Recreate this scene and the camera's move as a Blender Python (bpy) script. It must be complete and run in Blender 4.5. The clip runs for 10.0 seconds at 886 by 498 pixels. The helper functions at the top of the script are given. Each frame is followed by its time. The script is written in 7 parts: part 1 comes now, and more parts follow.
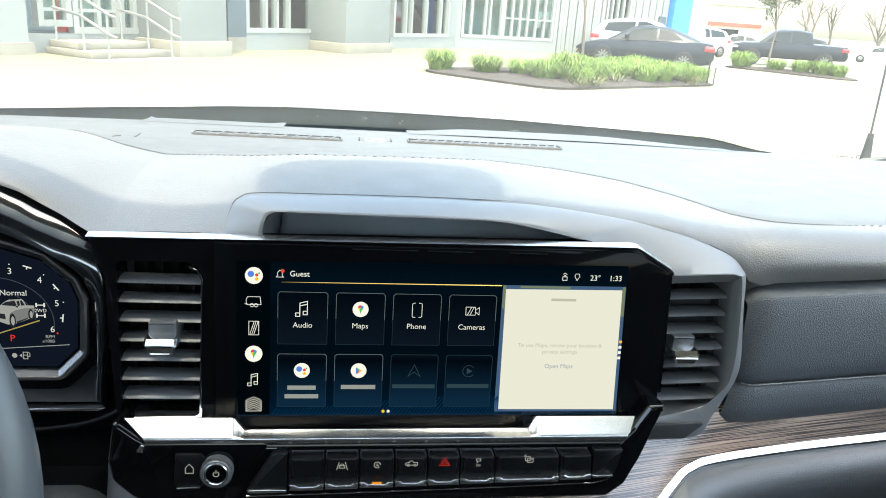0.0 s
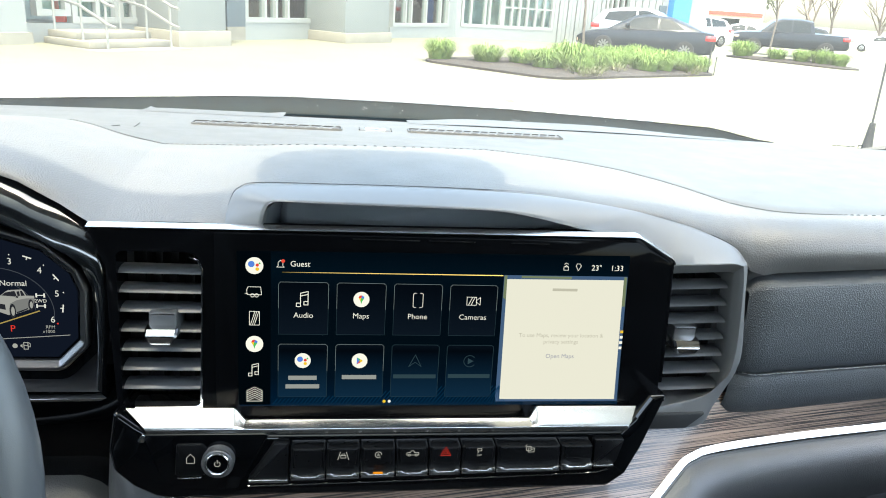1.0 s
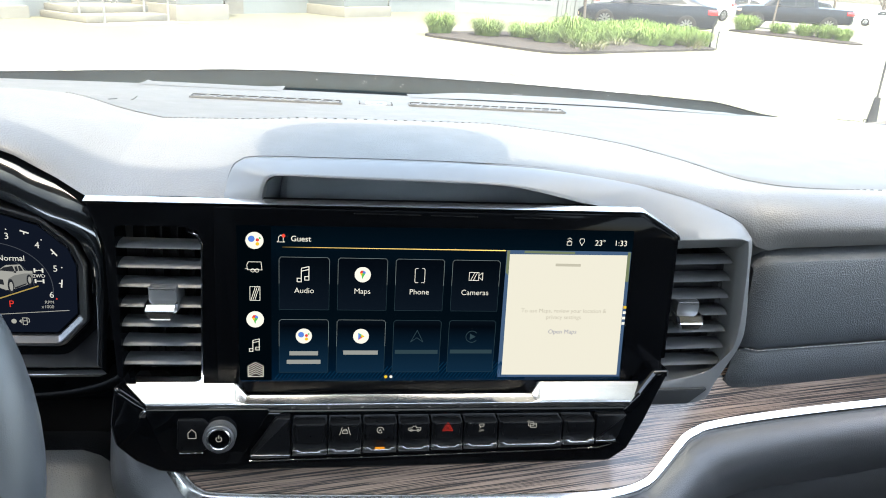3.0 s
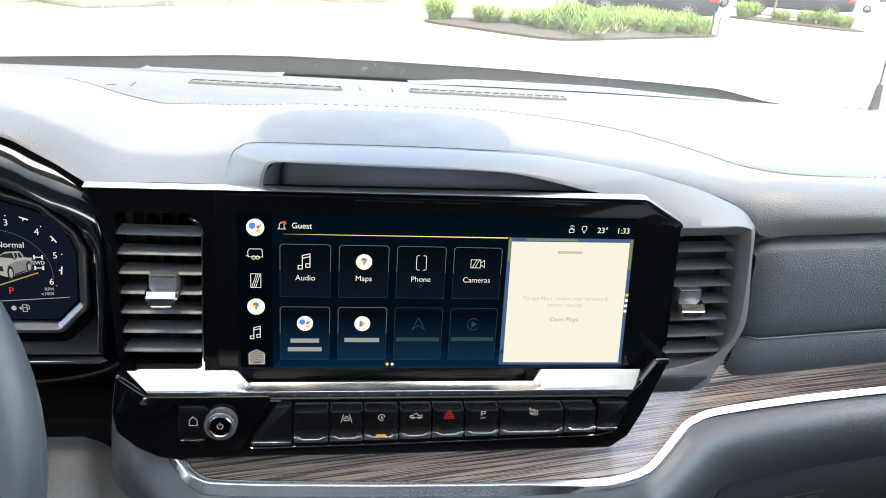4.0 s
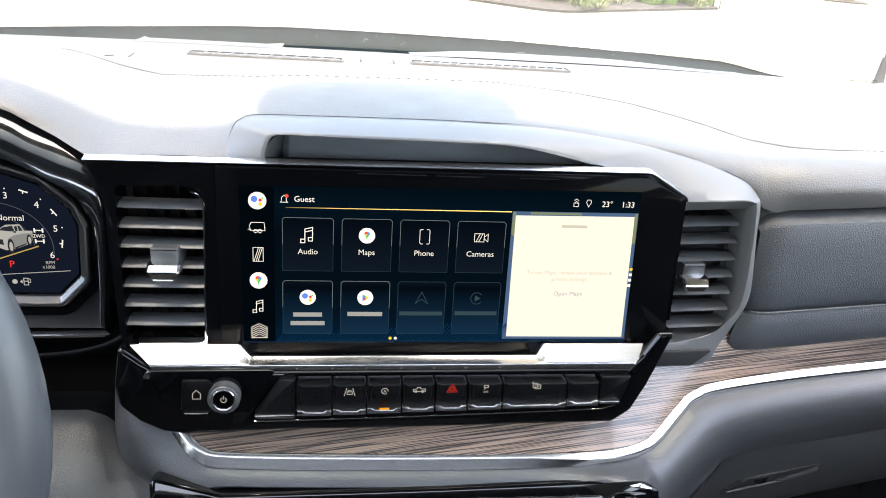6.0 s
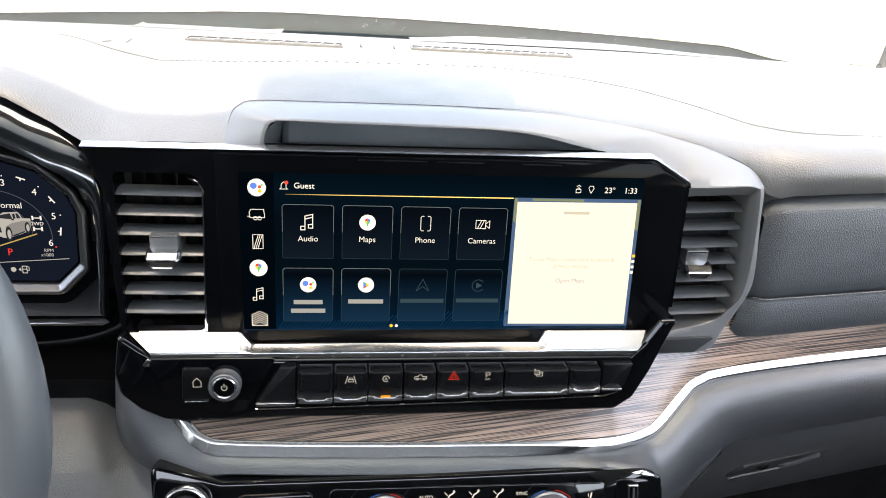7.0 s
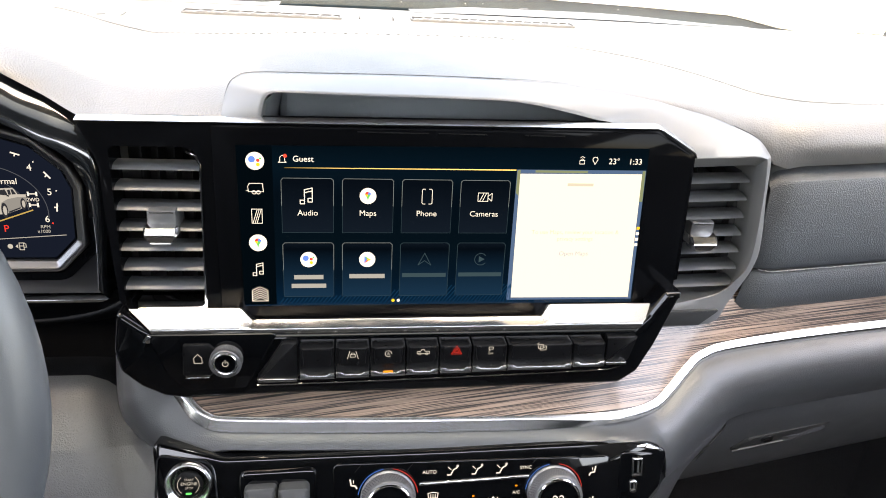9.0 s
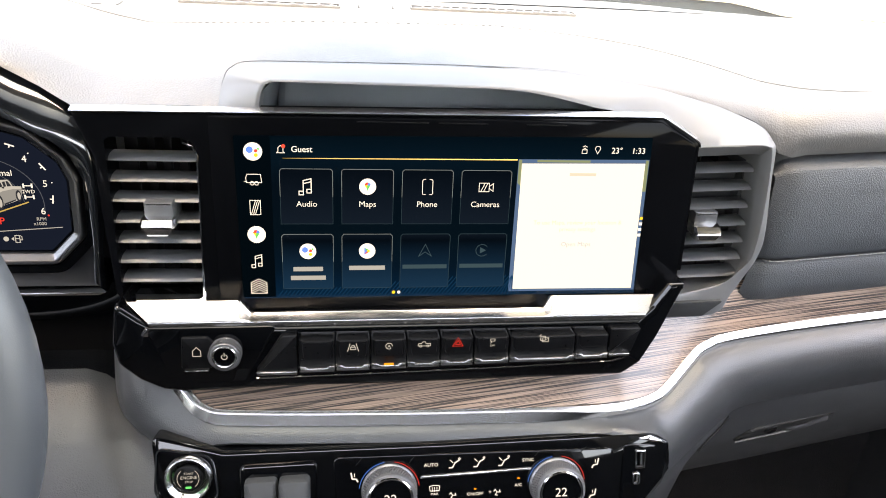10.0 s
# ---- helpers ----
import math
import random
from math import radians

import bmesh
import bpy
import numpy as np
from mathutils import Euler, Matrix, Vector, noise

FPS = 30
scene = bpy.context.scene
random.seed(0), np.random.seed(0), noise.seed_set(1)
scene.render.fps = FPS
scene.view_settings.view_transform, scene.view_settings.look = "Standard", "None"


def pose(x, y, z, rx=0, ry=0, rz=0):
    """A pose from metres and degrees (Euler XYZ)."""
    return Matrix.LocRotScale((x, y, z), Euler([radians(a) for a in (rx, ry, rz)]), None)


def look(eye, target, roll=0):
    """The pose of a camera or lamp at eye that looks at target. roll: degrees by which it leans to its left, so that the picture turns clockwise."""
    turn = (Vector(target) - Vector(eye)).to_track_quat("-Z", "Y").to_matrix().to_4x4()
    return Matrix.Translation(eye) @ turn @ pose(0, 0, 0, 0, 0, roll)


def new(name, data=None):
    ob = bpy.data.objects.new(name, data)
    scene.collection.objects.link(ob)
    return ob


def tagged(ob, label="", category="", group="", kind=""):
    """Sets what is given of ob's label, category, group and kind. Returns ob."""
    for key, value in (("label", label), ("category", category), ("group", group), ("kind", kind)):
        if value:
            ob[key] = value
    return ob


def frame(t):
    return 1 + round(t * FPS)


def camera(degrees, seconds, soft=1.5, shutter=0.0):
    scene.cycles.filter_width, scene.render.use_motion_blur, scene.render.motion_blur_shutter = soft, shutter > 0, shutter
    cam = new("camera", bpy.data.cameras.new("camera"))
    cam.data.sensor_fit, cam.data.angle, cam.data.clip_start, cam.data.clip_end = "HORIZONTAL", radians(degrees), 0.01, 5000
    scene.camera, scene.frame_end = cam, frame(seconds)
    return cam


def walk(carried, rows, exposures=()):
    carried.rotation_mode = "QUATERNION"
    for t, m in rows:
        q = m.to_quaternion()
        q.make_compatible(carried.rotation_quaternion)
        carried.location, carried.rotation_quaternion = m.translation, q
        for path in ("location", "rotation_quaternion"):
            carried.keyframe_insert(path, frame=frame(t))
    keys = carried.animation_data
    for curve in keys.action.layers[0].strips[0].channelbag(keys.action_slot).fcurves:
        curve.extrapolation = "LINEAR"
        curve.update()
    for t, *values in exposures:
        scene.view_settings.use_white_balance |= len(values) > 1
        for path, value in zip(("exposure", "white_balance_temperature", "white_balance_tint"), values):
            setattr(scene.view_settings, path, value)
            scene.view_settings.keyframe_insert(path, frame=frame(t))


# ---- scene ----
# The camera: seconds, eye x, y, z, yaw, pitch, roll
cam = camera(62.0, 10.0, soft=1.0)
TRACK = [
    (0.0, -0.0282, -0.5213, 1.5017, -8.29, -17.94, 4.12),
    (0.5, -0.0282, -0.5203, 1.5012, -8.33, -18.32, 4.12),
    (1.0, -0.0287, -0.5196, 1.5008, -8.35, -18.69, 4.10),
    (1.5, -0.0289, -0.5182, 1.5002, -8.38, -19.13, 4.08),
    (2.0, -0.0292, -0.5167, 1.4992, -8.42, -19.61, 4.10),
    (2.5, -0.0293, -0.5155, 1.4984, -8.46, -20.07, 4.12),
    (4.0, -0.0309, -0.5115, 1.4966, -8.64, -21.51, 4.30),
    (4.5, -0.0322, -0.5104, 1.4962, -8.72, -22.01, 4.36),
    (5.0, -0.0335, -0.5093, 1.4960, -8.77, -22.49, 4.42),
    (5.5, -0.0336, -0.5090, 1.4955, -8.84, -22.99, 4.48),
    (7.0, -0.0332, -0.5040, 1.4930, -8.89, -24.52, 4.37),
    (7.5, -0.0329, -0.5030, 1.4922, -8.88, -24.99, 4.28),
    (8.0, -0.0327, -0.5016, 1.4913, -8.87, -25.47, 4.17),
    (8.5, -0.0325, -0.5002, 1.4896, -8.87, -25.93, 4.06),
    (9.0, -0.0323, -0.4983, 1.4876, -8.89, -26.33, 3.94),
    (9.5, -0.0323, -0.4957, 1.4861, -8.88, -26.70, 3.83),
    (10.0, -0.0315, -0.4926, 1.4847, -8.88, -27.02, 3.73),
]


def stance(x, y, z, yaw, pitch, roll):
    a, p = radians(yaw), radians(pitch)
    eye = Vector((x, y, z))
    return look(eye, eye + Vector((-math.sin(a) * math.cos(p), math.cos(a) * math.cos(p), math.sin(p))), roll)


walk(cam, [(r[0], stance(*r[1:])) for r in TRACK],
     exposures=[(0.0, 3.77, 7350, 0), (2.7, 3.82, 7400, 4), (5.0, 4.03, 7500, 8), (7.5, 4.24, 8450, 11), (10.0, 4.43, 8850, 13)])

# ---- light ----
SUN_EL, SUN_AZ = radians(75), radians(176)      # azimuth: from straight ahead towards the left
world = bpy.data.worlds.new("sky")
scene.world = world
world.use_nodes = True
wn, wl = world.node_tree.nodes, world.node_tree.links
sky = wn.new("ShaderNodeTexSky")
sky.sky_type, sky.sun_disc = "NISHITA", False
sky.sun_elevation, sky.sun_rotation = SUN_EL, -SUN_AZ
sky.dust_density, sky.air_density = 3.5, 0.9
wl.new(sky.outputs[0], wn["Background"].inputs[0])
wn["Background"].inputs[1].default_value = 0.15
sun_data = bpy.data.lights.new("sun", "SUN")
sun_data.energy, sun_data.angle, sun_data.color = 0.62, radians(1.5), (1.0, 0.975, 0.945)
sun = new("sun", sun_data)
sun.matrix_world = look((-math.sin(SUN_AZ) * math.cos(SUN_EL) * 30, math.cos(SUN_AZ) * math.cos(SUN_EL) * 30, math.sin(SUN_EL) * 30), (0, 0, 0))

# ---- materials ----
MATS = {}


def mat(name, color, rough=0.5, metal=0.0, coat=0.0, spec=0.5, grain=0.0, grain_scale=900.0, relief="noise", vary=0.12, vary_scale=9.0,
        rough_vary=0.08, emit=None, power=0.0, dist=0.0006, second=None, random_tint=0.0, coat_rough=0.03):
    """One procedural surface: colour with two scales of variation, grain relief, uneven gloss."""
    m = bpy.data.materials.new(name)
    m.use_nodes = True
    nodes, links = m.node_tree.nodes, m.node_tree.links
    b = nodes["Principled BSDF"]
    b.inputs["Roughness"].default_value = rough
    b.inputs["Metallic"].default_value = metal
    b.inputs["Specular IOR Level"].default_value = spec
    b.inputs["Coat Weight"].default_value = coat
    b.inputs["Coat Roughness"].default_value = coat_rough
    b.inputs["Base Color"].default_value = (*color, 1)
    if emit:
        b.inputs["Emission Color"].default_value = (*emit, 1)
        b.inputs["Emission Strength"].default_value = power
    tc = nodes.new("ShaderNodeTexCoord")
    if vary > 0:
        n1 = nodes.new("ShaderNodeTexNoise")
        n1.inputs["Scale"].default_value, n1.inputs["Detail"].default_value = vary_scale, 6
        links.new(tc.outputs["Object"], n1.inputs["Vector"])
        ramp = nodes.new("ShaderNodeMapRange")
        ramp.inputs["From Min"].default_value, ramp.inputs["From Max"].default_value = 0.3, 0.7
        links.new(n1.outputs["Fac"], ramp.inputs["Value"])
        mix = nodes.new("ShaderNodeMix")
        mix.data_type = "RGBA"
        other = second or tuple(c * (1 + vary) for c in color)
        mix.inputs["A"].default_value = (*(tuple(c * (1 - vary) for c in color)), 1)
        mix.inputs["B"].default_value = (*other, 1)
        links.new(ramp.outputs["Result"], mix.inputs["Factor"])
        out = mix.outputs["Result"]
        if random_tint:
            info = nodes.new("ShaderNodeObjectInfo")
            hsv = nodes.new("ShaderNodeHueSaturation")
            rng = nodes.new("ShaderNodeMapRange")
            rng.inputs["To Min"].default_value, rng.inputs["To Max"].default_value = 1 - random_tint, 1 + random_tint
            links.new(info.outputs["Random"], rng.inputs["Value"])
            links.new(rng.outputs["Result"], hsv.inputs["Value"])
            links.new(out, hsv.inputs["Color"])
            out = hsv.outputs["Color"]
        links.new(out, b.inputs["Base Color"])
        if rough_vary:
            rr = nodes.new("ShaderNodeMapRange")
            n2 = nodes.new("ShaderNodeTexNoise")
            n2.inputs["Scale"].default_value, n2.inputs["Detail"].default_value = vary_scale * 6, 4
            links.new(tc.outputs["Object"], n2.inputs["Vector"])
            rr.inputs["To Min"].default_value = max(0.0, rough - rough_vary)
            rr.inputs["To Max"].default_value = min(1.0, rough + rough_vary)
            links.new(n2.outputs["Fac"], rr.inputs["Value"])
            links.new(rr.outputs["Result"], b.inputs["Roughness"])
    if grain > 0:
        if relief == "voronoi":
            g = nodes.new("ShaderNodeTexVoronoi")
            g.feature = "F1"
            g.inputs["Scale"].default_value = grain_scale
            height = g.outputs["Distance"]
        else:
            g = nodes.new("ShaderNodeTexNoise")
            g.inputs["Scale"].default_value, g.inputs["Detail"].default_value = grain_scale, 3
            height = g.outputs["Fac"]
        links.new(tc.outputs["Object"], g.inputs["Vector"])
        bump = nodes.new("ShaderNodeBump")
        bump.inputs["Strength"].default_value, bump.inputs["Distance"].default_value = grain, dist
        links.new(height, bump.inputs["Height"])
        links.new(bump.outputs["Normal"], b.inputs["Normal"])
    MATS[name] = m
    return m


def glow(name, color, power=1.0):
    """A lit picture element of a display."""
    m = bpy.data.materials.new(name)
    m.use_nodes = True
    b = m.node_tree.nodes["Principled BSDF"]
    b.inputs["Base Color"].default_value = (0.0, 0.0, 0.0, 1)
    b.inputs["Specular IOR Level"].default_value = 0.0
    b.inputs["Emission Color"].default_value = (*color, 1)
    b.inputs["Emission Strength"].default_value = power * 0.47
    MATS[name] = m
    return m


def glass_mat(name, tint=(1, 1, 1), gloss=1.0, ior=1.45, haze=0.0):
    m = bpy.data.materials.new(name)
    m.use_nodes = True
    nodes, links = m.node_tree.nodes, m.node_tree.links
    nodes.remove(nodes["Principled BSDF"])
    t, g, mx, fr = (nodes.new(k) for k in ("ShaderNodeBsdfTransparent", "ShaderNodeBsdfGlossy", "ShaderNodeMixShader", "ShaderNodeFresnel"))
    t.inputs["Color"].default_value = (*tint, 1)
    g.inputs["Color"].default_value = (gloss, gloss, gloss, 1)
    g.inputs["Roughness"].default_value = 0.01
    fr.inputs["IOR"].default_value = ior
    links.new(fr.outputs[0], mx.inputs[0])
    links.new(t.outputs[0], mx.inputs[1])
    links.new(g.outputs[0], mx.inputs[2])
    out = mx.outputs[0]
    if haze:        # a thin uneven translucent film that paints veiling haze over the view
        film, veil, n, rg, tc = (nodes.new(k) for k in ("ShaderNodeBsdfTranslucent", "ShaderNodeMixShader", "ShaderNodeTexNoise", "ShaderNodeMapRange", "ShaderNodeTexCoord"))
        film.inputs["Color"].default_value = (0.84, 0.85, 0.82, 1)
        n.inputs["Scale"].default_value, n.inputs["Detail"].default_value = 4.0, 5
        links.new(tc.outputs["Object"], n.inputs["Vector"])
        links.new(n.outputs["Fac"], rg.inputs["Value"])
        rg.inputs["From Min"].default_value, rg.inputs["From Max"].default_value = 0.3, 0.7
        rg.inputs["To Min"].default_value, rg.inputs["To Max"].default_value = haze * 0.85, haze * 1.15
        links.new(rg.outputs["Result"], veil.inputs[0])
        links.new(out, veil.inputs[1])
        links.new(film.outputs[0], veil.inputs[2])
        out = veil.outputs[0]
    links.new(out, nodes["Material Output"].inputs["Surface"])
    MATS[name] = m
    return m


LEATHER = mat("soft_dash_skin", (0.093, 0.09, 0.086), 0.46, spec=0.75, grain=0.35, grain_scale=700, relief="voronoi", vary=0.06, vary_scale=5, dist=0.0008)
LEATHER_DARK = mat("soft_panel_skin", (0.056, 0.062, 0.068), 0.46, grain=0.9, grain_scale=1000, relief="voronoi", vary=0.1, vary_scale=7, dist=0.0006)
PLASTIC = mat("grained_dash_plastic", (0.046, 0.049, 0.053), 0.37, spec=0.7, grain=0.5, grain_scale=1000, vary=0.1, vary_scale=6, dist=0.0006)
KNEE = mat("knee_plastic", (0.062, 0.064, 0.067), 0.34, spec=0.8, grain=1.0, grain_scale=900, vary=0.1, vary_scale=6, dist=0.0006)
PLASTIC_TOP = mat("upper_dash_plastic", (0.056, 0.055, 0.053), 0.48, spec=0.7, grain=0.35, grain_scale=1100, vary=0.08, vary_scale=5, dist=0.0004)
BEZEL = mat("smooth_grey_plastic", (0.118, 0.119, 0.12), 0.42, spec=0.95, grain=0.12, grain_scale=2200, vary=0.06, vary_scale=8, dist=0.0002)
SLAT = mat("slat_plastic", (0.078, 0.081, 0.085), 0.34, spec=0.8, grain=0.1, grain_scale=2000, vary=0.1, vary_scale=20, dist=0.0002)
POCKET = mat("dark_recess_plastic", (0.21, 0.232, 0.25), 0.6, grain=0.3, grain_scale=1200, vary=0.12, vary_scale=12, dist=0.0003)
GLOSS = mat("piano_black", (0.0014, 0.0016, 0.002), 0.04, spec=0.5, coat=0.0, vary=0.2, vary_scale=14, rough_vary=0.03)
PANE_BLACK = mat("coated_display_glass", (0.0022, 0.0024, 0.0029), 0.06, spec=0.05, vary=0.2, vary_scale=14, rough_vary=0.02)
SATIN_BLACK = mat("satin_black_plastic", (0.013, 0.014, 0.016), 0.34, spec=0.5, vary=0.15, vary_scale=20, grain=0.1, grain_scale=2200, dist=0.0002)
SATIN = mat("satin_silver", (0.7, 0.7, 0.69), 0.2, metal=1.0, vary=0.03, vary_scale=30, rough_vary=0.0)
BROW = mat("deep_gloss_black", (0.004, 0.005, 0.006), 0.1, spec=1.0, coat=0.6, vary=0.2, vary_scale=14, rough_vary=0.02)
SILVER = mat("polished_silver", (0.66, 0.66, 0.655), 0.24, metal=1.0, vary=0.03, vary_scale=60, rough_vary=0.03)
SMOKED = mat("smoked_mirror", (0.3, 0.3, 0.305), 0.05, metal=1.0, vary=0.02, vary_scale=40, rough_vary=0.0)
RING = mat("dark_satin_ring", (0.17, 0.17, 0.175), 0.33, metal=1.0, vary=0.04, vary_scale=40, rough_vary=0.0)
KNURL = mat("knurled_grey_metal", (0.17, 0.17, 0.175), 0.42, metal=0.7, vary=0.06, vary_scale=60)
CHROME = mat("polished_chrome", (0.82, 0.82, 0.82), 0.09, metal=1.0, vary=0.03, vary_scale=40, rough_vary=0.0)
RUBBER = mat("soft_black_rubber", (0.02, 0.021, 0.022), 0.7, grain=0.3, grain_scale=1500, dist=0.0003)
DARK_THREAD = mat("dark_thread", (0.042, 0.043, 0.044), 0.8, vary=0.2, vary_scale=300)
THREAD = mat("grey_thread", (0.24, 0.245, 0.25), 0.8, vary=0.2, vary_scale=300)
# near-black, so the shade inside slots and vents is put into the colour
DUCT_SHADE = mat("duct_shade_black", (0.006, 0.006, 0.0065), 0.7, spec=0.2, vary=0.2, vary_scale=40)
BUTTON = mat("button_black", (0.0042, 0.0043, 0.0048), 0.3, spec=0.16, vary=0.15, vary_scale=60, grain=0.08, grain_scale=2500, dist=0.0002)
WHEEL = mat("wheel_leather", (0.07, 0.074, 0.079), 0.38, spec=0.6, grain=0.15, grain_scale=1300, relief="voronoi", vary=0.1, vary_scale=15, dist=0.0003)
HEADLINER = mat("headliner_cloth", (0.22, 0.22, 0.217), 0.9, grain=0.4, grain_scale=800, vary=0.06, vary_scale=6)
CARPET = mat("black_carpet", (0.009, 0.009, 0.0095), 0.95, grain=0.9, grain_scale=500, vary=0.25, vary_scale=40, dist=0.002)
WIPER = mat("weathered_black_plastic", (0.03, 0.032, 0.034), 0.55, grain=0.3, grain_scale=400, vary=0.25, vary_scale=10)
FRIT = mat("black_glass_border", (0.005, 0.0105, 0.0145), 0.6, spec=0.1, vary=0.25, vary_scale=40)
SEATCLOTH = mat("dark_cab_cloth", (0.018, 0.018, 0.0185), 0.9, vary=0.15, vary_scale=8, grain=0.5, grain_scale=700)
PAINT = mat("white_truck_paint", (0.78, 0.76, 0.7), 0.3, coat=1.0, vary=0.02, vary_scale=3)
# its pale film lifts the darks outside, as glare haze would
GLASS = glass_mat("windshield_glass", (0.74, 0.775, 0.75), 1.0, 1.42, haze=0.02)
ROOFGLASS = glass_mat("tinted_roof_glass", (0.275, 0.31, 0.335), 1.0, 1.45)


def wood_mat():
    """Dark veneer: grain lines are level lines of a stretched noise, over a finer fibre."""
    m = mat("open_pore_wood", (0.2, 0.15, 0.11), 0.4, spec=0.5, vary=0.0, coat=0.8, coat_rough=0.15)
    nodes, links = m.node_tree.nodes, m.node_tree.links
    b = nodes["Principled BSDF"]
    tc = nodes.new("ShaderNodeTexCoord")

    def stretched(scale, turn, detail, rough):
        mp, n = nodes.new("ShaderNodeMapping"), nodes.new("ShaderNodeTexNoise")
        mp.vector_type = "TEXTURE"
        mp.inputs["Scale"].default_value, mp.inputs["Rotation"].default_value = tuple(1.0 / q for q in scale), (radians(-34), radians(turn), 0)
        links.new(tc.outputs["Object"], mp.inputs["Vector"])
        links.new(mp.outputs[0], n.inputs["Vector"])
        n.inputs["Scale"].default_value, n.inputs["Detail"].default_value, n.inputs["Roughness"].default_value = 1.0, detail, rough
        return n.outputs["Fac"]

    def maths(op, a, c=None):
        n = nodes.new("ShaderNodeMath")
        n.operation = op
        links.new(a, n.inputs[0])
        if c is not None:
            if isinstance(c, (int, float)):
                n.inputs[1].default_value = c
            else:
                links.new(c, n.inputs[1])
        return n.outputs[0]

    def ramp(src, stops):
        r = nodes.new("ShaderNodeValToRGB")
        els = r.color_ramp.elements
        els[0].position, els[0].color = stops[0][0], (*stops[0][1], 1)
        els[1].position, els[1].color = stops[-1][0], (*stops[-1][1], 1)
        for q, c in stops[1:-1]:
            els.new(q).color = (*c, 1)
        links.new(src, r.inputs["Fac"])
        return r.outputs["Color"]

    streak = stretched((9.0, 6, 1200), -7, 4, 0.55)
    line = ramp(streak, [(0.435, (0.035, 0.028, 0.024)), (0.472, (0.13, 0.1, 0.082)), (0.498, (0.74, 0.72, 0.71)), (0.62, (1.05, 1.05, 1.05))])
    fibre = ramp(stretched((14.0, 12, 900), -7.5, 4, 0.6), [(0.32, (0.62, 0.62, 0.62)), (0.6, (1.05, 1.05, 1.05))])
    tone = ramp(stretched((3.0, 8, 14), -9, 3, 0.5), [(0.3, (0.14, 0.092, 0.066)), (0.7, (0.46, 0.31, 0.226))])

    def times(a, c):
        mx = nodes.new("ShaderNodeMix")
        mx.data_type, mx.blend_type = "RGBA", "MULTIPLY"
        mx.inputs["Factor"].default_value = 1.0
        links.new(a, mx.inputs["A"])
        links.new(c, mx.inputs["B"])
        return mx.outputs["Result"]

    links.new(times(times(tone, fibre), line), b.inputs["Base Color"])
    bump = nodes.new("ShaderNodeBump")
    bump.inputs["Strength"].default_value, bump.inputs["Distance"].default_value = 0.3, 0.0004
    links.new(line, bump.inputs["Height"])
    links.new(bump.outputs["Normal"], b.inputs["Normal"])
    return m


WOOD = wood_mat()

# ---- helpers for shapes ----
Z0 = 1.25                                   # height of the display's centre over the ground
OFF = [Matrix.Translation((0, 0, Z0))]      # dash coordinates to the world
BASES = {}


def thing(name, base, label, category, group="", kind=""):
    ob = new(name)
    ob.empty_display_size = 0.05
    w = OFF[0] @ Matrix.Translation(base)
    ob.matrix_basis = w
    BASES[ob] = w
    return tagged(ob, label, category, group, kind)


def part(name, bm, material, parent=None, label="", smooth=True):
    """Links a bmesh, drawn in the current coordinates, as one mesh, under its parent if one is given."""
    me = bpy.data.meshes.new(name)
    crisp = any(len(f.verts) > 8 for f in bm.faces)
    bmesh.ops.remove_doubles(bm, verts=bm.verts, dist=1e-6)
    bmesh.ops.recalc_face_normals(bm, faces=bm.faces)
    if parent is not None:
        bm.transform(BASES[parent].inverted() @ OFF[0])
    bm.to_mesh(me)
    bm.free()
    if smooth:
        me.shade_smooth()
        me.set_sharp_from_angle(angle=radians(24 if crisp else 38))
    for k in (material if isinstance(material, (list, tuple)) else [material]):
        me.materials.append(k)
    ob = new(name, me)
    if parent is not None:
        ob.parent = parent
        BASES[ob] = BASES[parent]
    else:
        ob.matrix_basis = OFF[0]
        BASES[ob] = OFF[0]
    if label:
        ob["label"] = label
    return ob


def plane_frame(y0, tilt, z0=0.0, x0=0.0):
    """Local u right, v up the plane, w towards the cabin."""
    a = radians(tilt)
    return Matrix(((1, 0, 0, x0), (0, math.sin(a), -math.cos(a), y0), (0, math.cos(a), math.sin(a), z0), (0, 0, 0, 1)))


def rounded(corners, seg=5):
    """An outline from (x, y, radius) corners."""
    pts, n = [], len(corners)
    for i in range(n):
        p = Vector(corners[i][:2])
        r = corners[i][2] if len(corners[i]) > 2 else 0
        a, b = Vector(corners[i - 1][:2]) - p, Vector(corners[(i + 1) % n][:2]) - p
        la, lb = a.length, b.length
        a, b = a / la, b / lb
        ang = a.angle(b)
        if r <= 0 or ang > 3.1:
            pts.append(p)
            continue
        d = min(r / math.tan(ang / 2), la * 0.48, lb * 0.48)
        s, e = p + a * d, p + b * d
        for k in range(seg + 1):
            t = k / seg
            pts.append(s.lerp(p, t).lerp(p.lerp(e, t), t))
    return pts


def box_outline(x0, y0, x1, y1, r=0.0):
    return [(x0, y0, r), (x1, y0, r), (x1, y1, r), (x0, y1, r)]


def ring_pts(cx, cy, rx, ry=None, n=32):
    ry = ry or rx
    return [Vector((cx + rx * math.cos(2 * math.pi * i / n), cy + ry * math.sin(2 * math.pi * i / n))) for i in range(n)]


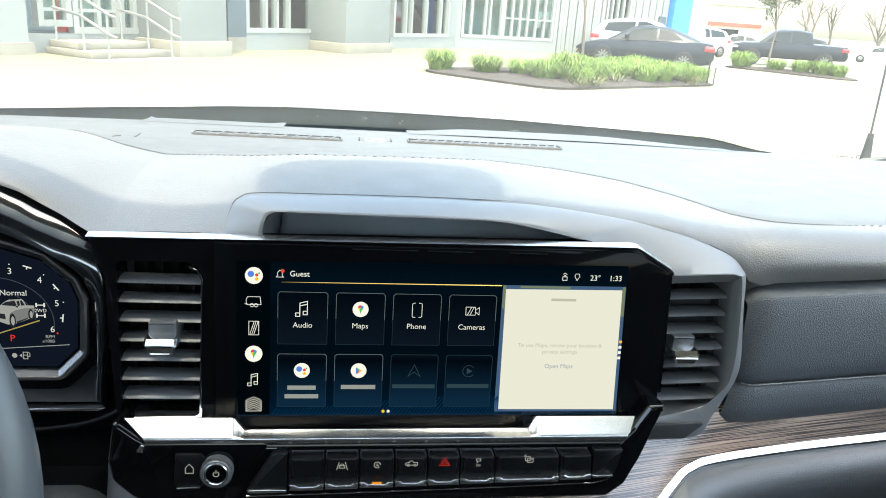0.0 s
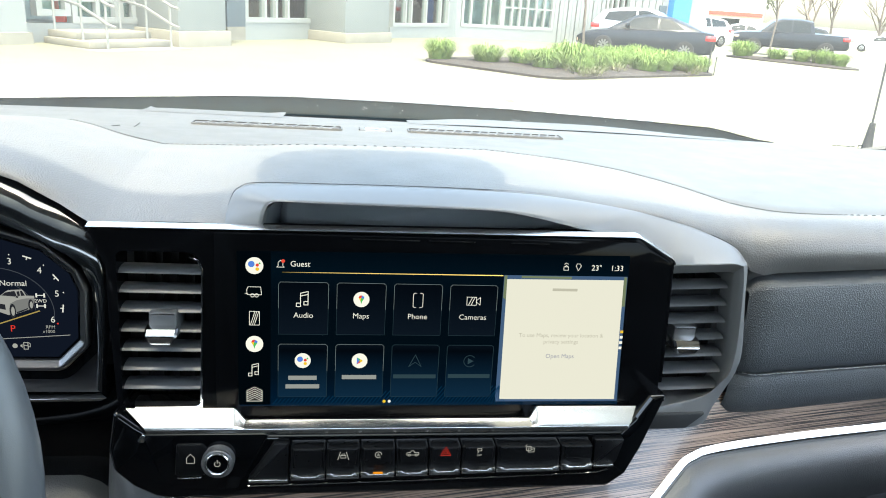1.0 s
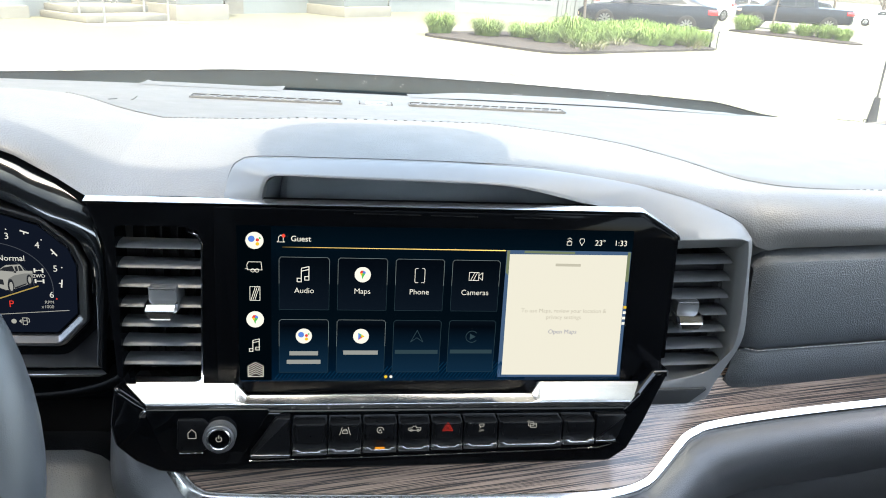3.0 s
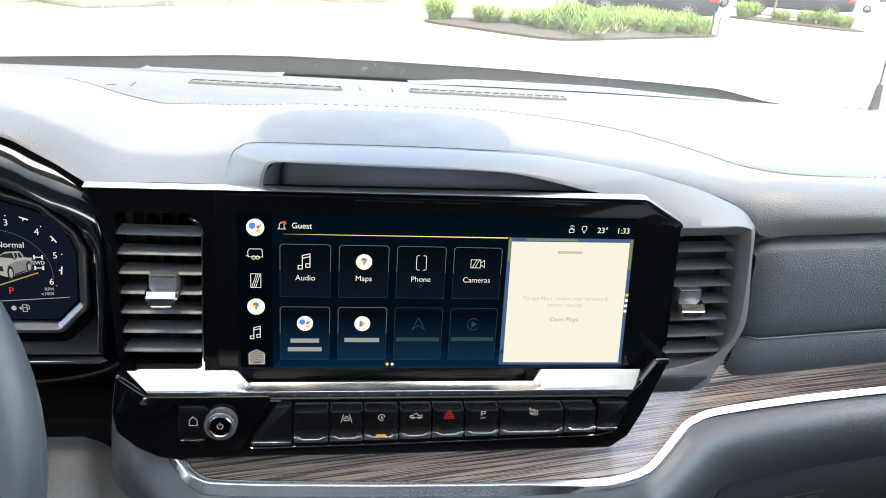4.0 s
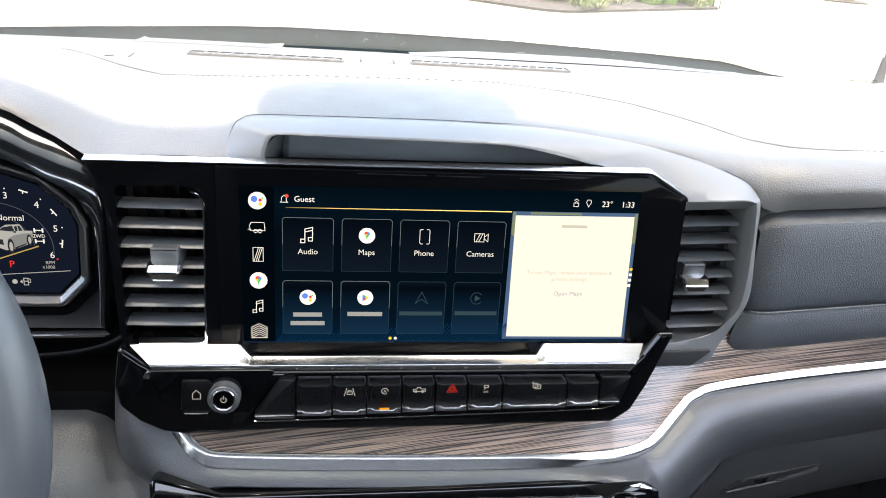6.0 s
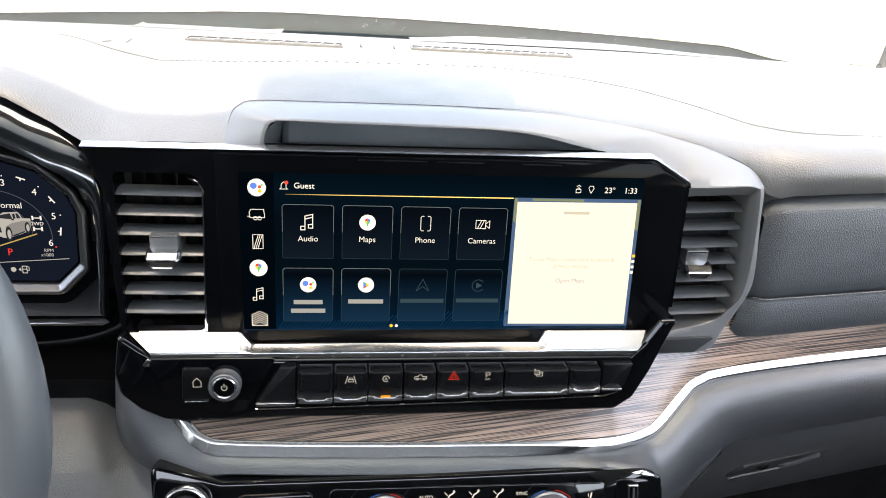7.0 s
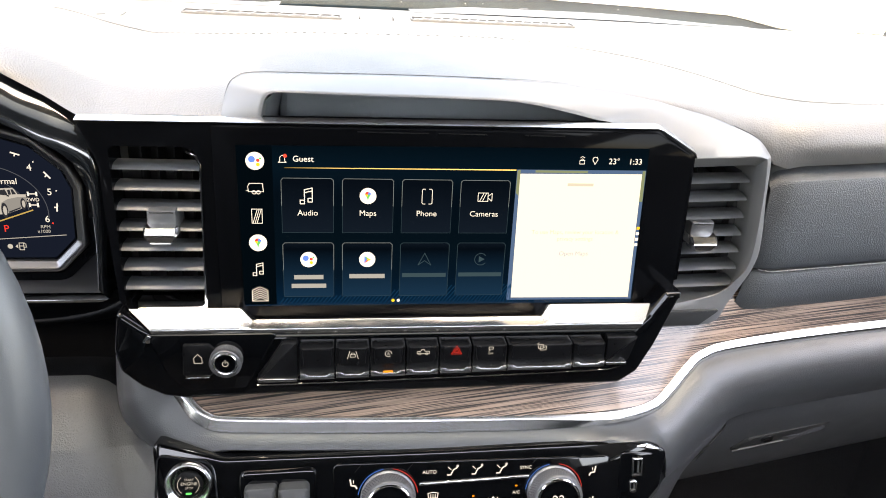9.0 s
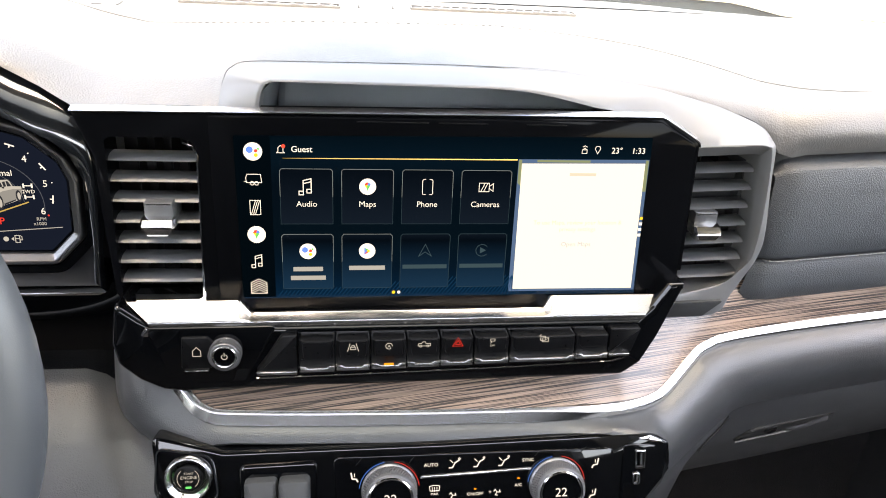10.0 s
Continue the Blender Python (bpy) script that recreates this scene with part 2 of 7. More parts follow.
def offset_ring(pts, d):
    """The outline moved inwards by d."""
    n = len(pts)
    area = sum(pts[i].x * pts[(i + 1) % n].y - pts[(i + 1) % n].x * pts[i].y for i in range(n))
    s = 1 if area > 0 else -1
    out = []
    for i in range(n):
        a, b = pts[i] - pts[i - 1], pts[(i + 1) % n] - pts[i]
        na, nb = Vector((-a.y, a.x)), Vector((-b.y, b.x))
        if na.length > 0:
            na.normalize()
        if nb.length > 0:
            nb.normalize()
        m = na + nb
        if m.length < 1e-6:
            m = na
        m.normalize()
        k = max(0.5, m.dot(na) if na.length else 1)
        out.append(pts[i] + m * (s * d / k))
    return out


def plate(corners, w0, w1, M, bevel=0.0, holes=(), bm=None, seg=5, steps=2, smooth_pts=None):
    """A slab between depths w0 (back) and w1 (front) with a rounded front edge; outline in the local plane, holes through it."""
    bm = bm or bmesh.new()
    pts = smooth_pts or rounded(corners, seg)
    rings = [(pts, w0)]
    if bevel > 0:
        for k in range(steps + 1):
            a = k / steps * math.pi / 2
            rings.append((offset_ring(pts, bevel * (1 - math.cos(a))), w1 - bevel + bevel * math.sin(a)))
    else:
        rings.append((pts, w1))
    loops = [[bm.verts.new(M @ Vector((p.x, p.y, w))) for p in r] for r, w in rings]
    n = len(pts)
    for a, b in zip(loops, loops[1:]):
        for i in range(n):
            bm.faces.new((a[i], a[(i + 1) % n], b[(i + 1) % n], b[i]))
    if not holes:
        bm.faces.new(loops[-1])
        bm.faces.new(list(reversed(loops[0])))
        return bm
    edges_f, edges_b = [], []
    for i in range(n):
        edges_f.append(bm.edges.get((loops[-1][i], loops[-1][(i + 1) % n])))
        edges_b.append(bm.edges.get((loops[0][i], loops[0][(i + 1) % n])))
    for h in holes:
        hp = h if isinstance(h[0], Vector) else rounded(h, seg)
        f = [bm.verts.new(M @ Vector((p.x, p.y, rings[-1][1]))) for p in hp]
        k = [bm.verts.new(M @ Vector((p.x, p.y, w0))) for p in hp]
        m = len(hp)
        for i in range(m):
            bm.faces.new((f[i], f[(i + 1) % m], k[(i + 1) % m], k[i]))
            edges_f.append(bm.edges.get((f[i], f[(i + 1) % m])))
            edges_b.append(bm.edges.get((k[i], k[(i + 1) % m])))
    bmesh.ops.triangle_fill(bm, edges=edges_f, use_beauty=True)
    bmesh.ops.triangle_fill(bm, edges=edges_b, use_beauty=True)
    return bm


def flat(pts, w, M, bm=None):
    """A flat figure on a display."""
    bm = bm or bmesh.new()
    bm.faces.new([bm.verts.new(M @ Vector((p[0], p[1], w))) for p in pts])
    return bm


def stroke(pts, width, w, M, bm=None, closed=False):
    """A thin drawn line on a display or a button."""
    bm = bm or bmesh.new()
    pts = [Vector(p[:2]) for p in pts]
    n = len(pts)
    for i in range(n if closed else n - 1):
        a, b = pts[i], pts[(i + 1) % n]
        d = (b - a)
        if d.length < 1e-7:
            continue
        d.normalize()
        s = Vector((-d.y, d.x)) * width / 2
        e = d * width * 0.35
        flat([a - s - e, b - s + e, b + s + e, a + s - e], w + 1e-6 * i, M, bm)
    return bm


def spline(ctrl, n):
    """A smooth way through control points (Catmull-Rom)."""
    c = [Vector(p) for p in ctrl]
    c = [c[0] * 2 - c[1]] + c + [c[-1] * 2 - c[-2]]
    out = []
    spans = len(c) - 3
    for k in range(n):
        t = k / (n - 1) * spans
        i = min(int(t), spans - 1)
        f = t - i
        p0, p1, p2, p3 = c[i:i + 4]
        out.append(0.5 * ((2 * p1) + (p2 - p0) * f + (2 * p0 - 5 * p1 + 4 * p2 - p3) * f * f + (3 * p1 - p0 - 3 * p2 + p3) * f ** 3))
    return out


def loft(rows, bm=None, closed=False):
    """A skin over rows of equally many points."""
    bm = bm or bmesh.new()
    vs = [[bm.verts.new(p) for p in r] for r in rows]
    for a, b in zip(vs, vs[1:]):
        m = len(a)
        for i in range(m if closed else m - 1):
            bm.faces.new((a[i], a[(i + 1) % m], b[(i + 1) % m], b[i]))
    return bm


def sweep(path, profile, up=Vector((0, -1, 0)), bm=None, caps=True, closed=False):
    """A profile of (side, out) pairs along a path; out follows up."""
    rows, n = [], len(path)
    for i, p in enumerate(path):
        a = path[i - 1] if (i > 0 or closed) else path[i]
        b = path[(i + 1) % n] if (i < n - 1 or closed) else path[i]
        d = (b - a).normalized()
        u = up(i) if callable(up) else up
        s = d.cross(u).normalized()
        o = s.cross(d).normalized()
        rows.append([p + s * q[0] + o * q[1] for q in profile])
    if closed:
        rows.append(rows[0])
    bm = loft(rows, bm, closed=True)
    if caps and not closed:
        bm.verts.ensure_lookup_table()
        m = len(profile)
        total = len(bm.verts)
        bm.faces.new([bm.verts[total - m * n + k] for k in range(m)])
        bm.faces.new([bm.verts[total - m + k] for k in range(m)])
    return bm


def tube(path, r, n=8, bm=None, closed=False, up=Vector((0.02, -1, 0.03))):
    return sweep(path, [(r * math.cos(2 * math.pi * k / n), r * math.sin(2 * math.pi * k / n)) for k in range(n)], up, bm, closed=closed)


def lathe(profile, M, n=32, bm=None):
    """A turned body: (radius, height) pairs about the local w axis."""
    bm = bm or bmesh.new()
    rows = [[M @ Vector((r * math.cos(2 * math.pi * k / n), r * math.sin(2 * math.pi * k / n), h)) for k in range(n)] for r, h in profile]
    loft(rows, bm, closed=True)
    return bm


def block(x0, y0, z0, x1, y1, z1, bevel=0.0, bm=None, seg=2):
    bm = bm or bmesh.new()
    r = bmesh.ops.create_cube(bm, size=1)
    bmesh.ops.transform(bm, verts=r["verts"], matrix=Matrix.LocRotScale(((x0 + x1) / 2, (y0 + y1) / 2, (z0 + z1) / 2), None, (abs(x1 - x0), abs(y1 - y0), abs(z1 - z0))))
    if bevel:
        es = list({e for v in r["verts"] for e in v.link_edges})
        bmesh.ops.bevel(bm, geom=es, offset=bevel, segments=seg, affect="EDGES", profile=0.5)
    return bm


def letters(text, x, y, size, w, M, bm=None, align="CENTER", lean=0.0, thin=0.0):
    """Words in the built-in font as flat mesh; x, y: the middle of the baseline."""
    cu = bpy.data.curves.new("letters", "FONT")
    cu.body, cu.size, cu.align_x, cu.resolution_u, cu.offset = text, size, align, 3, thin
    ob = bpy.data.objects.new("letters", cu)
    me = bpy.data.meshes.new_from_object(ob)
    bpy.data.objects.remove(ob)
    bpy.data.curves.remove(cu)
    bm = bm or bmesh.new()
    k = len(bm.verts)
    bm.from_mesh(me)
    bpy.data.meshes.remove(me)
    bm.verts.ensure_lookup_table()
    m = M @ Matrix.Translation((x, y, w))
    for v in bm.verts[k:]:
        v.co = m @ Vector((v.co.x + lean * v.co.y, v.co.y, 0))
    return bm


def smoothstep(a, b, x):
    t = min(1.0, max(0.0, (x - a) / (b - a)))
    return t * t * (3 - 2 * t)


def chain(x, knots):
    """Straight-line interpolation through (x, value) knots."""
    if x <= knots[0][0]:
        return knots[0][1]
    for (a, p), (b, q) in zip(knots, knots[1:]):
        if x <= b:
            t = (x - a) / (b - a)
            return p + (q - p) * t
    return knots[-1][1]

# ================= the truck cabin: dashboard =================
TILT = 6.15
SCR = plane_frame(-0.005, TILT)             # plane of the display glass


def crest(x):
    return chain(x, [(-0.8, 0.1), (-0.55, 0.132), (-0.3, 0.134), (-0.24, 0.116), (-0.2, 0.106), (-0.12, 0.107), (0.12, 0.111), (0.25, 0.1), (0.33, 0.088), (0.8, 0.086)])


def front_y(x):
    return chain(x, [(-0.8, 0.03), (-0.23, 0.02), (-0.2, 0.01), (-0.12, 0.014), (-0.07, 0.05), (0.3, 0.044), (0.325, 0.036), (0.345, 0.030), (0.8, 0.026)])


def front_z(x):
    return chain(x, [(-0.8, 0.06), (-0.55, 0.118), (-0.38, 0.127), (-0.3, 0.1225), (-0.2587, 0.1105), (-0.2432, 0.1015), (-0.2189, 0.088), (-0.2, 0.079), (-0.17, 0.074),
                     (-0.12, 0.073), (-0.105, 0.085), (-0.07, 0.103), (0.1, 0.1045), (0.169, 0.0995), (0.21, 0.094), (0.241, 0.088), (0.264, 0.0815), (0.286, 0.0742), (0.3014, 0.0675), (0.312, 0.0575), (0.322, 0.047), (0.335, 0.0435), (0.8, 0.0725)])


SEAM = spline([(-0.8, 0.36), (-0.5, 0.345), (-0.397, 0.331), (-0.328, 0.3), (-0.246, 0.227), (-0.2, 0.22), (-0.09, 0.234), (0.086, 0.243), (0.19, 0.226),
               (0.25, 0.19), (0.302, 0.15), (0.345, 0.1), (0.385, 0.085), (0.48, 0.088), (0.8, 0.1)], 160)


def seam_y(x):
    for a, b in zip(SEAM, SEAM[1:]):
        if a.x <= x <= b.x:
            return a.y + (b.y - a.y) * (x - a.x) / max(1e-9, b.x - a.x)
    return SEAM[0].y if x < SEAM[0].x else SEAM[-1].y


def deck_z(x, y):
    """Height of the dash top behind its rolled front edge."""
    c = crest(x)
    back = 0.084 - 0.012 * smoothstep(0.44, 0.62, y)
    t = smoothstep(front_y(x) + 0.08, 0.44, y)
    return c + (back - c) * t


def pad_point(x, v):
    """Rolled front of the soft pad: v 0 at its lower edge, 1 at the stitched seam."""
    y0, z0, ys = front_y(x), front_z(x), seam_y(x)
    roll = min(chain(x, [(-0.26, 0.07), (-0.2, 0.15), (-0.12, 0.15), (-0.07, 0.07)]), (ys - y0) * (0.8 + 0.18 * smoothstep(0.3, 0.36, x)))
    if v < 0:
        return Vector((x, y0 + 0.03, z0 + 0.001))
    if v < 0.5:
        a = v / 0.5 * math.pi / 2
        tuck = 0.011 * smoothstep(0.325, 0.35, x) * max(0.0, 1 - v / 0.2) ** 2
        yr = y0 + roll
        zr = deck_z(x, yr)
        even = smoothstep(-0.25, -0.21, x) * (1 - smoothstep(-0.17, -0.07, x)) * 0.85
        sy, sz = (1 - math.cos(a)) ** (1.0 + 0.7 * smoothstep(0.28, 0.34, x)), math.sin(a)
        u = v / 0.5
        return Vector((x, y0 + tuck + roll * (sy + (u - sy) * even), z0 + (zr - z0) * (sz + (u * (1.6 - 0.6 * u) - sz) * even)))
    y = y0 + roll + (ys - y0 - roll) * (v - 0.5) / 0.5
    return Vector((x, y, deck_z(x, y)))


def xs_between(a, b, n):
    return [a + (b - a) * i / (n - 1) for i in range(n)]


dashboard = thing("dashboard", (0.02, 0.3, 0.0), "dark grey soft-touch truck dashboard with stitched pads and wood trim", "dashboard")
XS = sorted(set([round(x, 4) for x in xs_between(-0.78, 0.82, 120)] + [-0.2, -0.12, -0.07, 0.3014, 0.312, 0.322, 0.335]))
part("soft_pad", loft([[pad_point(x, k / 22) for x in XS] for k in range(-1, 23)]), LEATHER, dashboard, "dark grey grained soft dash pad with stitching")


def cover_point(x, v):
    ys = seam_y(x) + 0.003
    ye = 0.575 - 0.11 * smoothstep(0.28, 0.8, abs(x - 0.02))
    y = ys + (ye - ys) * v
    dip = 0.0022 * math.exp(-((v * (ye - ys)) / 0.006) ** 2)
    return Vector((x, y, deck_z(x, y) - dip + 0.0005))


# grille openings in the upper cover are set over a sheet coloured as slot shade
part("upper_cover", loft([[cover_point(x, (k / 24) ** 1.3) for x in XS] for k in range(25)]), PLASTIC_TOP, dashboard, "grained plastic top of the dashboard")

# stitching along the seam of the pad
bm = bmesh.new()
for i in range(260):
    s = i / 260 * (len(SEAM) - 2)
    k = int(s)
    p = SEAM[k].lerp(SEAM[k + 1], s - k)
    d = (SEAM[k + 1] - SEAM[k]).normalized()
    n2 = Vector((-d.y, d.x))
    q = p - n2 * 0.004
    for e0, e1 in ((-0.0017, 0.0017),):
        a, b = q + d * e0, q + d * e1
        pa, pb = Vector((a.x, a.y, deck_z(a.x, a.y) + 0.0004)), Vector((b.x, b.y, deck_z(b.x, b.y) + 0.0004))
        tube([pa, (pa + pb) / 2 + Vector((0, 0, 0.0004)), pb], 0.0004, 5, bm, up=Vector((0.01, 0.02, 1)))
part("stitching", bm, DARK_THREAD, dashboard)["kind"] = "stuff"

# the raised rear lips by the glass, with the dip between them
for x0, x1, yb in ((-0.31, -0.115, 0.62), (0.065, 0.55, 0.60)):
    rows = []
    for k in range(7):
        v = k / 6
        row = []
        for x in xs_between(x0, x1, 30):
            e = smoothstep(x0, x0 + (0.004 if x0 < 0 else 0.1), x) * (1 - smoothstep(x1 - (0.03 if x0 < 0 else 0.2), x1, x))
            back = 0.11 * smoothstep(0.28, 0.8, abs(x - 0.02))
            y = 0.545 + (yb - 0.545) * v - back
            row.append(Vector((x, y, deck_z(x, y) + 0.001 + ((0.001 + 0.005 * v) if x0 > 0 else -0.002 * v) * e)))
        rows.append(row)
    rows.append([p + Vector((0, 0.002, -0.05)) for p in rows[-1]])
    part("rear_lip", loft(rows), PLASTIC_TOP, dashboard)

# split lines beside the left grille
for (xa, ya), (xb, yb) in (((-0.268, 0.285), (-0.2745, 0.335)), ((-0.2605, 0.34), (-0.2705, 0.40))):
    way = [Vector((xa + (xb - xa) * k / 6, ya + (yb - ya) * k / 6, 0)) for k in range(7)]
    part("split_line", tube([Vector((q.x, q.y, deck_z(q.x, q.y) + 0.0005)) for q in way], 0.0008, 6, up=Vector((1, 0.1, 0))), RUBBER, dashboard)


def defrost_grille(x0, x1, y, n, label):
    g = thing("defrost_grille", ((x0 + x1) / 2, y, deck_z(0, y)), label, "air grille", "defroster grilles")
    M = Matrix.Translation((0, y, deck_z((x0 + x1) / 2, y) + 0.0022)) @ Matrix.Rotation(radians(-1), 4, "X")
    out = rounded([(x0, -0.010, 0.005), (x1, -0.010, 0.005), (x1, 0.014, 0.005), (x0, 0.014, 0.005)])
    part("frame", plate(None, -0.004, 0.0008, M, 0.0005, [rounded([(x0 + 0.002, -0.0085, 0.003), (x1 - 0.002, -0.0085, 0.003), (x1 - 0.002, 0.0125, 0.003), (x0 + 0.002, 0.0125, 0.003)])], smooth_pts=out), PLASTIC_TOP, g)
    part("slot", plate(None, -0.006, -0.0002, M, smooth_pts=offset_ring(out, 0.001)), DUCT_SHADE, g, "near-black sheet painting the slot's shade")
    for i in range(1, n):
        x = x0 + (x1 - x0) * i / n
        part("rib", plate([(x - 0.0012, -0.0085), (x + 0.0012, -0.0085), (x + 0.0075, 0.0125), (x + 0.0051, 0.0125)], -0.003, 0.0008, M), PLASTIC_TOP, g)
    part("bar", plate([(x0 + 0.004, -0.0036), (x1 - 0.004, -0.0036), (x1 - 0.004, 0.0030), (x0 + 0.004, 0.0030)], -0.003, 0.0006, M), PLASTIC_TOP, g)


defrost_grille(-0.215, -0.03, 0.425, 12, "slim dark defroster grille set into the dash top")
defrost_grille(0.054, 0.262, 0.437, 18, "longer slim defroster grille set into the dash top")

# light sensor plate between the grilles
s = thing("light_sensor", (0.012, 0.436, deck_z(0.012, 0.436)), "small rounded light sensor plate in the dash top", "sensor")
M = Matrix.Translation((0, 0.436, deck_z(0.012, 0.436)))
part("surround", plate(box_outline(-0.009, -0.010, 0.033, 0.010, 0.004), -0.003, 0.0012, M, 0.0008), PLASTIC_TOP, s)
part("lens", plate(box_outline(-0.002, -0.006, 0.026, 0.006, 0.004), 0.0, 0.003, M, 0.0015), SATIN, s, "pale domed lens")
for x in (-0.0085, 0.0325):
    part("notch", plate(box_outline(x - 0.0008, -0.009, x + 0.0008, 0.009), 0.0, 0.0022, M), RUBBER, s)

# ---- the arched surround over the display ----
surround = thing("display_surround", (0.1, 0.03, -0.09), "smooth grey arched plastic surround with an open storage tray", "dash surround")
# stations round it: outer edge, ridge, inner edge of the opening
ARCH = [((-0.121, 0.018, 0.05), None, (-0.089, 0.016, 0.05)), ((-0.1158, 0.024, 0.08), None, (-0.0872, 0.016, 0.081)), ((-0.1115, 0.034, 0.0981), None, (-0.084, 0.017, 0.0954)),
        ((-0.1065, 0.042, 0.1035), None, (-0.0788, 0.018, 0.1)), ((-0.094, 0.05, 0.1055), None, (-0.0665, 0.018, 0.1008)), ((-0.042, 0.05, 0.1063), None, (-0.03, 0.018, 0.1003)),
        ((0.0111, 0.05, 0.1068), None, (0.0091, 0.018, 0.1)), ((0.0659, 0.05, 0.1067), None, (0.0479, 0.018, 0.0998)), ((0.1223, 0.05, 0.1052), None, (0.0879, 0.018, 0.099)),
        ((0.1692, 0.05, 0.1009), None, (0.116, 0.018, 0.0956)), ((0.21, 0.049, 0.0955), None, (0.155, 0.0195, 0.087)), ((0.2265, 0.048, 0.0925), None, (0.18, 0.022, 0.08)), ((0.2412, 0.047, 0.0894), (0.223, 0.0125, 0.0598), (0.228, 0.025, 0.0478)),
        ((0.264, 0.045, 0.083), (0.2416, 0.012, 0.0603), (0.249, 0.025, 0.0483)), ((0.286, 0.0415, 0.0755), (0.268, 0.012, 0.0611), (0.27, 0.025, 0.0493)),
        ((0.3014, 0.036, 0.069), (0.288, 0.012, 0.0621), (0.29, 0.025, 0.0503)), ((0.308, 0.028, 0.061), (0.2962, 0.012, 0.0608), (0.2978, 0.025, 0.05)),
        ((0.309, 0.022, 0.0545), (0.2996, 0.012, 0.0575), (0.299, 0.025, 0.047)), ((0.3093, 0.017, 0.0301), (0.3038, 0.012, 0.0321), (0.3015, 0.025, 0.028)),
        ((0.3153, 0.015, -0.0162), (0.308, 0.012, -0.0121), (0.3062, 0.025, -0.0158)), ((0.314, 0.015, -0.037), (0.3065, 0.012, -0.037), (0.307, 0.025, -0.042)),
        ((0.306, 0.0145, -0.056), (0.299, 0.012, -0.048), (0.304, 0.025, -0.057)), ((0.2985, 0.014, -0.0718), (0.29, 0.012, -0.0578), (0.2985, 0.025, -0.0632)),
        ((0.287, 0.012, -0.0896), (0.276, 0.012, -0.064), (0.28, 0.025, -0.0668)), ((0.24, 0.012, -0.0936), (0.24, 0.012, -0.073), (0.24, 0.025, -0.071))]
N = 121
outer, inner = spline([a[0] for a in ARCH], N), spline([a[2] for a in ARCH], N)
ridge = spline([Vector(a[1]) if a[1] else Vector(a[0]).lerp(Vector(a[2]), 0.92) + Vector((0, -0.0015, 0.0008)) for a in ARCH], N)
rows = []
for f in (0.0, 0.06, 0.16, 0.4, 0.7, 0.965):
    rows.append([o.lerp(r, f) + Vector((0, -0.8, 0.5)) * ((o - r).length * 0.06 * math.sin(math.pi * f ** 0.7)) for o, r in zip(outer, ridge)])
for f in (0.05, 0.5, 0.95, 1.0):
    rows.append([r.lerp(i, f) for r, i in zip(ridge, inner)])
back = [[o + Vector((0, 0.03, -0.012)) for o in outer], [o + Vector((0, 0.006, -0.001)) for o in outer]]
lip = [[i + Vector((0, 0.004, -0.0005)) for i in inner], [i + Vector((0, 0.05, -0.004)) for i in inner]]
part("arch", loft(back + rows + lip), BEZEL, surround)
part("joint", tube([p + Vector((0, 0.003, 0.0006)) for p in outer[8:84]], 0.0004, 6), PLASTIC, surround, "dark joint line")
# lower pad of the vent housing
LOWM = plane_frame(0.012, 0)
part("lower_pad", plate([(0.236, -0.0905, 0.002), (0.274, -0.0905, 0.003), (0.2915, -0.0745, 0.002), (0.24, -0.0762, 0.002)], -0.01, 0.0036, LOWM, 0.001), RUBBER, surround)

# storage tray behind the display
bm = bmesh.new()
tray_in = spline([(-0.093, 0.05), (-0.091, 0.085), (-0.083, 0.0982), (-0.07, 0.1002), (0.075, 0.0992), (0.112, 0.0962), (0.15, 0.0885), (0.21, 0.071)], 40)
deep = lambda y, s, dz: [Vector((p.x * s + 0.004, y, p.y + dz)) for p in tray_in]
loft([deep(0.022, 1.0, 0.0), deep(0.07, 0.99, -0.002), deep(0.105, 0.97, -0.006), deep(0.118, 0.93, -0.014)], bm)
bm2 = bmesh.new()
back_row = deep(0.118, 0.93, -0.014)
loft([back_row, [Vector((p.x, 0.065, 0.02)) for p in back_row]], bm2)
part("tray_wall", bm, POCKET, surround, "dark tray lining")
part("tray_back", bm2, POCKET, surround, "dark tray lining")
part("tray_floor", block(-0.1, 0.0, 0.045, 0.22, 0.12, 0.05), POCKET, surround, "dark tray floor")

# ---- display fascia with display, driver-side vent, controls ----
console = thing("infotainment_display", (0.0, 0.0, -0.11), "gloss black centre display unit with lit touchscreen and button row", "display")
FACE = [(-0.2075, 0.0825, 0.001), (0.203, 0.0855, 0.014), (0.2345, 0.0675, 0.008), (0.2365, -0.036, 0.001), (0.23, -0.037, 0.001), (0.215, -0.06, 0.003),
        (0.19, -0.075, 0.003), (-0.17, -0.075, 0.003), (-0.192, -0.05, 0.006), (-0.1955, 0.02, 0.03), (-0.196, 0.052, 0.02)]
VENT_HOLE = [(-0.1872, -0.0545, 0.004), (-0.1312, -0.0545, 0.008), (-0.1285, 0.0655, 0.012), (-0.188, 0.0655, 0.004)]
part("fascia", plate(FACE, -0.028, 0.0, SCR, 0.0022, [VENT_HOLE], seg=6), PANE_BLACK, console)
# bright edge along the top
top_edge = [SCR @ Vector((p[0], p[1], -0.001)) for p in rounded([(-0.2075, 0.0832, 0), (0.203, 0.0862, 0.014), (0.2352, 0.0675, 0.006), (0.2335, 0.02, 0)], 6)[0:-1]]
part("bright_edge", sweep(top_edge, [(0.0012, -0.002), (0.0012, 0.0012), (0.0004, 0.0016), (-0.0018, -0.005), (-0.0018, -0.007), (0.0012, -0.008)], up=Vector((0, -1, 0.1))), SATIN, console, "satin bright top edge")
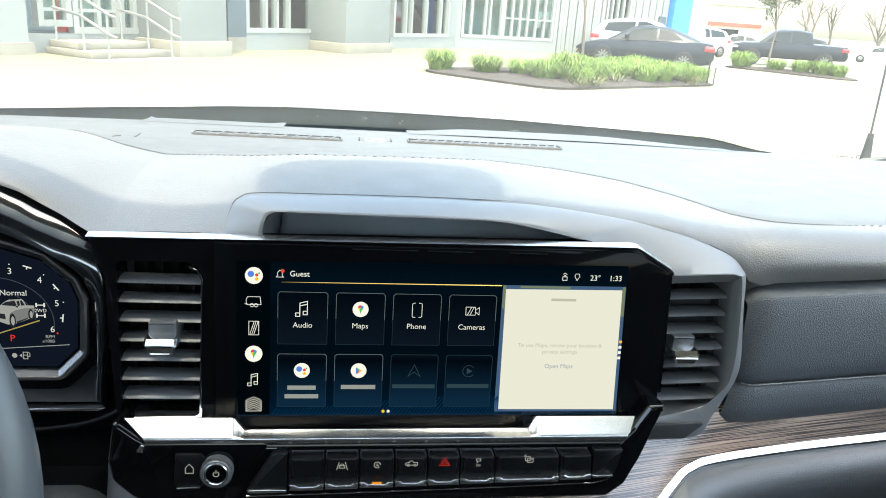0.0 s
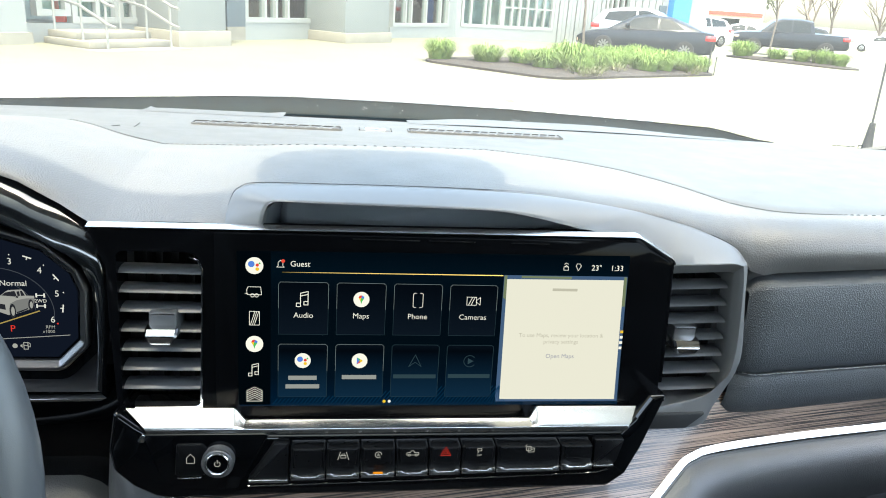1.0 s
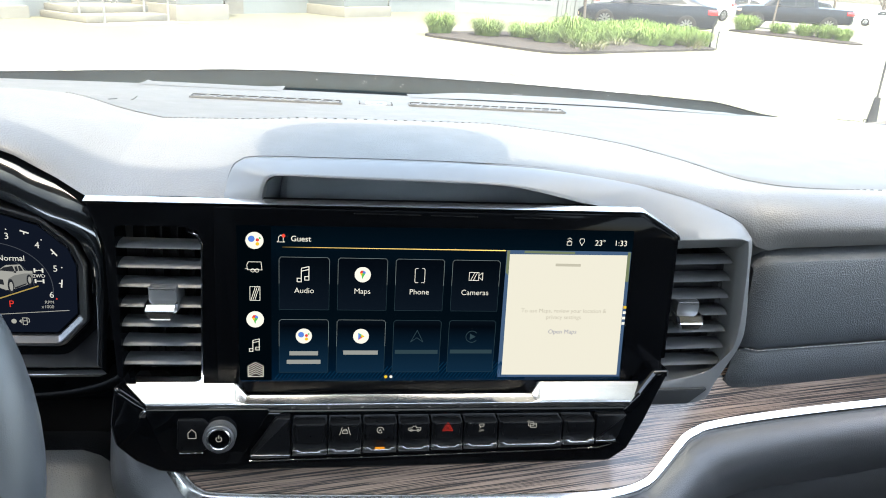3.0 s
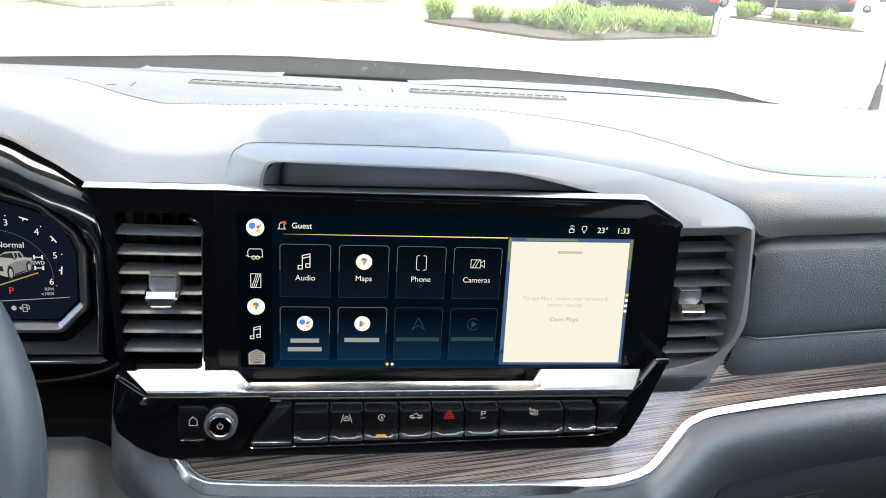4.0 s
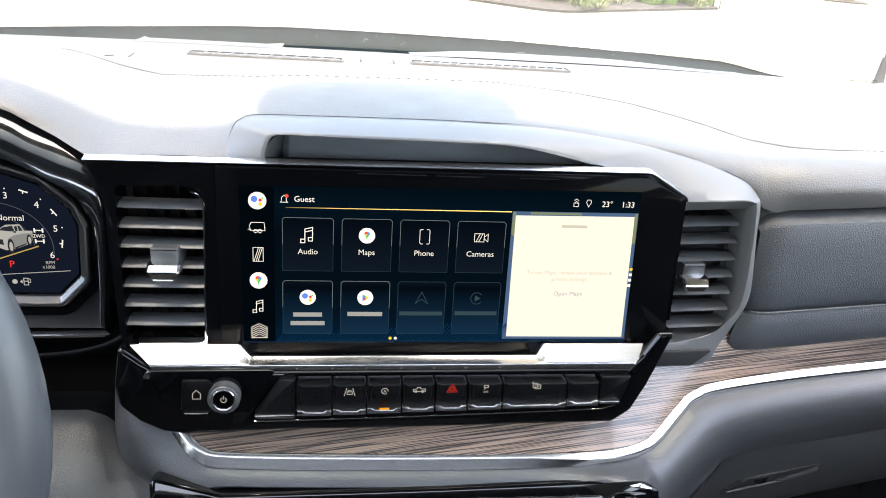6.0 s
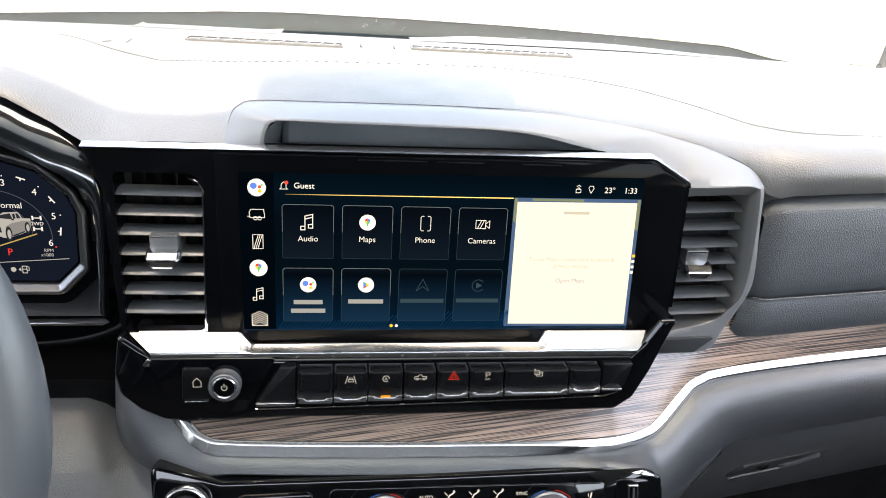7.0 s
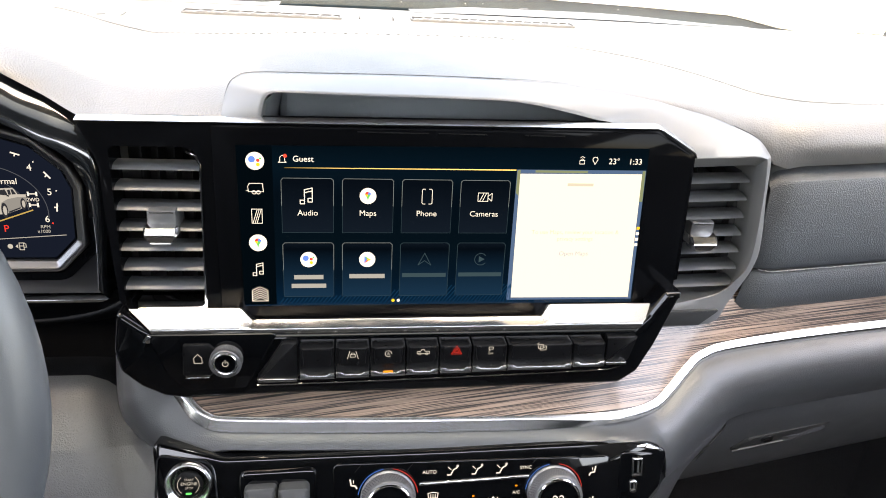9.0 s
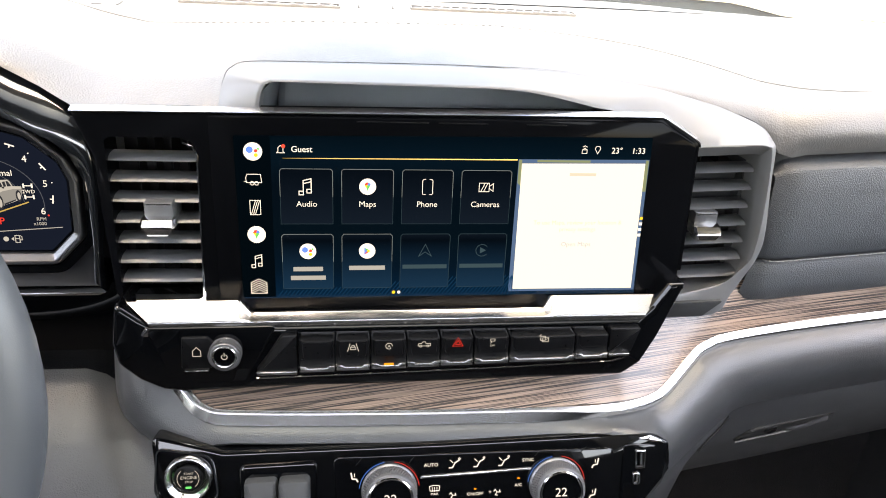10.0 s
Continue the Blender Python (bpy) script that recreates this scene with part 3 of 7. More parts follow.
# display glass, slightly proud
GL = [(-0.1195, -0.058, 0.001), (-0.101, -0.0565, 0.002), (-0.0955, -0.0625, 0.003), (0.1175, -0.0605, 0.003), (0.1235, -0.053, 0.002), (0.2325, -0.05, 0.002),
      (0.2305, 0.066, 0.008), (0.2015, 0.0825, 0.012), (-0.1195, 0.0815, 0.001)]
part("glass", plate(GL, 0.0002, 0.0018, SCR, 0.0007), PANE_BLACK, console, "black display glass")
# small gloss gaps in the upper bezel
for x0, x1 in ((-0.02, 0.03), (0.037, 0.072), (0.1, 0.13)):
    part("slot", plate(box_outline(x0, 0.0785, x1, 0.0793, 0.0003), 0.0015, 0.0024, SCR, 0.0003), BUTTON, console)

# silver bar under the glass, with a notch in the middle
def bar_row(w, v, notch, left, right):
    us = [left, left + 0.001, left + 0.03, -0.1075, -0.1045, -0.1035, -0.0965, -0.0955, -0.092, -0.05, 0.0, 0.05, 0.1, 0.1215, 0.1225, 0.1275, 0.1285, 0.132, 0.17, right - 0.001, right]
    low = lambda u: chain(u, [(-0.104, 0.0), (-0.096, 1.0), (0.122, 1.0), (0.128, 0.0)])
    return [SCR @ Vector((u, v - notch * low(u) * 0.0087, w + (0.0024 * notch * low(u) if 0.01 < w < 0.02 else 0.0))) for u in us]


BAR = [(0.0, -0.056, 1, -0.1812, 0.2150), (0.0122, -0.0500, 1, -0.1812, 0.2150), (0.0131, -0.0500, 1, -0.1815, 0.2152), (0.0137, -0.0505, 1, -0.1812, 0.2150), (0.0224, -0.0595, 0.22, -0.1684, 0.2034), (0.0232, -0.0603, 0.14, -0.1672, 0.2022),
       (0.0240, -0.0613, 0.04, -0.1662, 0.2012), (0.0243, -0.0621, 0, -0.1658, 0.2008), (0.0243, -0.0630, 0, -0.1655, 0.2005), (0.0240, -0.0640, 0, -0.1655, 0.2005), (0.0218, -0.0688, 0, -0.1655, 0.2005), (0.0208, -0.0694, 0, -0.166, 0.2005), (0.0, -0.07, 0, -0.166, 0.2005)]
part("silver_bar", loft([bar_row(*b) for b in BAR]), SILVER, console, "satin silver bar below the screen")
part("bar_tip", plate([(-0.1725, -0.0715, 0.002), (-0.1665, -0.0722, 0.001), (-0.1655, -0.0665, 0.001), (-0.168, -0.0655, 0.001)], 0.018, 0.0246, SCR, 0.0008), CHROME, console, "polished tip at the bar's end")

# lower control panel: gloss black, standing proud
LOWER = [(-0.1880, -0.046, 0.004), (-0.173, -0.0585, 0.004), (-0.1600, -0.0668, 0.004), (0.1955, -0.0668, 0.004), (0.2065, -0.055, 0.004), (0.2175, -0.037, 0.003), (0.2310, -0.0365, 0.002),
         (0.2145, -0.082, 0.006), (0.2035, -0.105, 0.008), (0.189, -0.1158, 0.010), (0.0, -0.1178, 0.01), (-0.0732, -0.1175, 0.01), (-0.1447, -0.1196, 0.01), (-0.160, -0.1170, 0.01), (-0.176, -0.1085, 0.012), (-0.1895, -0.0955, 0.01), (-0.1925, -0.078, 0.006)]
KEY_WELL = [(-0.0965, -0.1048, 0.003), (0.190, -0.0985, 0.006), (0.198, -0.0692, 0.002), (-0.071, -0.0692, 0.003)]
part("control_panel", plate(LOWER, -0.02, 0.0235, SCR, 0.0045, [KEY_WELL], seg=5, steps=4), GLOSS, console)
part("raised_face", plate([(-0.1690, -0.0655, 0.002), (-0.1565, -0.0985, 0.014), (-0.1440, -0.1110, 0.008), (-0.1010, -0.1105, 0.004), (-0.0770, -0.0655, 0.003)], 0.02, 0.0242, SCR, 0.0012, steps=3), GLOSS, console)
part("well_back", plate([(-0.098, -0.1055, 0.003), (0.191, -0.0995, 0.006), (0.199, -0.062, 0.002), (-0.072, -0.062, 0.003)], 0.016, 0.0203, SCR), SMOKED, console, "smoked mirror strip behind the keys")

part("tray_ridge", tube([SCR @ Vector(q) for q in ((-0.0935, -0.1085, 0.0236), (0.0, -0.1068, 0.0238), (0.1, -0.1045, 0.0238), (0.178, -0.1022, 0.0236), (0.189, -0.099, 0.0234))], 0.0006, 6), SATIN, console, "thin bright ridge under the keys")

ICON = glow("icon_white", (0.85, 0.88, 0.9), 0.07)
RED_ICON = glow("icon_red", (0.9, 0.05, 0.04), 0.14)
AMBER = glow("indicator_amber", (1.0, 0.36, 0.03), 0.14)
GREEN = glow("indicator_green", (0.1, 0.9, 0.25), 0.12)
EDGES = [-0.0621, -0.0357, -0.0101, 0.0166, 0.0418, 0.0669, 0.0941, 0.1455, 0.1719]
for i, (a, b) in enumerate(zip(EDGES, EDGES[1:])):
    lift = 0.0062 * (a + 0.062) / 0.25
    v0, v1 = -0.1005 + lift, -0.0750
    bt = part("button", plate(box_outline(a + 0.0005, v0 + 0.0035, b - 0.0005, v1, 0.002), 0.0195, 0.0295, SCR, 0.0012), BUTTON, console)
    part("key_top", plate([(a + 0.0034, v0 + 0.0098, 0.0035), (b - 0.0034, v0 + 0.0098, 0.0035), (b - 0.0024, v1, 0.001), (a + 0.0024, v1, 0.001)], 0.029, 0.0312, SCR, 0.0012), BUTTON, bt)
    c = (a + b) / 2
    lip_pts = [(a + 0.0006, v0 + 0.0006, 0.0), (b - 0.0006, v0 + 0.0006, 0.0), (b - 0.0006, v0 + 0.0056, 0), (b - 0.0046, v0 + 0.0056, 0), (b - 0.0070, v0 + 0.0040, 0), (a + 0.0070, v0 + 0.0040, 0), (a + 0.0046, v0 + 0.0056, 0), (a + 0.0006, v0 + 0.0056, 0)]
    part("chrome_lip", plate(lip_pts, 0.026, 0.0328, SCR, 0.0013), SILVER, bt, "bright lower lip")
    y = v0 + 0.0192
    W = 0.0315
    bm, im = bmesh.new(), ICON
    if i == 1:      # lane lines and car
        stroke([(c - 0.004, y - 0.003), (c - 0.0022, y + 0.0032)], 0.0005, W, SCR, bm)
        stroke([(c + 0.004, y - 0.003), (c + 0.0022, y + 0.0032)], 0.0005, W, SCR, bm)
        stroke(box_outline(c - 0.0019, y - 0.0016, c + 0.0019, y + 0.0004), 0.0005, W, SCR, bm, True)
        stroke([(c - 0.0013, y + 0.0004), (c - 0.0009, y + 0.0017), (c + 0.0009, y + 0.0017), (c + 0.0013, y + 0.0004)], 0.0004, W, SCR, bm)
    elif i == 2:    # auto stop
        stroke([tuple(p) for p in ring_pts(c, y, 0.0024, n=20)][:18], 0.0005, W, SCR, bm)
        letters("A", c, y - 0.0013, 0.0036, W, SCR, bm)
        part("lamp", plate(box_outline(c - 0.0036, v0 + 0.0043, c + 0.0036, v0 + 0.0053, 0.0003), 0.0318, 0.0331, SCR, 0.0002), AMBER, bt, "lit amber indicator")
    elif i == 3:    # pickup outline
        stroke([(c - 0.0045, y - 0.0012), (c - 0.0045, y + 0.0006), (c - 0.002, y + 0.0008), (c - 0.0012, y + 0.0022), (c + 0.0008, y + 0.0022), (c + 0.0012, y + 0.0008), (c + 0.0045, y + 0.0008), (c + 0.0045, y - 0.0012)], 0.0005, W, SCR, bm, True)
        for dx in (-0.0026, 0.0026):
            stroke([tuple(p) for p in ring_pts(c + dx, y - 0.0013, 0.0009, n=10)], 0.0004, W, SCR, bm, True)
    elif i == 4:    # hazard triangle
        im = RED_ICON
        for r in (0.0044, 0.0021):
            stroke([(c - r * 0.9, y - r * 0.6), (c + r * 0.9, y - r * 0.6), (c, y + r)], 0.0003, W, SCR, bm, True)
    elif i == 5:    # traction control
        stroke(box_outline(c - 0.0016, y + 0.0002, c + 0.0016, y + 0.002), 0.0005, W, SCR, bm, True)
        stroke([(c - 0.0013, y + 0.0002), (c - 0.0006, y - 0.0008), (c - 0.0016, y - 0.0016)], 0.0004, W, SCR, bm)
        letters("OFF", c, y - 0.0042, 0.0022, W, SCR, bm)
    elif i == 6:    # seat and defrost
        stroke(box_outline(c - 0.001, y - 0.002, c + 0.0035, y + 0.0014), 0.0005, W, SCR, bm, True)
        stroke(box_outline(c - 0.0026, y - 0.0008, c + 0.001, y + 0.0026), 0.0005, W, SCR, bm, True)
        stroke([(c - 0.0036, y + 0.003), (c - 0.0024, y + 0.0042)], 0.0006, W, SCR, bm)
        stroke([(c + 0.0, y - 0.001), (c + 0.0028, y + 0.0006)], 0.0004, W, SCR, bm)
    else:
        bm.free()
        bm = None
    if bm:
        part("symbol", bm, im, bt, smooth=False)
# blank wedge ends of the button row
part("blank_key", plate([(-0.0935, -0.1022, 0.001), (-0.0632, -0.1022, 0.001), (-0.0632, -0.0715, 0.001), (-0.074, -0.0715, 0.004)], 0.02, 0.0285, SCR, 0.0015), BUTTON, console)
part("blank_lip", plate(box_outline(-0.092, -0.1025, -0.0635, -0.1, 0.0005), 0.025, 0.0305, SCR, 0.0005), SATIN, console, "bright lower lip")
part("blank_key", plate([(0.1732, -0.0935, 0.001), (0.192, -0.093, 0.004), (0.198, -0.0715, 0.002), (0.1732, -0.0715, 0.001)], 0.02, 0.0275, SCR, 0.0015), BUTTON, console)
part("blank_lip", plate(box_outline(0.1734, -0.0948, 0.19, -0.0925, 0.0005), 0.025, 0.0295, SCR, 0.0005), SATIN, console, "bright lower lip")

# home key and volume knob
hk = part("home_key", plate([(-0.1455, -0.0985, 0.002), (-0.1255, -0.0985, 0.003), (-0.1215, -0.0935, 0.003), (-0.1215, -0.077, 0.003), (-0.126, -0.0725, 0.003), (-0.144, -0.0725, 0.002)], 0.02, 0.0262, SCR, 0.0012), BUTTON, console)
part("symbol", stroke([(-0.1368, -0.0875), (-0.1312, -0.0875), (-0.1312, -0.0832), (-0.134, -0.0803), (-0.1368, -0.0832)], 0.0005, 0.0264, SCR, closed=True), ICON, hk, smooth=False)
part("chrome_lip", plate(box_outline(-0.1435, -0.0998, -0.1265, -0.099, 0.0003), 0.02, 0.027, SCR, 0.0002), SATIN, hk, "bright lower lip")
KN = SCR @ Matrix.Translation((-0.1140, -0.0852, 0.0245)) @ Matrix.Scale(0.91, 4)
kb = part("volume_knob", lathe([(0.0, 0.0), (0.0128, 0.0), (0.0128, 0.0016), (0.0122, 0.0024), (0.0119, 0.0074), (0.0110, 0.0088), (0.0096, 0.0090)], KN, 48), KNURL, console, "knurled metal volume knob")
bm = bmesh.new()
for k in range(60):
    a = 2 * math.pi * k / 60
    R = KN @ Matrix.Rotation(a, 4, "Z") @ Matrix.Translation((0.0121, 0, 0.005))
    b2 = block(-0.0005, -0.0004, -0.003, 0.0007, 0.0004, 0.003)
    b2.transform(R)
    me = bpy.data.meshes.new("tmp")
    b2.to_mesh(me)
    b2.free()
    bm.from_mesh(me)
    bpy.data.meshes.remove(me)
part("knurling", bm, KNURL, kb, smooth=False)
part("cap", lathe([(0.0, 0.0086), (0.0080, 0.0086), (0.0083, 0.0080)], KN, 40), GLOSS, kb, "gloss black cap")
part("cap_ring", lathe([(0.0079, 0.0084), (0.0081, 0.0094), (0.0088, 0.0097), (0.0096, 0.0092), (0.0098, 0.0084)], KN, 40), SATIN, kb, "thin bright ring")
bm = stroke([(0.0022 * math.sin(a), 0.0022 * math.cos(a)) for a in [0.6 + k * 0.31 for k in range(17)]], 0.0006, 0.0088, KN)
stroke([(0, 0.0006), (0, 0.0034)], 0.0006, 0.0088, KN, bm)
part("symbol", bm, ICON, kb, smooth=False)


# ---- air vents ----
def vent(name, M, x0, x1, zs, depth, label, tab, skew=0.0, drift=0.0):
    v = thing(name, M @ Vector(((x0 + x1) / 2, zs[-1], -0.01)), label, "air vent", "dashboard air vents")
    # back sheet whose near-black colour stands for shade deep in the duct
    part("duct", plate(box_outline(x0 - 0.004, zs[-1] - 0.012, x1 + 0.006, zs[0] + 0.012, 0.004), -depth - 0.004, -depth, M), DUCT_SHADE, v, "near-black sheet painting the duct's shade")
    for i, z in enumerate(zs):
        dx = drift * i
        rows = []
        for w, h, t in ((-0.0170, 0.0016, 0.0004), (-0.011, 0.0015, 0.0006), (-0.0065, 0.0010, 0.0008), (-0.003, 0.0, 0.0008), (-0.001, -0.0010, 0.0007)):
            rows.append((w, h, t))
        ring = [(w, h + t) for w, h, t in rows] + [(0.0002, -0.0017)] + [(w, h - t) for w, h, t in reversed(rows)]
        bm = bmesh.new()
        L = [bm.verts.new(M @ Vector((x0 + dx, z + q[1], q[0]))) for q in ring]
        R = [bm.verts.new(M @ Vector((x1 + dx, z + q[1] - skew, q[0]))) for q in ring]
        m = len(ring)
        for k in range(m):
            bm.faces.new((L[k], L[(k + 1) % m], R[(k + 1) % m], R[k]))
        bm.faces.new(L)
        bm.faces.new(R)
        part("slat", bm, SLAT, v)
    for f in (0.2, 0.4, 0.6, 0.8):
        x = x0 + (x1 - x0) * f
        # vanes share the near-black shade colour of the back sheet
        part("inner_vane", plate(box_outline(x - 0.0007, zs[-1] - 0.008, x + 0.0007, zs[0] + 0.008), -depth, -0.033, M), DUCT_SHADE, v)
    tx, tz = tab
    tb = part("tab", plate([(tx - 0.0105, tz - 0.005, 0.003), (tx + 0.0105, tz - 0.005, 0.003), (tx + 0.0098, tz + 0.0150, 0.001), (tx - 0.0098, tz + 0.0150, 0.001)], -0.02, 0.0065, M, 0.002), SLAT, v)
    tip = []
    for w, dz, h in ((-0.002, 0.0060, 0.0104), (0.0105, 0.0046, 0.0110), (0.0122, 0.0040, 0.0114), (0.0158, 0.0002, 0.0116), (0.0164, -0.0012, 0.0112), (0.0152, -0.0058, 0.0082), (0.0140, -0.0072, 0.0074), (0.0080, -0.0088, 0.0070), (-0.002, -0.0090, 0.0068)):
        tip.append([M @ Vector((tx + q * h, tz + dz, w - 0.0022 * (abs(q) == 1.0) * (w > 0))) for q in (-1.0, -0.86, 0.0, 0.86, 1.0)])
    bm = loft(tip)
    for side in (0, -1):
        bm.faces.new([bm.verts.new(r[side]) for r in tip])
    part("chrome_tip", bm, CHROME, tb, "polished chrome tip")
    return v


VL = SCR @ Matrix.Translation((0, 0, -0.004))
vent("air_vent", VL, -0.1885, -0.1296, [0.05, 0.0352, 0.0205, 0.0052, -0.01, -0.0252, -0.0402], 0.06, "black slatted dashboard vent with a chrome-tipped tab beside the display", (-0.1565, 0.0055), skew=0.0004)
# polished sill below the opening, and a chrome bead painting the gloss highlight beside it
part("vent_rim", tube([SCR @ Vector(q) for q in ((-0.137, 0.0622, 0.0006), (-0.1312, 0.0595, 0.0006), (-0.1282, 0.053, 0.0006), (-0.1288, 0.02, 0.0006), (-0.1298, -0.02, 0.0006), (-0.1306, -0.0515, 0.0006))], 0.0007, 6), CHROME, console, "thin chrome bead drawn as the gloss highlight")
sill = [(-0.1875, 0.0), (-0.1862, -0.0004), (-0.135, 0.0002), (-0.1318, 0.0022), (-0.1296, 0.0058), (-0.1290, 0.0062)]
part("vent_sill", loft([[SCR @ Vector((x, -0.0525 + d, -0.018)) for x, d in sill], [SCR @ Vector((x, -0.0520 + d, -0.006)) for x, d in sill], [SCR @ Vector((x, -0.0540 + d * 0.8, 0.0018)) for x, d in sill], [SCR @ Vector((x, -0.0552 + d * 0.6, 0.0030)) for x, d in sill], [SCR @ Vector((x, -0.0575 + d * 0.4, 0.0022)) for x, d in sill]]), CHROME, console, "polished sill of the vent")
VR = plane_frame(0.025, 3)
vent("air_vent", VR, 0.222, 0.2985, [0.034 - 0.0155 * k for k in range(7)], 0.05, "dark grey slatted dashboard vent with a chrome-tipped tab under the arch", (0.2625, -0.0125), skew=-0.0028, drift=0.0011)

# ---- the lit picture on the display ----
def glow_ramp(name, stops, axis, lo, hi, power):
    """A lit picture ground whose colour runs along one axis of its thing."""
    m = bpy.data.materials.new(name)
    m.use_nodes = True
    nodes, links = m.node_tree.nodes, m.node_tree.links
    b = nodes["Principled BSDF"]
    b.inputs["Base Color"].default_value = (0, 0, 0, 1)
    b.inputs["Roughness"].default_value = 0.12
    b.inputs["Specular IOR Level"].default_value = 0.12
    tc, sep, rg, ramp = (nodes.new(k) for k in ("ShaderNodeTexCoord", "ShaderNodeSeparateXYZ", "ShaderNodeMapRange", "ShaderNodeValToRGB"))
    links.new(tc.outputs["Object"], sep.inputs[0])
    links.new(sep.outputs[axis], rg.inputs["Value"])
    rg.inputs["From Min"].default_value, rg.inputs["From Max"].default_value = lo, hi
    links.new(rg.outputs["Result"], ramp.inputs["Fac"])
    els = ramp.color_ramp.elements
    els[0].position, els[0].color = stops[0][0], (*stops[0][1], 1)
    els[1].position, els[1].color = stops[-1][0], (*stops[-1][1], 1)
    for p, c in stops[1:-1]:
        e = els.new(p)
        e.color = (*c, 1)
    links.new(ramp.outputs["Color"], b.inputs["Emission Color"])
    b.inputs["Emission Strength"].default_value = power
    return m


UI = SCR @ Matrix.Translation((0, 0, 0.0018))
PW = 0.15
UI_BACK = glow_ramp("ui_ground", [(0.0, (0.0, 0.019, 0.062)), (0.2, (0.001, 0.009, 0.024)), (0.4, (0.001, 0.0065, 0.014)), (0.7, (0.001, 0.005, 0.012)), (0.88, (0.001, 0.009, 0.021)), (1.0, (0.0005, 0.005, 0.011))], "Z", 0.055, 0.18, 0.042)
UI_SIDE = glow("ui_side", (0.0008, 0.004, 0.008), 0.08)
UI_TILE = glow_ramp("ui_tile", [(0.0, (0.007, 0.04, 0.1)), (0.42, (0.001, 0.0035, 0.008)), (0.52, (0.006, 0.013, 0.027)), (1.0, (0.001, 0.003, 0.007))], "Z", 0.06, 0.16, 0.046)
UI_LINE = glow("ui_line", (0.6, 0.75, 0.85), 0.05)
UI_FAINT = glow("ui_faint", (0.12, 0.25, 0.35), 0.035)
UI_STRIPE = glow("ui_stripe", (0.01, 0.25, 0.7), 0.022)
UI_WHITE = glow("ui_white", (1.0, 1.0, 1.0), PW)
UI_CREAM = glow("ui_cream", (0.985, 0.98, 0.935), 0.13)
UI_BAR = glow("ui_word_bar", (0.8, 0.85, 0.9), 0.06)
UI_GREY = glow("ui_grey", (0.62, 0.61, 0.56), 0.135)
UI_LINK = glow("ui_link", (0.42, 0.45, 0.62), 0.12)
UI_MAP = glow("ui_map", (0.1, 0.2, 0.42), 0.09)
UI_MAP2 = glow("ui_map_green", (0.3, 0.38, 0.25), 0.09)
UI_GOLD = glow_ramp("ui_gold", [(0.0, (0.05, 0.03, 0.0)), (0.2, (0.6, 0.42, 0.15)), (1.0, (0.9, 0.62, 0.2))], "X", -0.075, 0.1, 0.12)
C_BLUE, C_RED, C_YELLOW, C_GREEN = glow("ui_blue", (0.1, 0.25, 0.85), 0.15), glow("ui_red", (0.85, 0.08, 0.06), 0.15), glow("ui_yellow", (0.95, 0.6, 0.05), 0.15), glow("ui_green", (0.1, 0.55, 0.15), 0.15)

picture = part("screen_picture", flat([(-0.1015, -0.0535), (0.1985, -0.0535), (0.1955, 0.071), (-0.1015, 0.068)], 0.0002, UI), UI_BACK, console, "lit dark blue screen with menu tiles", smooth=False)
part("side_menu", flat([(-0.1025, -0.0525), (-0.079, -0.0525), (-0.079, 0.068), (-0.1035, 0.068)], 0.0004, UI), UI_SIDE, picture, smooth=False)
part("rule", flat([(-0.071, 0.0525), (0.0955, 0.0530), (0.0955, 0.0537), (-0.071, 0.0529)], 0.0006, UI), UI_GOLD, picture, "fine gold line", smooth=False)
# fine slanted stripes low on the screen
bm = bmesh.new()
for k in range(64):
    x = -0.078 + k * 0.0029
    h = 0.016 * (0.35 + 0.65 * smoothstep(-0.078, 0.06, x))
    stroke([(x, -0.0532), (min(x + h * 0.75, 0.0985), -0.0532 + h)], 0.0004, 0.0006 + 1e-7 * k, UI, bm)
part("stripes", bm, UI_STRIPE, picture, smooth=False)["kind"] = "stuff"


def note_icon(cx, cy, s, bm):
    for dx in (0.0, 0.0055):
        stroke([(cx - 0.0022 * s + dx * s, cy - 0.0045 * s + dx * 0.25 * s), (cx - 0.0022 * s + dx * s, cy + 0.0042 * s + dx * 0.25 * s)], 0.0006 * s, 0.0010, UI, bm)
        stroke(box_outline(cx - 0.0052 * s + dx * s, cy - 0.0062 * s + dx * 0.25 * s, cx - 0.0022 * s + dx * s, cy - 0.0035 * s + dx * 0.25 * s), 0.0006 * s, 0.0010, UI, bm, True)
    for dy in (0.0, -0.0022):
        stroke([(cx - 0.0022 * s, cy + 0.0042 * s + dy * s), (cx + 0.0033 * s, cy + 0.0056 * s + dy * s)], 0.0006 * s, 0.0010, UI, bm)


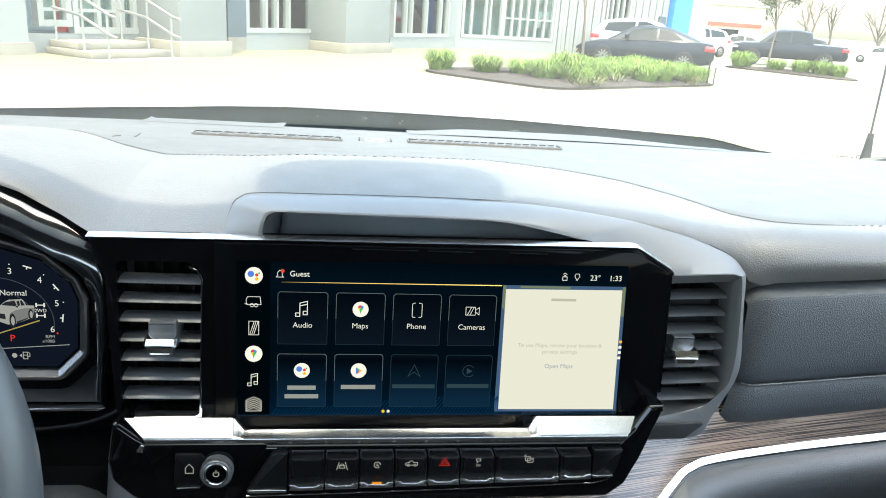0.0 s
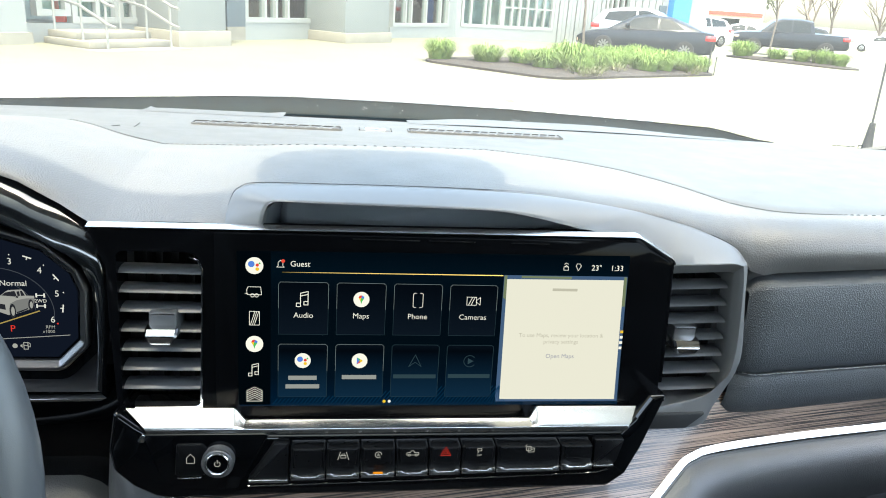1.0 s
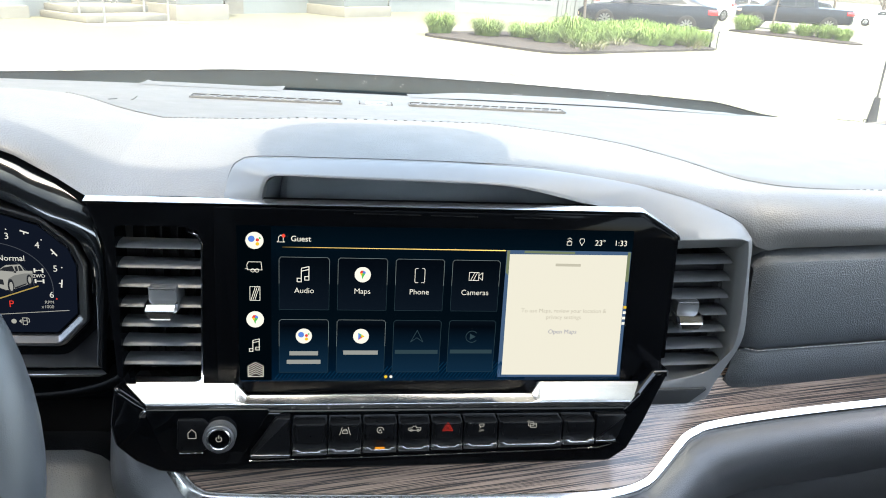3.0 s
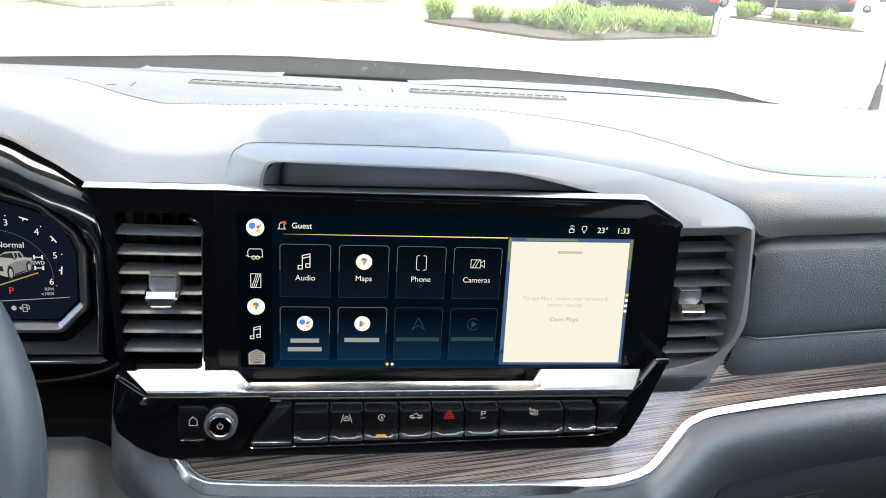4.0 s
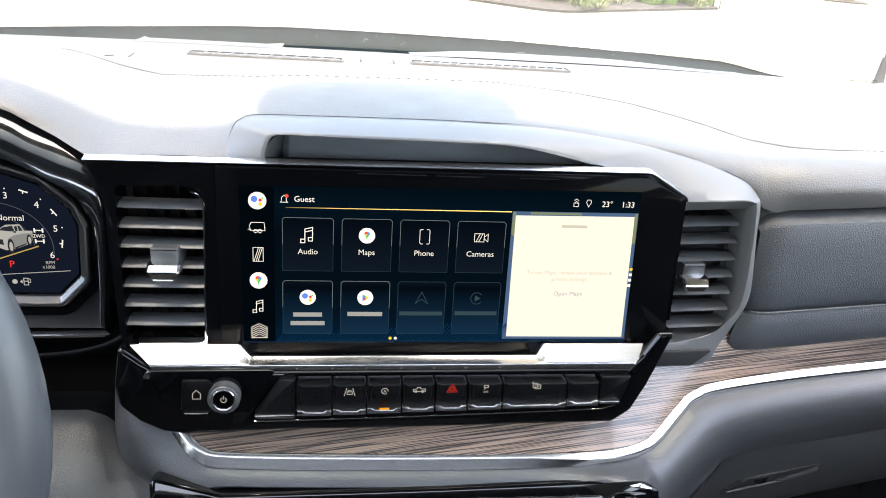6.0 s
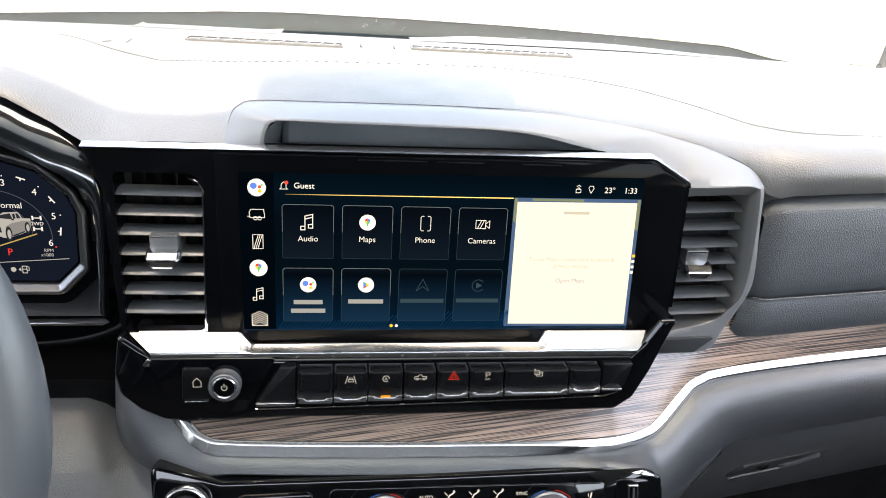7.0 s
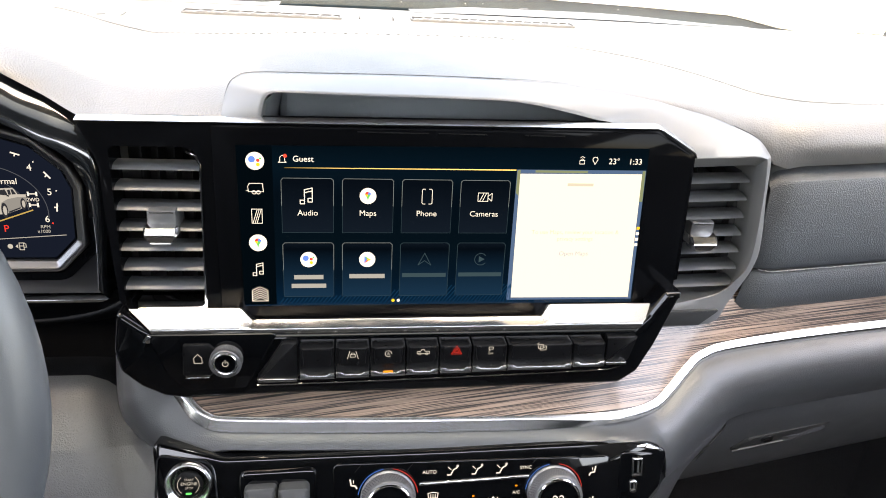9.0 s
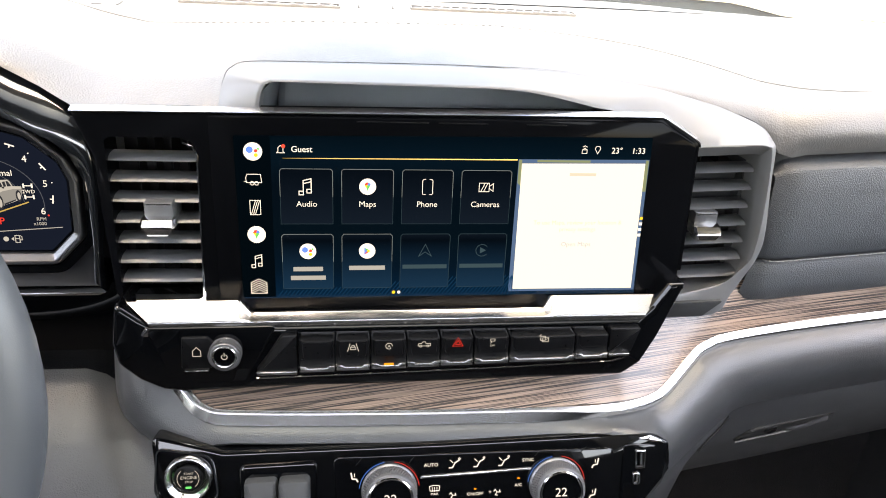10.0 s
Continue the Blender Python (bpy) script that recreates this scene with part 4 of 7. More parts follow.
def disc(cx, cy, r, parent, kind):
    d = part("round_icon", flat([tuple(p) for p in ring_pts(cx, cy, r, n=28)], 0.0010, UI), UI_WHITE, parent, "round white icon with coloured marks", smooth=False)
    k = r / 0.0062
    if kind == "dots":
        for x, y, q, c in ((-0.0021, 0.0012, 0.0023, C_BLUE), (0.002, 0.0005, 0.0012, C_RED), (0.002, -0.0024, 0.0013, C_YELLOW), (0.0036, 0.0018, 0.0007, C_GREEN)):
            part("mark", flat([tuple(p) for p in ring_pts(cx + x * k, cy + y * k, q * k, n=16)], 0.0012, UI), c, d, smooth=False)
    elif kind == "pin":
        for pts, c in (([(-0.0024, 0.0014), (-0.0002, 0.0012), (0.0004, 0.0034), (-0.0014, 0.0032)], C_RED), ([(0.0004, 0.0034), (-0.0002, 0.0012), (0.002, 0.0008), (0.0022, 0.0022)], C_BLUE),
                       ([(-0.0024, 0.0014), (-0.0002, 0.0012), (-0.0008, -0.0012)], C_YELLOW), ([(-0.0008, -0.0012), (-0.0002, 0.0012), (0.002, 0.0008), (0.0006, -0.0014), (0.0, -0.0036)], C_GREEN)):
            part("mark", flat([(cx + x * k, cy + y * k) for x, y in pts], 0.0012, UI), c, d, smooth=False)
    else:
        for pts, c in (([(-0.0022, -0.003), (-0.0022, 0.003), (0.0, 0.0)], C_BLUE), ([(-0.0022, 0.003), (0.0006, 0.0014), (0.0, 0.0)], C_GREEN), ([(0.0006, 0.0014), (0.0028, 0.0), (0.0006, -0.0014), (0.0, 0.0)], C_YELLOW), ([(-0.0022, -0.003), (0.0, 0.0), (0.0006, -0.0014)], C_RED)):
            part("mark", flat([(cx + x * k, cy + y * k) for x, y in pts], 0.0012, UI), c, d, smooth=False)


# side menu figures
SM = -0.0908
disc(SM, 0.0573, 0.0064, picture, "dots")
disc(SM, -0.0032, 0.0064, picture, "pin")
bm = stroke([(SM - 0.0056, 0.0388), (SM - 0.0045, 0.0412), (SM + 0.0045, 0.0412), (SM + 0.0052, 0.0352), (SM - 0.0052, 0.0352)], 0.0004, 0.0010, UI, closed=True)
stroke([(SM - 0.0068, 0.036), (SM - 0.005, 0.036)], 0.0004, 0.0010, UI, bm)
for dx in (-0.0014, 0.0016):
    stroke([tuple(p) for p in ring_pts(SM + dx, 0.0347, 0.0013, n=12)], 0.0004, 0.0010, UI, bm, True)
part("trailer_figure", bm, UI_WHITE, picture, smooth=False)
bm = stroke(box_outline(SM - 0.0036, 0.0117, SM + 0.0036, 0.0223), 0.0004, 0.0010, UI, closed=True)
for dx in (-0.0022, -0.0008, 0.0006):
    stroke([(SM + dx - 0.0006, 0.0122), (SM + dx + 0.0024, 0.0218)], 0.0004, 0.0010, UI, bm)
part("page_figure", bm, UI_WHITE, picture, smooth=False)
bm = bmesh.new()
note_icon(SM, -0.0235, 0.85, bm)
part("note_figure", bm, UI_WHITE, picture, smooth=False)
bm = bmesh.new()
for k in range(6):
    y = -0.0395 - k * 0.0017
    stroke([(SM - 0.0056, y - 0.0012), (SM, y + 0.0018), (SM + 0.0056, y - 0.0012)], 0.0004, 0.0010, UI, bm)
stroke([(SM - 0.0056, -0.0407), (SM - 0.0056, -0.0492), (SM + 0.0056, -0.0492), (SM + 0.0056, -0.0407)], 0.0004, 0.0010, UI, bm)
part("house_figure", bm, UI_WHITE, picture, smooth=False)
# status line
part("user_word", letters("Guest", -0.0578, 0.0573, 0.0060, 0.0010, UI), UI_WHITE, picture, smooth=False)
bm = stroke([(-0.0748, 0.0566), (-0.0738, 0.0575), (-0.0738, 0.0602), (-0.0721, 0.0618), (-0.0704, 0.0602), (-0.0704, 0.0575), (-0.0694, 0.0566)], 0.0004, 0.0010, UI, closed=True)
part("bell", bm, UI_WHITE, picture, smooth=False)
part("bell_mark", flat([tuple(p) for p in ring_pts(-0.0702, 0.0613, 0.0014, n=12)], 0.0013, UI), C_RED, picture, "red dot", smooth=False)
bm = stroke(box_outline(0.1428, 0.0588, 0.1464, 0.0615), 0.0004, 0.0010, UI, closed=True)
stroke([(0.1434, 0.0615), (0.1446, 0.0628), (0.1458, 0.0615)], 0.0004, 0.0010, UI, bm)
stroke([(0.143, 0.0635), (0.1446, 0.0645), (0.1462, 0.0635)], 0.0004, 0.0010, UI, bm)
stroke([(0.1525, 0.0622), (0.1545, 0.0586), (0.1565, 0.0622), (0.1558, 0.064), (0.1532, 0.064)], 0.0004, 0.0010, UI, bm, True)
part("status_figures", bm, UI_WHITE, picture, smooth=False)
part("temperature_word", letters("23°", 0.1692, 0.0590, 0.0062, 0.0010, UI), UI_WHITE, picture, smooth=False)
part("clock_word", letters("1:33", 0.1857, 0.0590, 0.0062, 0.0010, UI), UI_WHITE, picture, smooth=False)

# tiles
COLS = (-0.0551, -0.0122, 0.0307, 0.0736)
WORDS = (("Audio", "Maps", "Phone", "Cameras"), (None, None, None, None))
for r, (top, low) in enumerate(((0.0453, 0.0047), (-0.0032, -0.0459))):
    for c, cx in enumerate(COLS):
        faint = r == 1 and c > 1
        out = rounded(box_outline(cx - 0.0183, low, cx + 0.0183, top, 0.0018), 3)
        t = part("tile", flat([tuple(p) for p in out], 0.0007, UI), UI_TILE, picture, smooth=False)
        part("border", stroke([(cx - 0.0183, (top + low) / 2), (cx - 0.0183, top - 0.0015), (cx - 0.0168, top), (cx + 0.0168, top), (cx + 0.0183, top - 0.0015), (cx + 0.0183, (top + low) / 2)], 0.00028, 0.0009, UI), UI_FAINT if faint else UI_LINE, t, smooth=False)
        part("lower_border", stroke([(cx - 0.0183, (top + low) / 2), (cx - 0.0183, low), (cx + 0.0183, low), (cx + 0.0183, (top + low) / 2)], 0.0002, 0.0009, UI), UI_FAINT, t, smooth=False)
        w = WORDS[r][c]
        if w:
            part("word", letters(w, cx, 0.0178, 0.0060, 0.0011, UI, thin=-0.00004), UI_WHITE, t, smooth=False)
        iy = 0.0327 if r == 0 else -0.0163
        bm = bmesh.new()
        if (r, c) == (0, 0):
            note_icon(cx, iy, 1.0, bm)
        elif (r, c) == (0, 1):
            disc(cx, iy, 0.0060, t, "pin")
        elif (r, c) == (0, 2):
            for s in (-1, 1):
                stroke([(cx + s * 0.0014, iy + 0.0056), (cx + s * 0.003, iy + 0.0056), (cx + s * 0.0037, iy + 0.0048), (cx + s * 0.0037, iy - 0.0048), (cx + s * 0.003, iy - 0.0056), (cx + s * 0.0014, iy - 0.0056)], 0.0004, 0.0011, UI, bm)
        elif (r, c) == (0, 3):
            stroke(box_outline(cx - 0.0052, iy - 0.0032, cx + 0.0022, iy + 0.0032), 0.0004, 0.0011, UI, bm, True)
            stroke([(cx + 0.0022, iy - 0.0006), (cx + 0.0052, iy - 0.003), (cx + 0.0052, iy + 0.003), (cx + 0.0022, iy + 0.0006)], 0.0004, 0.0011, UI, bm, True)
            for dx in (-0.0024, -0.0004):
                stroke([(cx + dx - 0.0014, iy - 0.003), (cx + dx + 0.0014, iy + 0.003)], 0.0004, 0.0011, UI, bm)
        elif (r, c) == (1, 0):
            disc(cx, iy, 0.0060, t, "dots")
            stroke([(cx - 0.0095, -0.0302), (cx + 0.0095, -0.0302)], 0.0034, 0.0011, UI, bm)
            stroke([(cx - 0.0115, -0.0372), (cx + 0.0115, -0.0372)], 0.0034, 0.0011, UI, bm)
        elif (r, c) == (1, 1):
            disc(cx, iy, 0.0060, t, "play")
            stroke([(cx - 0.0120, -0.0296), (cx + 0.0120, -0.0296)], 0.0034, 0.0011, UI, bm)
        elif (r, c) == (1, 2):
            stroke([(cx - 0.0048, iy - 0.0045), (cx, iy + 0.005), (cx + 0.0048, iy - 0.0045), (cx, iy - 0.001)], 0.00045, 0.0011, UI, bm, True)
            stroke([(cx - 0.0155, -0.0290), (cx + 0.0155, -0.0290)], 0.0032, 0.0011, UI, bm)
        else:
            stroke([(cx + 0.0047 * math.cos(radians(a)), iy + 0.0047 * math.sin(radians(a))) for a in range(40, 321, 20)], 0.00045, 0.0011, UI, bm)
            flat([(cx - 0.0015, iy - 0.0025), (cx + 0.003, iy), (cx - 0.0015, iy + 0.0025)], 0.0011, UI, bm)
            stroke([(cx - 0.0155, -0.0287), (cx + 0.0155, -0.0287)], 0.0032, 0.0011, UI, bm)
        if len(bm.verts):
            part("figure", bm, UI_FAINT if faint else (UI_BAR if r else UI_WHITE), t, smooth=False)
        else:
            bm.free()
part("page_dot", flat([tuple(p) for p in ring_pts(0.0078, -0.0497, 0.0013, n=12)], 0.0012, UI), C_YELLOW, picture, smooth=False)
part("page_dot", flat([tuple(p) for p in ring_pts(0.0118, -0.0497, 0.0012, n=12)], 0.0012, UI), UI_WHITE, picture, smooth=False)
# map card
mp_card = part("map_strip", flat([(0.0962, -0.0505), (0.1976, -0.0505), (0.1952, 0.0544), (0.0962, 0.0538)], 0.0006, UI), UI_MAP, picture, "strip of map behind a pale card", smooth=False)
part("map_patch", flat([(0.0965, 0.036), (0.0988, 0.034), (0.0988, 0.0536), (0.0965, 0.0536)], 0.0008, UI), UI_MAP2, mp_card, smooth=False)
part("map_patch", flat([(0.1925, 0.03), (0.1955, 0.03), (0.1948, 0.054), (0.1925, 0.054)], 0.0008, UI), UI_MAP2, mp_card, smooth=False)
part("map_patch", flat([(0.11, 0.0518), (0.15, 0.0518), (0.15, 0.0536), (0.11, 0.0536)], 0.0008, UI), UI_MAP2, mp_card, smooth=False)
card = part("pale_card", flat([(0.0995, -0.0483), (0.1950, -0.0487), (0.1922, 0.0516), (0.0987, 0.0508)], 0.0010, UI), UI_CREAM, mp_card, "pale cream card", smooth=False)
bm = letters("To use Maps, review your location &", 0.1456, 0.0042, 0.0046, 0.0013, UI)
part("grey_words", bm, UI_GREY, mp_card, "pale grey words", smooth=False)
part("grey_words", letters("privacy settings", 0.1457, -0.0011, 0.0046, 0.0013, UI), UI_GREY, mp_card, "pale grey words", smooth=False)
part("word_bar", stroke([(0.136, 0.0430), (0.1545, 0.0430)], 0.0022, 0.0013, UI), UI_GREY, mp_card, "pale grey bar", smooth=False)
part("link_words", letters("Open Maps", 0.1459, -0.0133, 0.0050, 0.0013, UI), UI_LINK, mp_card, "pale blue words", smooth=False)
for k in range(4):
    y = 0.0092 - k * 0.0045
    part("page_mark", flat([(0.1938, y - 0.0011), (0.1962, y - 0.0011), (0.1962, y + 0.0011), (0.1938, y + 0.0011)], 0.0016, UI), C_YELLOW if k == 0 else UI_WHITE, mp_card, smooth=False)

# ---- passenger side of the dashboard ----
def band(x0, x1, n, rows_fn):
    return loft([[rows_fn(x, k) for x in xs_between(x0, x1, n)] for k in range(rows_fn(x0, -1))])


PX = [0.322, 0.3235, 0.327, 0.334, 0.345] + xs_between(0.36, 0.82, 24)


def panel_top(x):
    e = 0.010 * (1 - smoothstep(0.320, 0.336, x)) ** 2
    return 0.0385 + 0.064 * (x - 0.324) - e


def panel_low(x):
    return -0.0475 + 0.088 * (x - 0.33)


def panel_base(x):
    return -0.0895 + 0.115 * (x - 0.313)


def panel_y(x, bulge=0.0):
    return 0.037 - bulge - 0.010 * smoothstep(0.320, 0.338, x) - 0.01 * (x - 0.324)


rows = []
for f, b in ((-0.010, -0.022), (0.0, -0.004), (0.006, 0.0008), (0.018, 0.0036), (0.05, 0.0048), (0.25, 0.006), (0.5, 0.0066), (0.75, 0.006), (0.9, 0.0045), (0.97, 0.002), (1.0, -0.001), (1.004, -0.004)):
    rows.append([Vector((x, panel_y(x, b), panel_top(x) + (panel_low(x) - panel_top(x)) * f)) for x in PX])
part("passenger_pad", loft(rows), LEATHER_DARK, dashboard, "dark grained padded panel with a stitched lower edge")
rows = []
for f, b in ((0.0, -0.003), (0.03, 0.0025), (0.12, 0.0045), (0.3, 0.005), (0.55, 0.005), (0.8, 0.004), (0.95, 0.001), (1.0, -0.004), (1.0, -0.03)):
    rows.append([Vector((x - 0.006 * f * (1 - smoothstep(0.32, 0.4, x)), panel_y(x, b), panel_low(x) - 0.0008 + (panel_base(x) - panel_low(x)) * f)) for x in PX])
part("lower_pad", loft(rows), LEATHER_DARK, dashboard, "dark grained lower pad")
bm = bmesh.new()
for i in range(120):
    x = 0.328 + i * 0.0040
    z = panel_low(x) + 0.0022
    p = Vector((x, panel_y(x, 0.0056), z))
    q = Vector((x + 0.0029, panel_y(x + 0.0029, 0.0056), panel_low(x + 0.0029) + 0.0022))
    tube([p, (p + q) / 2 + Vector((0, -0.0005, 0)), q], 0.0005, 5, bm, up=Vector((0, 0.1, 1)))
part("stitching", bm, THREAD, dashboard)["kind"] = "stuff"
# dark backing in the joints
part("inner_body", block(-0.76, 0.055, -0.13, 0.8, 0.3, 0.03), RUBBER, dashboard, "dark inner body")
part("inner_edge", block(0.300, 0.045, -0.1, 0.34, 0.08, 0.05), RUBBER, dashboard, "dark joint")

# ---- wood and bright trim ----
def wood_y(x, z):
    """Depth of the sloping wood face."""
    return 0.012 + 0.022 * smoothstep(0.08, 0.36, x) + (0.86 - 0.5 * smoothstep(0.19, 0.34, x)) * (z + 0.0765)


TRIM_PTS = [(-0.1627, -0.0081, -0.0999), (-0.156, -0.0173, -0.1105), (-0.1457, -0.027, -0.1219), (-0.1316, -0.0364, -0.1327), (-0.1059, -0.0393, -0.1361), (0.0103, -0.0419, -0.1391), (0.1464, -0.0413, -0.1421), (0.1877, -0.0382, -0.1433),
            (0.2067, -0.0349, -0.1434), (0.2238, -0.0292, -0.1428), (0.2375, -0.0218, -0.1397), (0.2642, -0.0021, -0.1255), (0.2743, 0.0046, -0.1199), (0.2871, 0.0102, -0.1166), (0.3078, 0.0163, -0.1139), (0.3696, 0.0225, -0.1084),
            (0.4619, 0.0257, -0.0997), (0.6601, 0.0312, -0.0842), (0.8834, 0.037, -0.0681)]
TRIM = spline(TRIM_PTS, 150)
trim_up = Vector((0, -0.86, 0.5))


def trim_normal(i):
    a, b = TRIM[max(0, i - 1)], TRIM[min(len(TRIM) - 1, i + 1)]
    d = (b - a)
    d.y = 0
    d.normalize()
    return Vector((d.z, 0, -d.x))


TRIM_MID = [(-0.0056, -0.004), (-0.0056, 0.0010), (-0.0051, 0.0019), (-0.0026, 0.0025), (-0.0016, 0.0024), (0.0064, 0.0018), (0.0073, 0.0004), (0.0073, -0.006)]
TRIM_SIDE = [(-0.0056, -0.004), (-0.0056, 0.0010), (-0.0051, 0.0019), (0.0008, 0.0030), (0.0016, 0.0028), (0.0052, -0.0002), (0.0057, -0.002), (0.0056, -0.006)]
rows = []
for i, p in enumerate(TRIM):            # a wide front face below the wood, turning up towards its end
    d = (TRIM[min(len(TRIM) - 1, i + 1)] - TRIM[max(0, i - 1)]).normalized()
    side = d.cross(trim_up).normalized()
    out = side.cross(d).normalized()
    t = max(smoothstep(0.11, 0.2, p.x), 1 - smoothstep(-0.158, -0.12, p.x))
    rows.append([p + trim_normal(i) * 0.0055 + side * (a[0] + (b[0] - a[0]) * t) + out * (a[1] + (b[1] - a[1]) * t) for a, b in zip(TRIM_MID, TRIM_SIDE)])
part("bright_trim", loft(rows, closed=True), SATIN, dashboard, "satin bright trim strip")

# wood: from under the display and pads down to the trim
def wood_top(x):
    z = chain(x, [(-0.17, -0.075), (0.2, -0.0765), (0.25, -0.0775), (0.297, -0.0745), (0.346, -0.068), (0.431, -0.0575), (0.8, -0.02)])
    return Vector((x, wood_y(x, z), z))


rows = []
for f in (0.0, 0.15, 0.3, 0.45, 0.6, 0.75, 0.88, 0.96, 1.0):
    row = []
    for p in TRIM:
        t = wood_top(p.x)
        q = t.lerp(p + Vector((0, 0.002, 0.0)), f)
        q.y = wood_y(q.x, q.z) + 0.002
        row.append(q)
    rows.append(row)
part("wood_panel", loft(rows), WOOD, dashboard, "dark open-pore wood trim panel")

# ---- lower dashboard ----
D_MID = [0.0, 0.003, 0.0065, 0.0095, 0.012, 0.0145, 0.02, 0.026]
Y_MID = [0.0, -0.0055, -0.0095, -0.011, -0.0095, -0.005, 0.01, 0.03]
D_SIDE = [0.0, 0.006, 0.014, 0.024, 0.034, 0.046, 0.06, 0.08]
Y_SIDE = [0.0, -0.008, -0.0125, -0.015, -0.0165, -0.018, -0.0195, -0.021]
D_RIGHT = [0.0, 0.006, 0.014, 0.024, 0.032, 0.038, 0.042, 0.045]
Y_RIGHT = [0.0, -0.009, -0.014, -0.016, -0.014, -0.008, 0.002, 0.02]
CHEEK = spline([(-0.2045, 0.010, -0.090), (-0.2055, 0.004, -0.112), (-0.207, 0.0, -0.14), (-0.206, -0.001, -0.160), (-0.199, -0.005, -0.185), (-0.190, -0.012, -0.212), (-0.184, -0.02, -0.25), (-0.18, -0.03, -0.34)], 60)
F_CHEEK = [0.0, 0.1, 0.24, 0.4, 0.58, 0.76, 0.9, 1.0]
EDGE = spline([(0.2028, -0.057, -0.1568), (0.2157, -0.056, -0.1591), (0.226, -0.055, -0.1622), (0.237, -0.054, -0.1745), (0.2418, -0.052, -0.1948), (0.2431, -0.049, -0.2133), (0.2669, -0.03, -0.2114), (0.2876, -0.018, -0.2),
               (0.3057, -0.008, -0.1945), (0.3219, 0.0, -0.1882), (0.353, 0.012, -0.1888), (0.405, 0.022, -0.19), (0.4451, 0.025, -0.1854), (0.4941, 0.027, -0.1808), (0.5974, 0.03, -0.1704), (0.85, 0.03, -0.139)], 160)
F_EDGE = [0.0, 0.05, 0.14, 0.28, 0.46, 0.66, 0.85, 1.0]


def edge_at(x):
    """Lower edge of the cover for a place along the trim."""
    s = chain(x, [(0.165, 0), (0.19, 1), (0.205, 2), (0.216, 3), (0.2235, 4), (0.229, 5), (0.238, 6), (0.247, 7), (0.256, 8), (0.272, 9), (0.31, 10), (0.37, 11), (0.42, 12), (0.48, 13), (0.58, 14), (0.85, 15)]) / 15 * 159
    k = min(int(s), 158)
    return EDGE[k].lerp(EDGE[k + 1], s - k)


LAST = max(i for i, p in enumerate(TRIM) if p.x < -0.105)
rows = []
for k in range(8):
    row = []
    for i, p in enumerate(TRIM):
        t = smoothstep(0.17, 0.34, p.x)
        d = D_MID[k] + (D_RIGHT[k] - D_MID[k]) * t
        y = Y_MID[k] + (Y_RIGHT[k] - Y_MID[k]) * t
        side = smoothstep(0.175, 0.235, p.x) * (1 - smoothstep(0.27, 0.34, p.x))
        d, y = d + (D_SIDE[k] - d) * side, y + (Y_SIDE[k] - y) * side
        n = trim_normal(i)
        if k and i > LAST:
            n = n.lerp(Vector((0.1 * (1 - t), 0, -1)), min(1.0, k / 2) * smoothstep(0.12, 0.2, p.x)).normalized()
        near = min(d, 0.02)
        q = p + n * (0.0105 + near) + Vector((0, 0, -1)) * (d - near)
        q.y = p.y - 0.002 + y
        if i <= LAST:
            s = i / LAST
            a = p + n * 0.0105 + Vector((0, -0.002, 0))
            e = CHEEK[min(59, int(2 + 54 * s))]
            f = F_CHEEK[k]
            c = a.lerp(e, f) + Vector((-0.004, -0.016, 0)) * math.sin(f * math.pi) * (0.35 + 0.65 * smoothstep(0.0, 0.3, s))
            q = c.lerp(q, smoothstep(0.45, 1.0, s))
        if p.x > 0.15:
            a, e, f = p + trim_normal(i) * 0.0105 + Vector((0, -0.002, 0)), edge_at(p.x), F_EDGE[k]
            c = a.lerp(e, f) + Vector((0, -0.017, 0.004)) * math.sin(math.pi * f ** 0.75)
            q = q.lerp(c, smoothstep(0.15, 0.19, p.x))
        row.append(q)
    rows.append([row[0] + Vector((0.003, 0.02, 0.012))] + row)
for k in range(1, len(rows)):           # ease the bends along the strip
    for _ in range(14 if k > 1 else 5):
        r = rows[k]
        rows[k] = r[:1] + [a * 0.25 + b * 0.5 + c * 0.25 if b.x > 0.12 else b for a, b, c in zip(r, r[1:], r[2:])] + r[-1:]
rows.append([p + Vector((0, 0.03, 0.002)) for p in rows[-1]])
part("lower_cover", loft(rows), PLASTIC, dashboard, "dark grey grained lower dashboard cover")

# side of the centre stack, from the climate panel to the glovebox
le = spline([(0.3187, 0.0060, -0.1877), (0.3064, -0.0040, -0.1933), (0.2898, -0.0140, -0.2003), (0.2676, -0.0280, -0.2081), (0.2482, -0.0410, -0.2163), (0.2413, -0.0470, -0.2251), (0.2290, -0.0520, -0.2377), (0.2144, -0.0560, -0.2532)], 32)
ri = spline([(0.3312, 0.0140, -0.1948), (0.3263, 0.0120, -0.2064), (0.3205, 0.0100, -0.2146), (0.3091, 0.0080, -0.2302), (0.2983, 0.0060, -0.2467), (0.2907, 0.0040, -0.2629), (0.2823, 0.0020, -0.2956), (0.2761, -0.0000, -0.3181)], 32)
rows = [[p + Vector((-0.003, 0.02, 0.002)) for p in le]]
rows += [[a.lerp(b, f) + Vector((0, -0.004 * math.sin(f * math.pi), 0)) for a, b in zip(le, ri)] for f in xs_between(0, 1, 8)]
rows.append([p + Vector((0.001, 0.006, 0)) for p in ri])
rows.append([p + Vector((0.001, 0.05, 0)) for p in ri])
part("centre_side", loft(rows), PLASTIC, dashboard, "dark grey side of the centre stack")
part("joint", tube([p + Vector((0.0012, -0.0008, -0.0008)) for p in ri[3:17]], 0.0012, 6), RUBBER, dashboard, "dark joint line")

